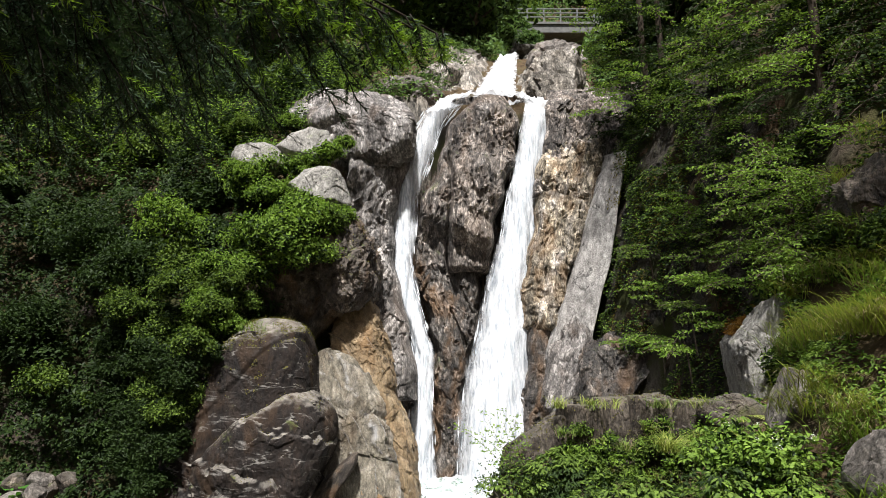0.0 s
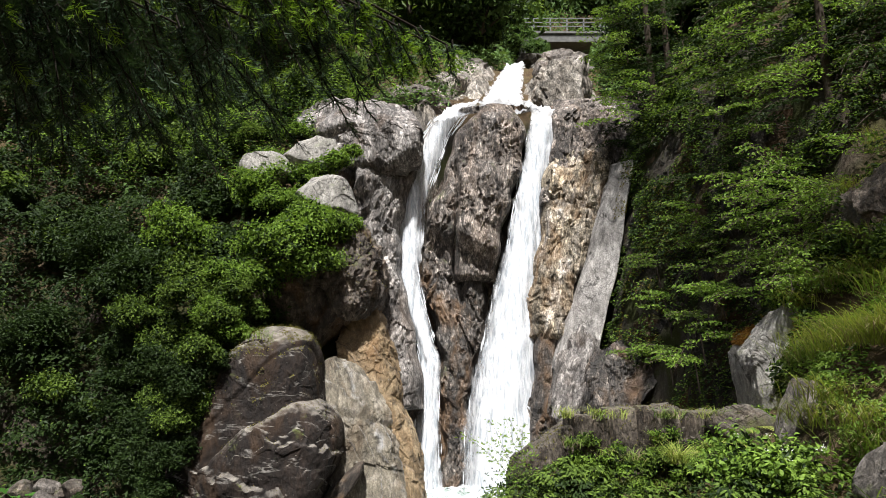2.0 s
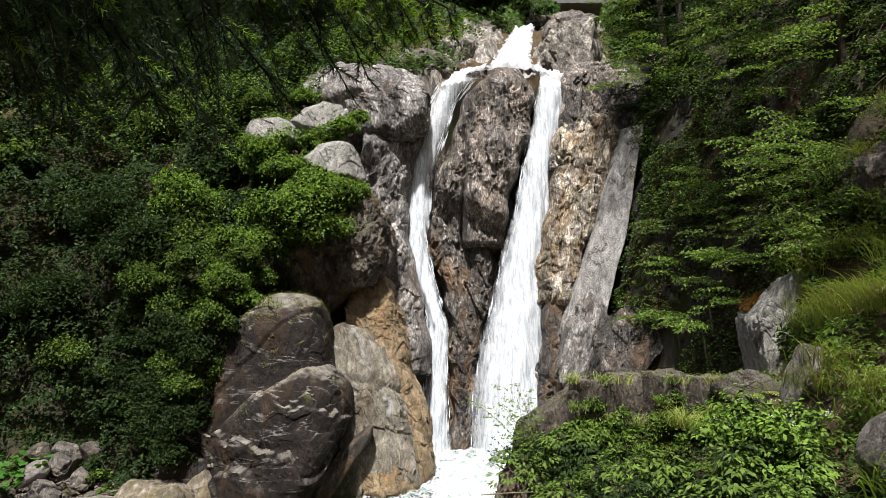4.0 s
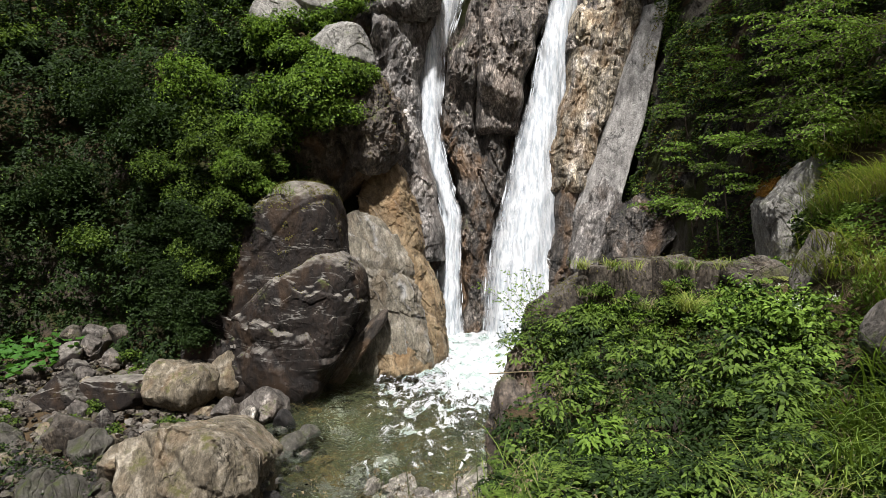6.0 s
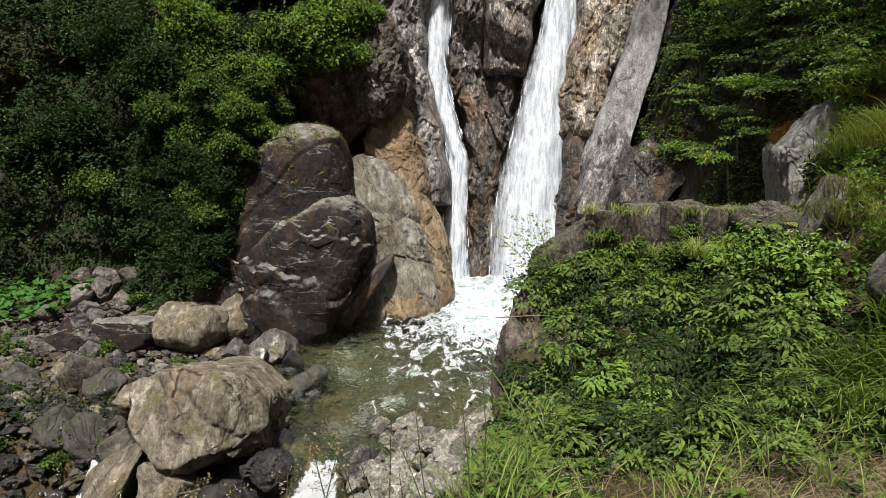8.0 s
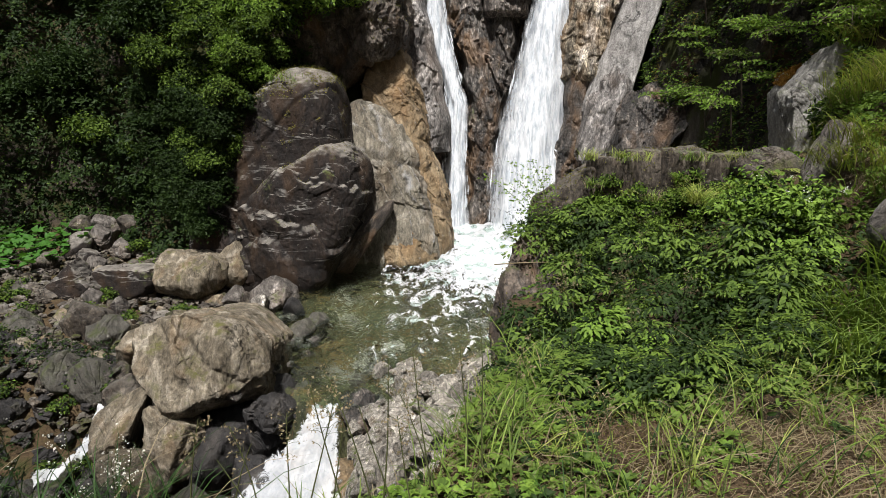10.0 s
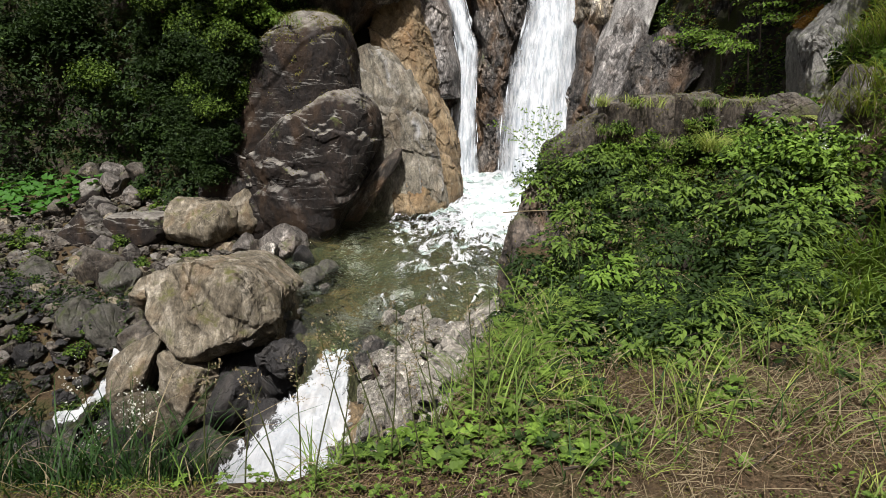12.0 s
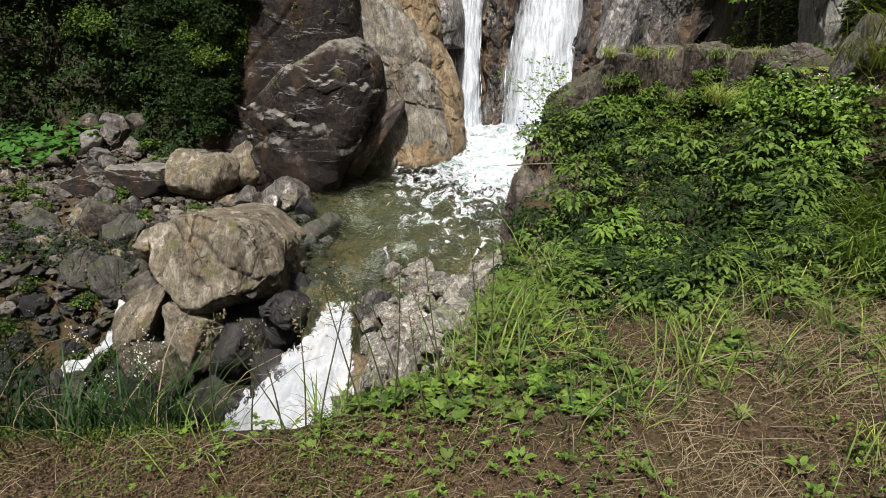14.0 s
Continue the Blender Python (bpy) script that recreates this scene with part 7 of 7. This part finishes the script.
for k in range(40):
    x = rg.uniform(0.1, 2.6)
    y = rg.uniform(2.55, 3.25) if k % 4 else rg.uniform(2.2, 2.6)
    tuft("loose green grass at the foot of the bank", (x, y, zg(x, y)), 24, rg.uniform(0.24, 0.46), 0.0036, "grass_light" if k % 3 == 0 else "grass", 1560 + k, 0.07, "bank grass", 0.5, 0.85, dry=6)
STALKS = [(0.03, 2.26, 0.56, -0.04), (-0.2, 1.9, 0.5, -0.22), (-0.14, 1.92, 0.46, -0.12), (-0.3, 2.05, 0.55, -0.3), (-0.42, 1.95, 0.42, 0.1), (-0.65, 1.9, 0.45, -0.2), (-0.55, 1.85, 0.5, 0.05),
          (-0.75, 1.85, 0.4, 0.25), (-0.1, 2.1, 0.6, -0.1), (0.78, 2.0, 0.42, 0.02), (0.9, 2.02, 0.36, 0.06), (0.42, 2.14, 0.4, -0.12), (0.6, 2.3, 0.4, -0.2), (1.2, 2.4, 0.38, -0.1),
          (-0.35, 1.85, 0.62, -0.18), (-0.05, 2.0, 0.5, -0.3), (0.1, 2.2, 0.66, -0.05), (-0.48, 1.8, 0.6, 0.2), (-0.25, 1.95, 0.64, 0.06), (-0.6, 1.8, 0.36, -0.4), (0.2, 2.4, 0.5, 0.1), (-0.85, 1.8, 0.5, 0.1), (0.05, 2.1, 0.42, 0.3)]
for k, (x, y, h, l) in enumerate(STALKS):
    stalk("tall thin grass stalk with a loose seed head", (x, y, zg(x, y)), h, 1420 + k, (l, 0.05), "bare" if k % 3 == 1 else "seed")
for k, (x, y, h, l) in enumerate([(-1.42, 2.05, 0.62, 0.02), (-1.62, 2.05, 0.66, -0.04), (-1.3, 2.1, 0.6, 0.08), (-1.5, 2.15, 0.5, 0.1), (-1.8, 2.1, 0.62, 0.0), (-1.2, 2.0, 0.45, 0.12), (-1.9, 2.2, 0.7, 0.05), (-1.7, 2.2, 0.68, 0.06), (-2.0, 2.3, 0.72, 0.0), (-1.55, 2.25, 0.66, -0.06), (-1.35, 2.2, 0.66, -0.02), (-2.1, 2.15, 0.7, 0.05)]):
    stalk("tall stalk with small white flowers", (x, y, zg(x, y)), h, 1450 + k, (l, 0.02), "white", "flowering stalks")

# small plants, straw and litter on the trodden ground
def rosettes(n, xr, yr, leaf, rng, thresh):
    P, N, S = [], [], []
    while len(P) < n * 7:
        x, y = rng.uniform(*xr), rng.uniform(*yr)
        if y > edge_y(x) + 0.1 or noise.noise(Vector((x * 1.7, y * 1.7, 4))) < thresh:
            continue
        z = zg(x, y) + 0.02
        h = rng.uniform(0.01, 0.06)
        for j in range(7):
            a = rng.uniform(0, 6.28)
            d = np.array([math.cos(a), math.sin(a), 0])
            P.append(np.array([x, y, z + h]) + d * leaf * rng.uniform(0.3, 0.6))
            N.append(np.array([0, 0, 1.0]) - d * 0.45 + rng.normal(size=3) * 0.15)
            S.append(d + np.array([0, 0, 0.35]))
    return np.array(P), np.array(N), np.array(S)


for mat, n, leaf, xr, yr, th in (("leaf_light", 80, 0.045, (-0.3, 1.3), (1.95, 2.9), 0.1), ("leaf_mid", 120, 0.055, (-0.4, 1.6), (1.9, 3.0), 0.05), ("leaf_mid", 520, 0.022, (-0.8, 2.2), (1.5, 2.95), -0.05), ("leaf_dark", 110, 0.045, (-0.4, 1.6), (2.0, 3.0), 0.0), ("leaf_light", 300, 0.018, (-1.0, 2.4), (1.3, 2.8), 0.0)):
    P, N, S = rosettes(n, xr, yr, leaf, rn, th)
    tagged(new("ground_plants", mesh_of("ground_plants", *oval_leaves(P, N, leaf, rn, 0.5, 0.25, S), M[mat], False)), "small broad-leaved plants on the bank", "plants", kind="stuff")
for k in range(44):
    x, y = rn.uniform(-0.5, 1.9), rn.uniform(1.5, 2.9)
    h = thing("seedling", "small bright green seedling on bare ground", "plant", (x, y, zg(x, y) + 0.02), "seedlings")
    for j in range(6):
        a = j * 1.05 + rn.normal() * 0.2
        d = np.array([[math.cos(a), math.sin(a), 0.5]])
        part("leaf", mesh_of("leaf", *oval_leaves(d * 0.03 + np.array([0, 0, 0.015]), np.array([[0, 0, 1.0]]) - d * 0.5, 0.03 + 0.02 * ((k * 7) % 5) / 4, rn, 0.5, 0.25, d), M["leaf_light" if k % 3 else "leaf_mid"]), h)


def straw(n, xr, yr, L, w, rng, mat, label, keep):
    out = []
    while len(out) < n:
        x, y = rng.uniform(*xr), rng.uniform(*yr)
        if y > edge_y(x) or not keep(x, y):
            continue
        a = rng.uniform(0, 6.28) if rng.random() < 0.5 else rng.normal() * 0.5 + 0.6
        l = L * rng.uniform(0.3, 1.2)
        d = np.array([math.cos(a), math.sin(a), 0])
        z = 0.03 + rng.random() * 0.035
        m = np.array([x, y, zg(x, y) + z])
        path = np.array([m - d * l / 2 + np.array([0, 0, rng.normal() * 0.008]), m + np.array([rng.normal() * 0.02 * l, rng.normal() * 0.05 * l, 0.008]), m + d * l / 2 + np.array([0, 0, rng.normal() * 0.012])])
        out.append(strip(path, np.full(3, w) * rng.uniform(0.5, 1.3), np.array([-d[1], d[0], 0.25])))
    return tagged(new("straw", mesh_of("straw", *join(out), M[mat], False)), label, "straw", kind="stuff")


straw(2600, (0.7, 2.8), (1.2, 2.95), 0.2, 0.001, rn, "dry", "dry straw lying on the trodden ground", lambda x, y: noise.noise(Vector((x * 1.4, y * 1.4, 9))) > -0.2)
straw(260, (0.4, 2.8), (1.2, 2.95), 0.26, 0.0013, rn, "dry", "long bleached stalks on the trodden ground", lambda x, y: noise.noise(Vector((x * 1.1, y * 1.1, 3))) > -0.1)
straw(2800, (-2.4, 2.6), (1.0, 3.0), 0.12, 0.0008, rn, "dry", "short dry stalks in the litter", lambda x, y: True)
straw(14000, (-2.4, 2.8), (1.0, 3.3), 0.05, 0.0008, rn, "litter", "brown needle and leaf litter", lambda x, y: True)
x = rn.uniform(-2.4, 2.8, 70000)
y = 1.0 + (edge_y(x) - 1.0).clip(0, 2.3) * rn.random(70000)
p = np.stack([x, y, ground_z(x, y) + rn.uniform(0.005, 0.05, 70000)], 1)
cover("leaf_litter", "brown leaf litter and crumbs on the bank", "leaf litter", p, np.array([0, 0, 1.0]) + rn.normal(size=p.shape) * 0.6, 0.012, "litter", rn)
x = rn.uniform(-2.4, 2.6, 40000)
y = 1.0 + (edge_y(x) - 0.9).clip(0, 2.2) * rn.random(40000)
keep = np.array([noise.noise(Vector((a * 2.2, b * 2.2, 1))) > -0.12 for a, b in zip(x, y)])
p = np.stack([x, y, ground_z(x, y) + rn.uniform(0.01, 0.045, 40000)], 1)[keep]
cover("moss_cover", "patchy green moss between the litter", "moss", p, np.array([0, 0, 1.0]) + rn.normal(size=p.shape) * 0.7, 0.011, "mossgreen", rn)
x = rn.uniform(-2.0, 2.6, 30000)
y = 1.0 + (edge_y(x) - 0.9).clip(0, 2.1) * rn.random(30000)
keep = np.array([noise.noise(Vector((a * 3.1, b * 3.1, 7))) > 0.12 for a, b in zip(x, y)])
p = np.stack([x, y, ground_z(x, y) + rn.uniform(0.01, 0.05, 30000)], 1)[keep]
cover("moss_cover", "tufts of yellow green moss in the litter", "moss", p, np.array([0, 0, 1.0]) + rn.normal(size=p.shape) * 0.7, 0.015, "leaf_mid", rn)

# the same ground goes on round and behind the camera
x, y = rn.uniform(-5, 4.5, 60000), rn.uniform(-4, 1.3, 60000)
p = np.stack([x, y, ground_z(x, y) + rn.uniform(0.005, 0.04, 60000)], 1)
cover("leaf_litter", "brown leaf litter behind the viewpoint", "leaf litter", p, np.array([0, 0, 1.0]) + rn.normal(size=p.shape) * 0.6, 0.02, "litter", rn)
x, y = rn.uniform(-5, 4.5, 50000), rn.uniform(-4, 1.4, 50000)
keep = np.array([noise.noise(Vector((a * 1.6, b * 1.6, 1))) > 0.0 for a, b in zip(x, y)])
p = np.stack([x, y, ground_z(x, y) + rn.uniform(0.01, 0.05, 50000)], 1)[keep]
cover("moss_cover", "patchy moss and low herbs behind the viewpoint", "moss", p, np.array([0, 0, 1.0]) + rn.normal(size=p.shape) * 0.6, 0.02, "leaf_mid", rn)
x, y = rn.uniform(2.4, 4.6, 16000), rn.uniform(1.0, 4.2, 16000)
ragged = (y - 2.6) / 1.6 + 0.35 * np.sin(3.1 * x) + 0.2 * np.sin(8.3 * x + 2.0 * y) + 0.5 * rn.random(16000) > -0.35
x, y = x[ragged], y[ragged]
p = np.stack([x, y, ground_z(x, y) + 0.02 + 0.2 * rn.random(len(x)) ** 2], 1)
cover("bank_growth", "low green growth at the foot of the slope", "undergrowth", p, np.array([0, 0, 0.9]) + rn.normal(size=p.shape) * 0.45, 0.05, "leaf_mid", rn)
for k in range(60):
    x, y = rn.uniform(-4.5, 4.2), rn.uniform(-3.5, 0.9)
    if math.hypot(x, y) > 0.7:
        tuft("low grass tuft on the open ground", (x, y, zg(x, y)), 14, rn.uniform(0.12, 0.3), 0.0035, "grass", 1600 + k, 0.05, "ground grass", 0.5, 0.8, dry=4)


def burrow():
    n = 40
    r = np.linspace(0, 1, 14)
    P = []
    for q in r:
        for k in range(n):
            a = 2 * math.pi * k / n
            rad = 0.20 * q * (1 + 0.15 * noise.noise(Vector((math.cos(a) * 2, math.sin(a) * 2, q))))
            h = -0.12 + 0.17 * sst(0.18, 0.42, q) - 0.09 * sst(0.45, 1.0, q) + 0.07 * noise.fractal(Vector((math.cos(a) * rad * 22, math.sin(a) * rad * 22, 2)), 0.6, 2.1, 4)
            P.append((rad * math.cos(a), rad * math.sin(a) * 0.75, h))
    i = np.arange(len(r) * n).reshape(len(r), n)
    j = np.roll(i, -1, 1)
    f = np.stack([i[:-1], j[:-1], j[1:], i[1:]], -1).reshape(-1, 4)
    ob = new("burrow_mound", mesh_of("burrow_mound", P, f, M["soil"]))
    ob.matrix_world = pose(1.38, 2.68, zg(1.38, 2.68) + 0.07, 24, 0, 10) @ Matrix.Diagonal((0.62, 0.62, 0.6, 1))
    return tagged(ob, "small dark earth mound with a burrow hole", "mound")


burrow()
for k, (a, b, r) in enumerate((((0.75, 2.35, 0.05), (1.15, 2.62, 0.07), 0.006), ((0.85, 2.3, 0.05), (1.3, 2.42, 0.06), 0.004), ((0.35, 1.95, 0.04), (0.62, 2.02, 0.05), 0.005), ((-0.1, 1.75, 0.04), (0.15, 1.85, 0.05), 0.003), ((1.0, 2.0, 0.04), (1.3, 2.25, 0.05), 0.004))):
    st = thing("twig", "dry fallen twig on the ground", "twig", a, "fallen twigs")
    part("twig_wood", mesh_of("twig_wood", *tube(arc((0, 0, 0), np.array(b) - np.array(a), 0.004, 6), np.linspace(r, r * 0.5, 6), 6), M["bark"]), st)


# ---- conifer overhead ----
def needles(path, rng, length, every, spread=0.9):
    p = np.asarray(path)
    seg = np.linalg.norm(np.diff(p, axis=0), axis=1)
    s = np.concatenate([[0], np.cumsum(seg)])
    t = np.arange(0, s[-1], every)
    q = np.stack([np.interp(t, s, p[:, k]) for k in range(3)], 1)
    d = np.stack([np.interp(t, s, np.gradient(p[:, k], s + np.arange(len(s)) * 1e-9)) for k in range(3)], 1)
    d /= np.linalg.norm(d, axis=1)[:, None] + 1e-9
    q, d = np.repeat(q, 3, 0), np.repeat(d, 3, 0)
    r = rng.normal(size=q.shape)
    r -= (r * d).sum(1)[:, None] * d
    r /= np.linalg.norm(r, axis=1)[:, None] + 1e-9
    w = d * 0.75 + r * spread
    w /= np.linalg.norm(w, axis=1)[:, None]
    L = length * rng.uniform(0.7, 1.15, len(q))[:, None]
    sd = np.cross(w, r)
    sd /= np.linalg.norm(sd, axis=1)[:, None] + 1e-9
    v = np.stack([q - sd * 0.0026, q + sd * 0.0026, q + w * L], 1).reshape(-1, 3)
    return v, np.arange(len(v)).reshape(-1, 3)


def conifer():
    rng = np.random.default_rng(91)
    ob = thing("conifer", "tall dark conifer with drooping branches over the bank", "tree", (-4.2, -1.4, 0.0))
    o = np.array([-4.2, -1.4, 0.0])
    part("trunk", mesh_of("trunk", *tube(np.array([(0, 0, -0.3), (0.02, 0, 3), (0, 0.05, 7), (0, 0, 14)]), [0.24, 0.2, 0.15, 0.03], 12), M["bark"]), ob)
    #           tip x, y, z of each bough, and how deep its twigs hang
    boughs = [(-0.02, 2.6, 2.72, 0.22), (-0.12, 2.45, 2.68, 0.26), (-0.22, 2.55, 2.72, 0.34), (-0.38, 2.4, 2.7, 0.5), (-0.5, 2.3, 2.72, 0.62), (-0.8, 2.5, 2.78, 0.85), (-1.2, 2.2, 2.66, 0.8), (-1.5, 2.5, 2.74, 0.9), (-0.4, 2.8, 2.95, 0.55), (-1.0, 2.9, 2.9, 0.95), (-1.8, 2.2, 2.62, 0.8), (-0.7, 2.1, 2.6, 0.5), (-1.4, 2.8, 2.8, 0.95), (-1.05, 2.35, 2.7, 0.75)]
    for x, y, z, hang in boughs:
        tip = np.array([x, y, z]) - o
        root = np.array([0, 0, z + 0.25])
        main = arc(root, tip, 0.10, 36)
        bough = part("bough", mesh_of("bough", *tube(main, np.linspace(0.022, 0.004, 36), 6), M["twig"]), ob, "long dark drooping bough")
        tw, nd, yg = [], [], []
        for i in range(17, 36):
            for rep_ in range(2 if x < -0.9 or x > -0.3 else 1):
                b = main[i] + rng.normal(size=3) * 0.02
                L = hang * rng.uniform(0.55, 1.15) * (0.6 + 0.4 * (36 - i) / 18)
                e = b + np.array([rng.normal() * 0.22 + 0.3, rng.normal() * 0.14, -0.95]) * L
                path = arc(b, e, 0.05 * L, 7)
                tw.append(tube(path, np.linspace(0.0048, 0.0022, 7), 4))
                nd.append(needles(path[1:], rng, 0.036, 0.008, 1.1))
                for j in range(1, 7):
                    for s in ((1, -1) if j % 2 else (1,)):
                        l = 0.16 * (1 - 0.09 * j) * rng.uniform(0.6, 1.2) * min(1.0, L / 0.35)
                        f = path[j] + np.array([s * 0.62 + rng.normal() * 0.2, rng.normal() * 0.35, -0.75]) * l
                        sp = arc(path[j], f, 0.02 * l, 4)
                        tw.append(tube(sp, np.linspace(0.0022, 0.0012, 4), 3))
                        (yg if (j > (1 if x > -0.3 else 3) and rng.random() < (0.85 if x > -0.3 else 0.07)) else nd).append(needles(sp, rng, 0.034, 0.008, 1.1))
        tagged(part("twig", mesh_of("twig", *join(tw), M["twig"]), bough), kind="stuff")
        part("needle_spray", mesh_of("needle_spray", *join(nd), M["needles"], False), bough, "dark green needles")["kind"] = "stuff"
        if yg:
            part("young_needle_spray", mesh_of("young_needle_spray", *join(yg), M["young"], False), bough, "yellow green young needles")["kind"] = "stuff"
    # the crown above, out of the camera's sight
    for k in range(26):
        h = rng.uniform(3.6, 12)
        a, L = rng.uniform(0, 6.28), 3.6 * (1 - h / 15)
        path = arc((0, 0, h), (L * math.cos(a), L * math.sin(a), h - 0.3 * L), 0.05, 8)
        q = np.repeat(path[2:], 60, 0) + rng.normal(size=(360, 3)) * np.array([0.25, 0.25, 0.2])
        part("bough", mesh_of("bough", *leaves(q, rng.normal(size=q.shape), 0.22, rng, 0.12), M["needles"], False), ob)
    return ob


conifer()
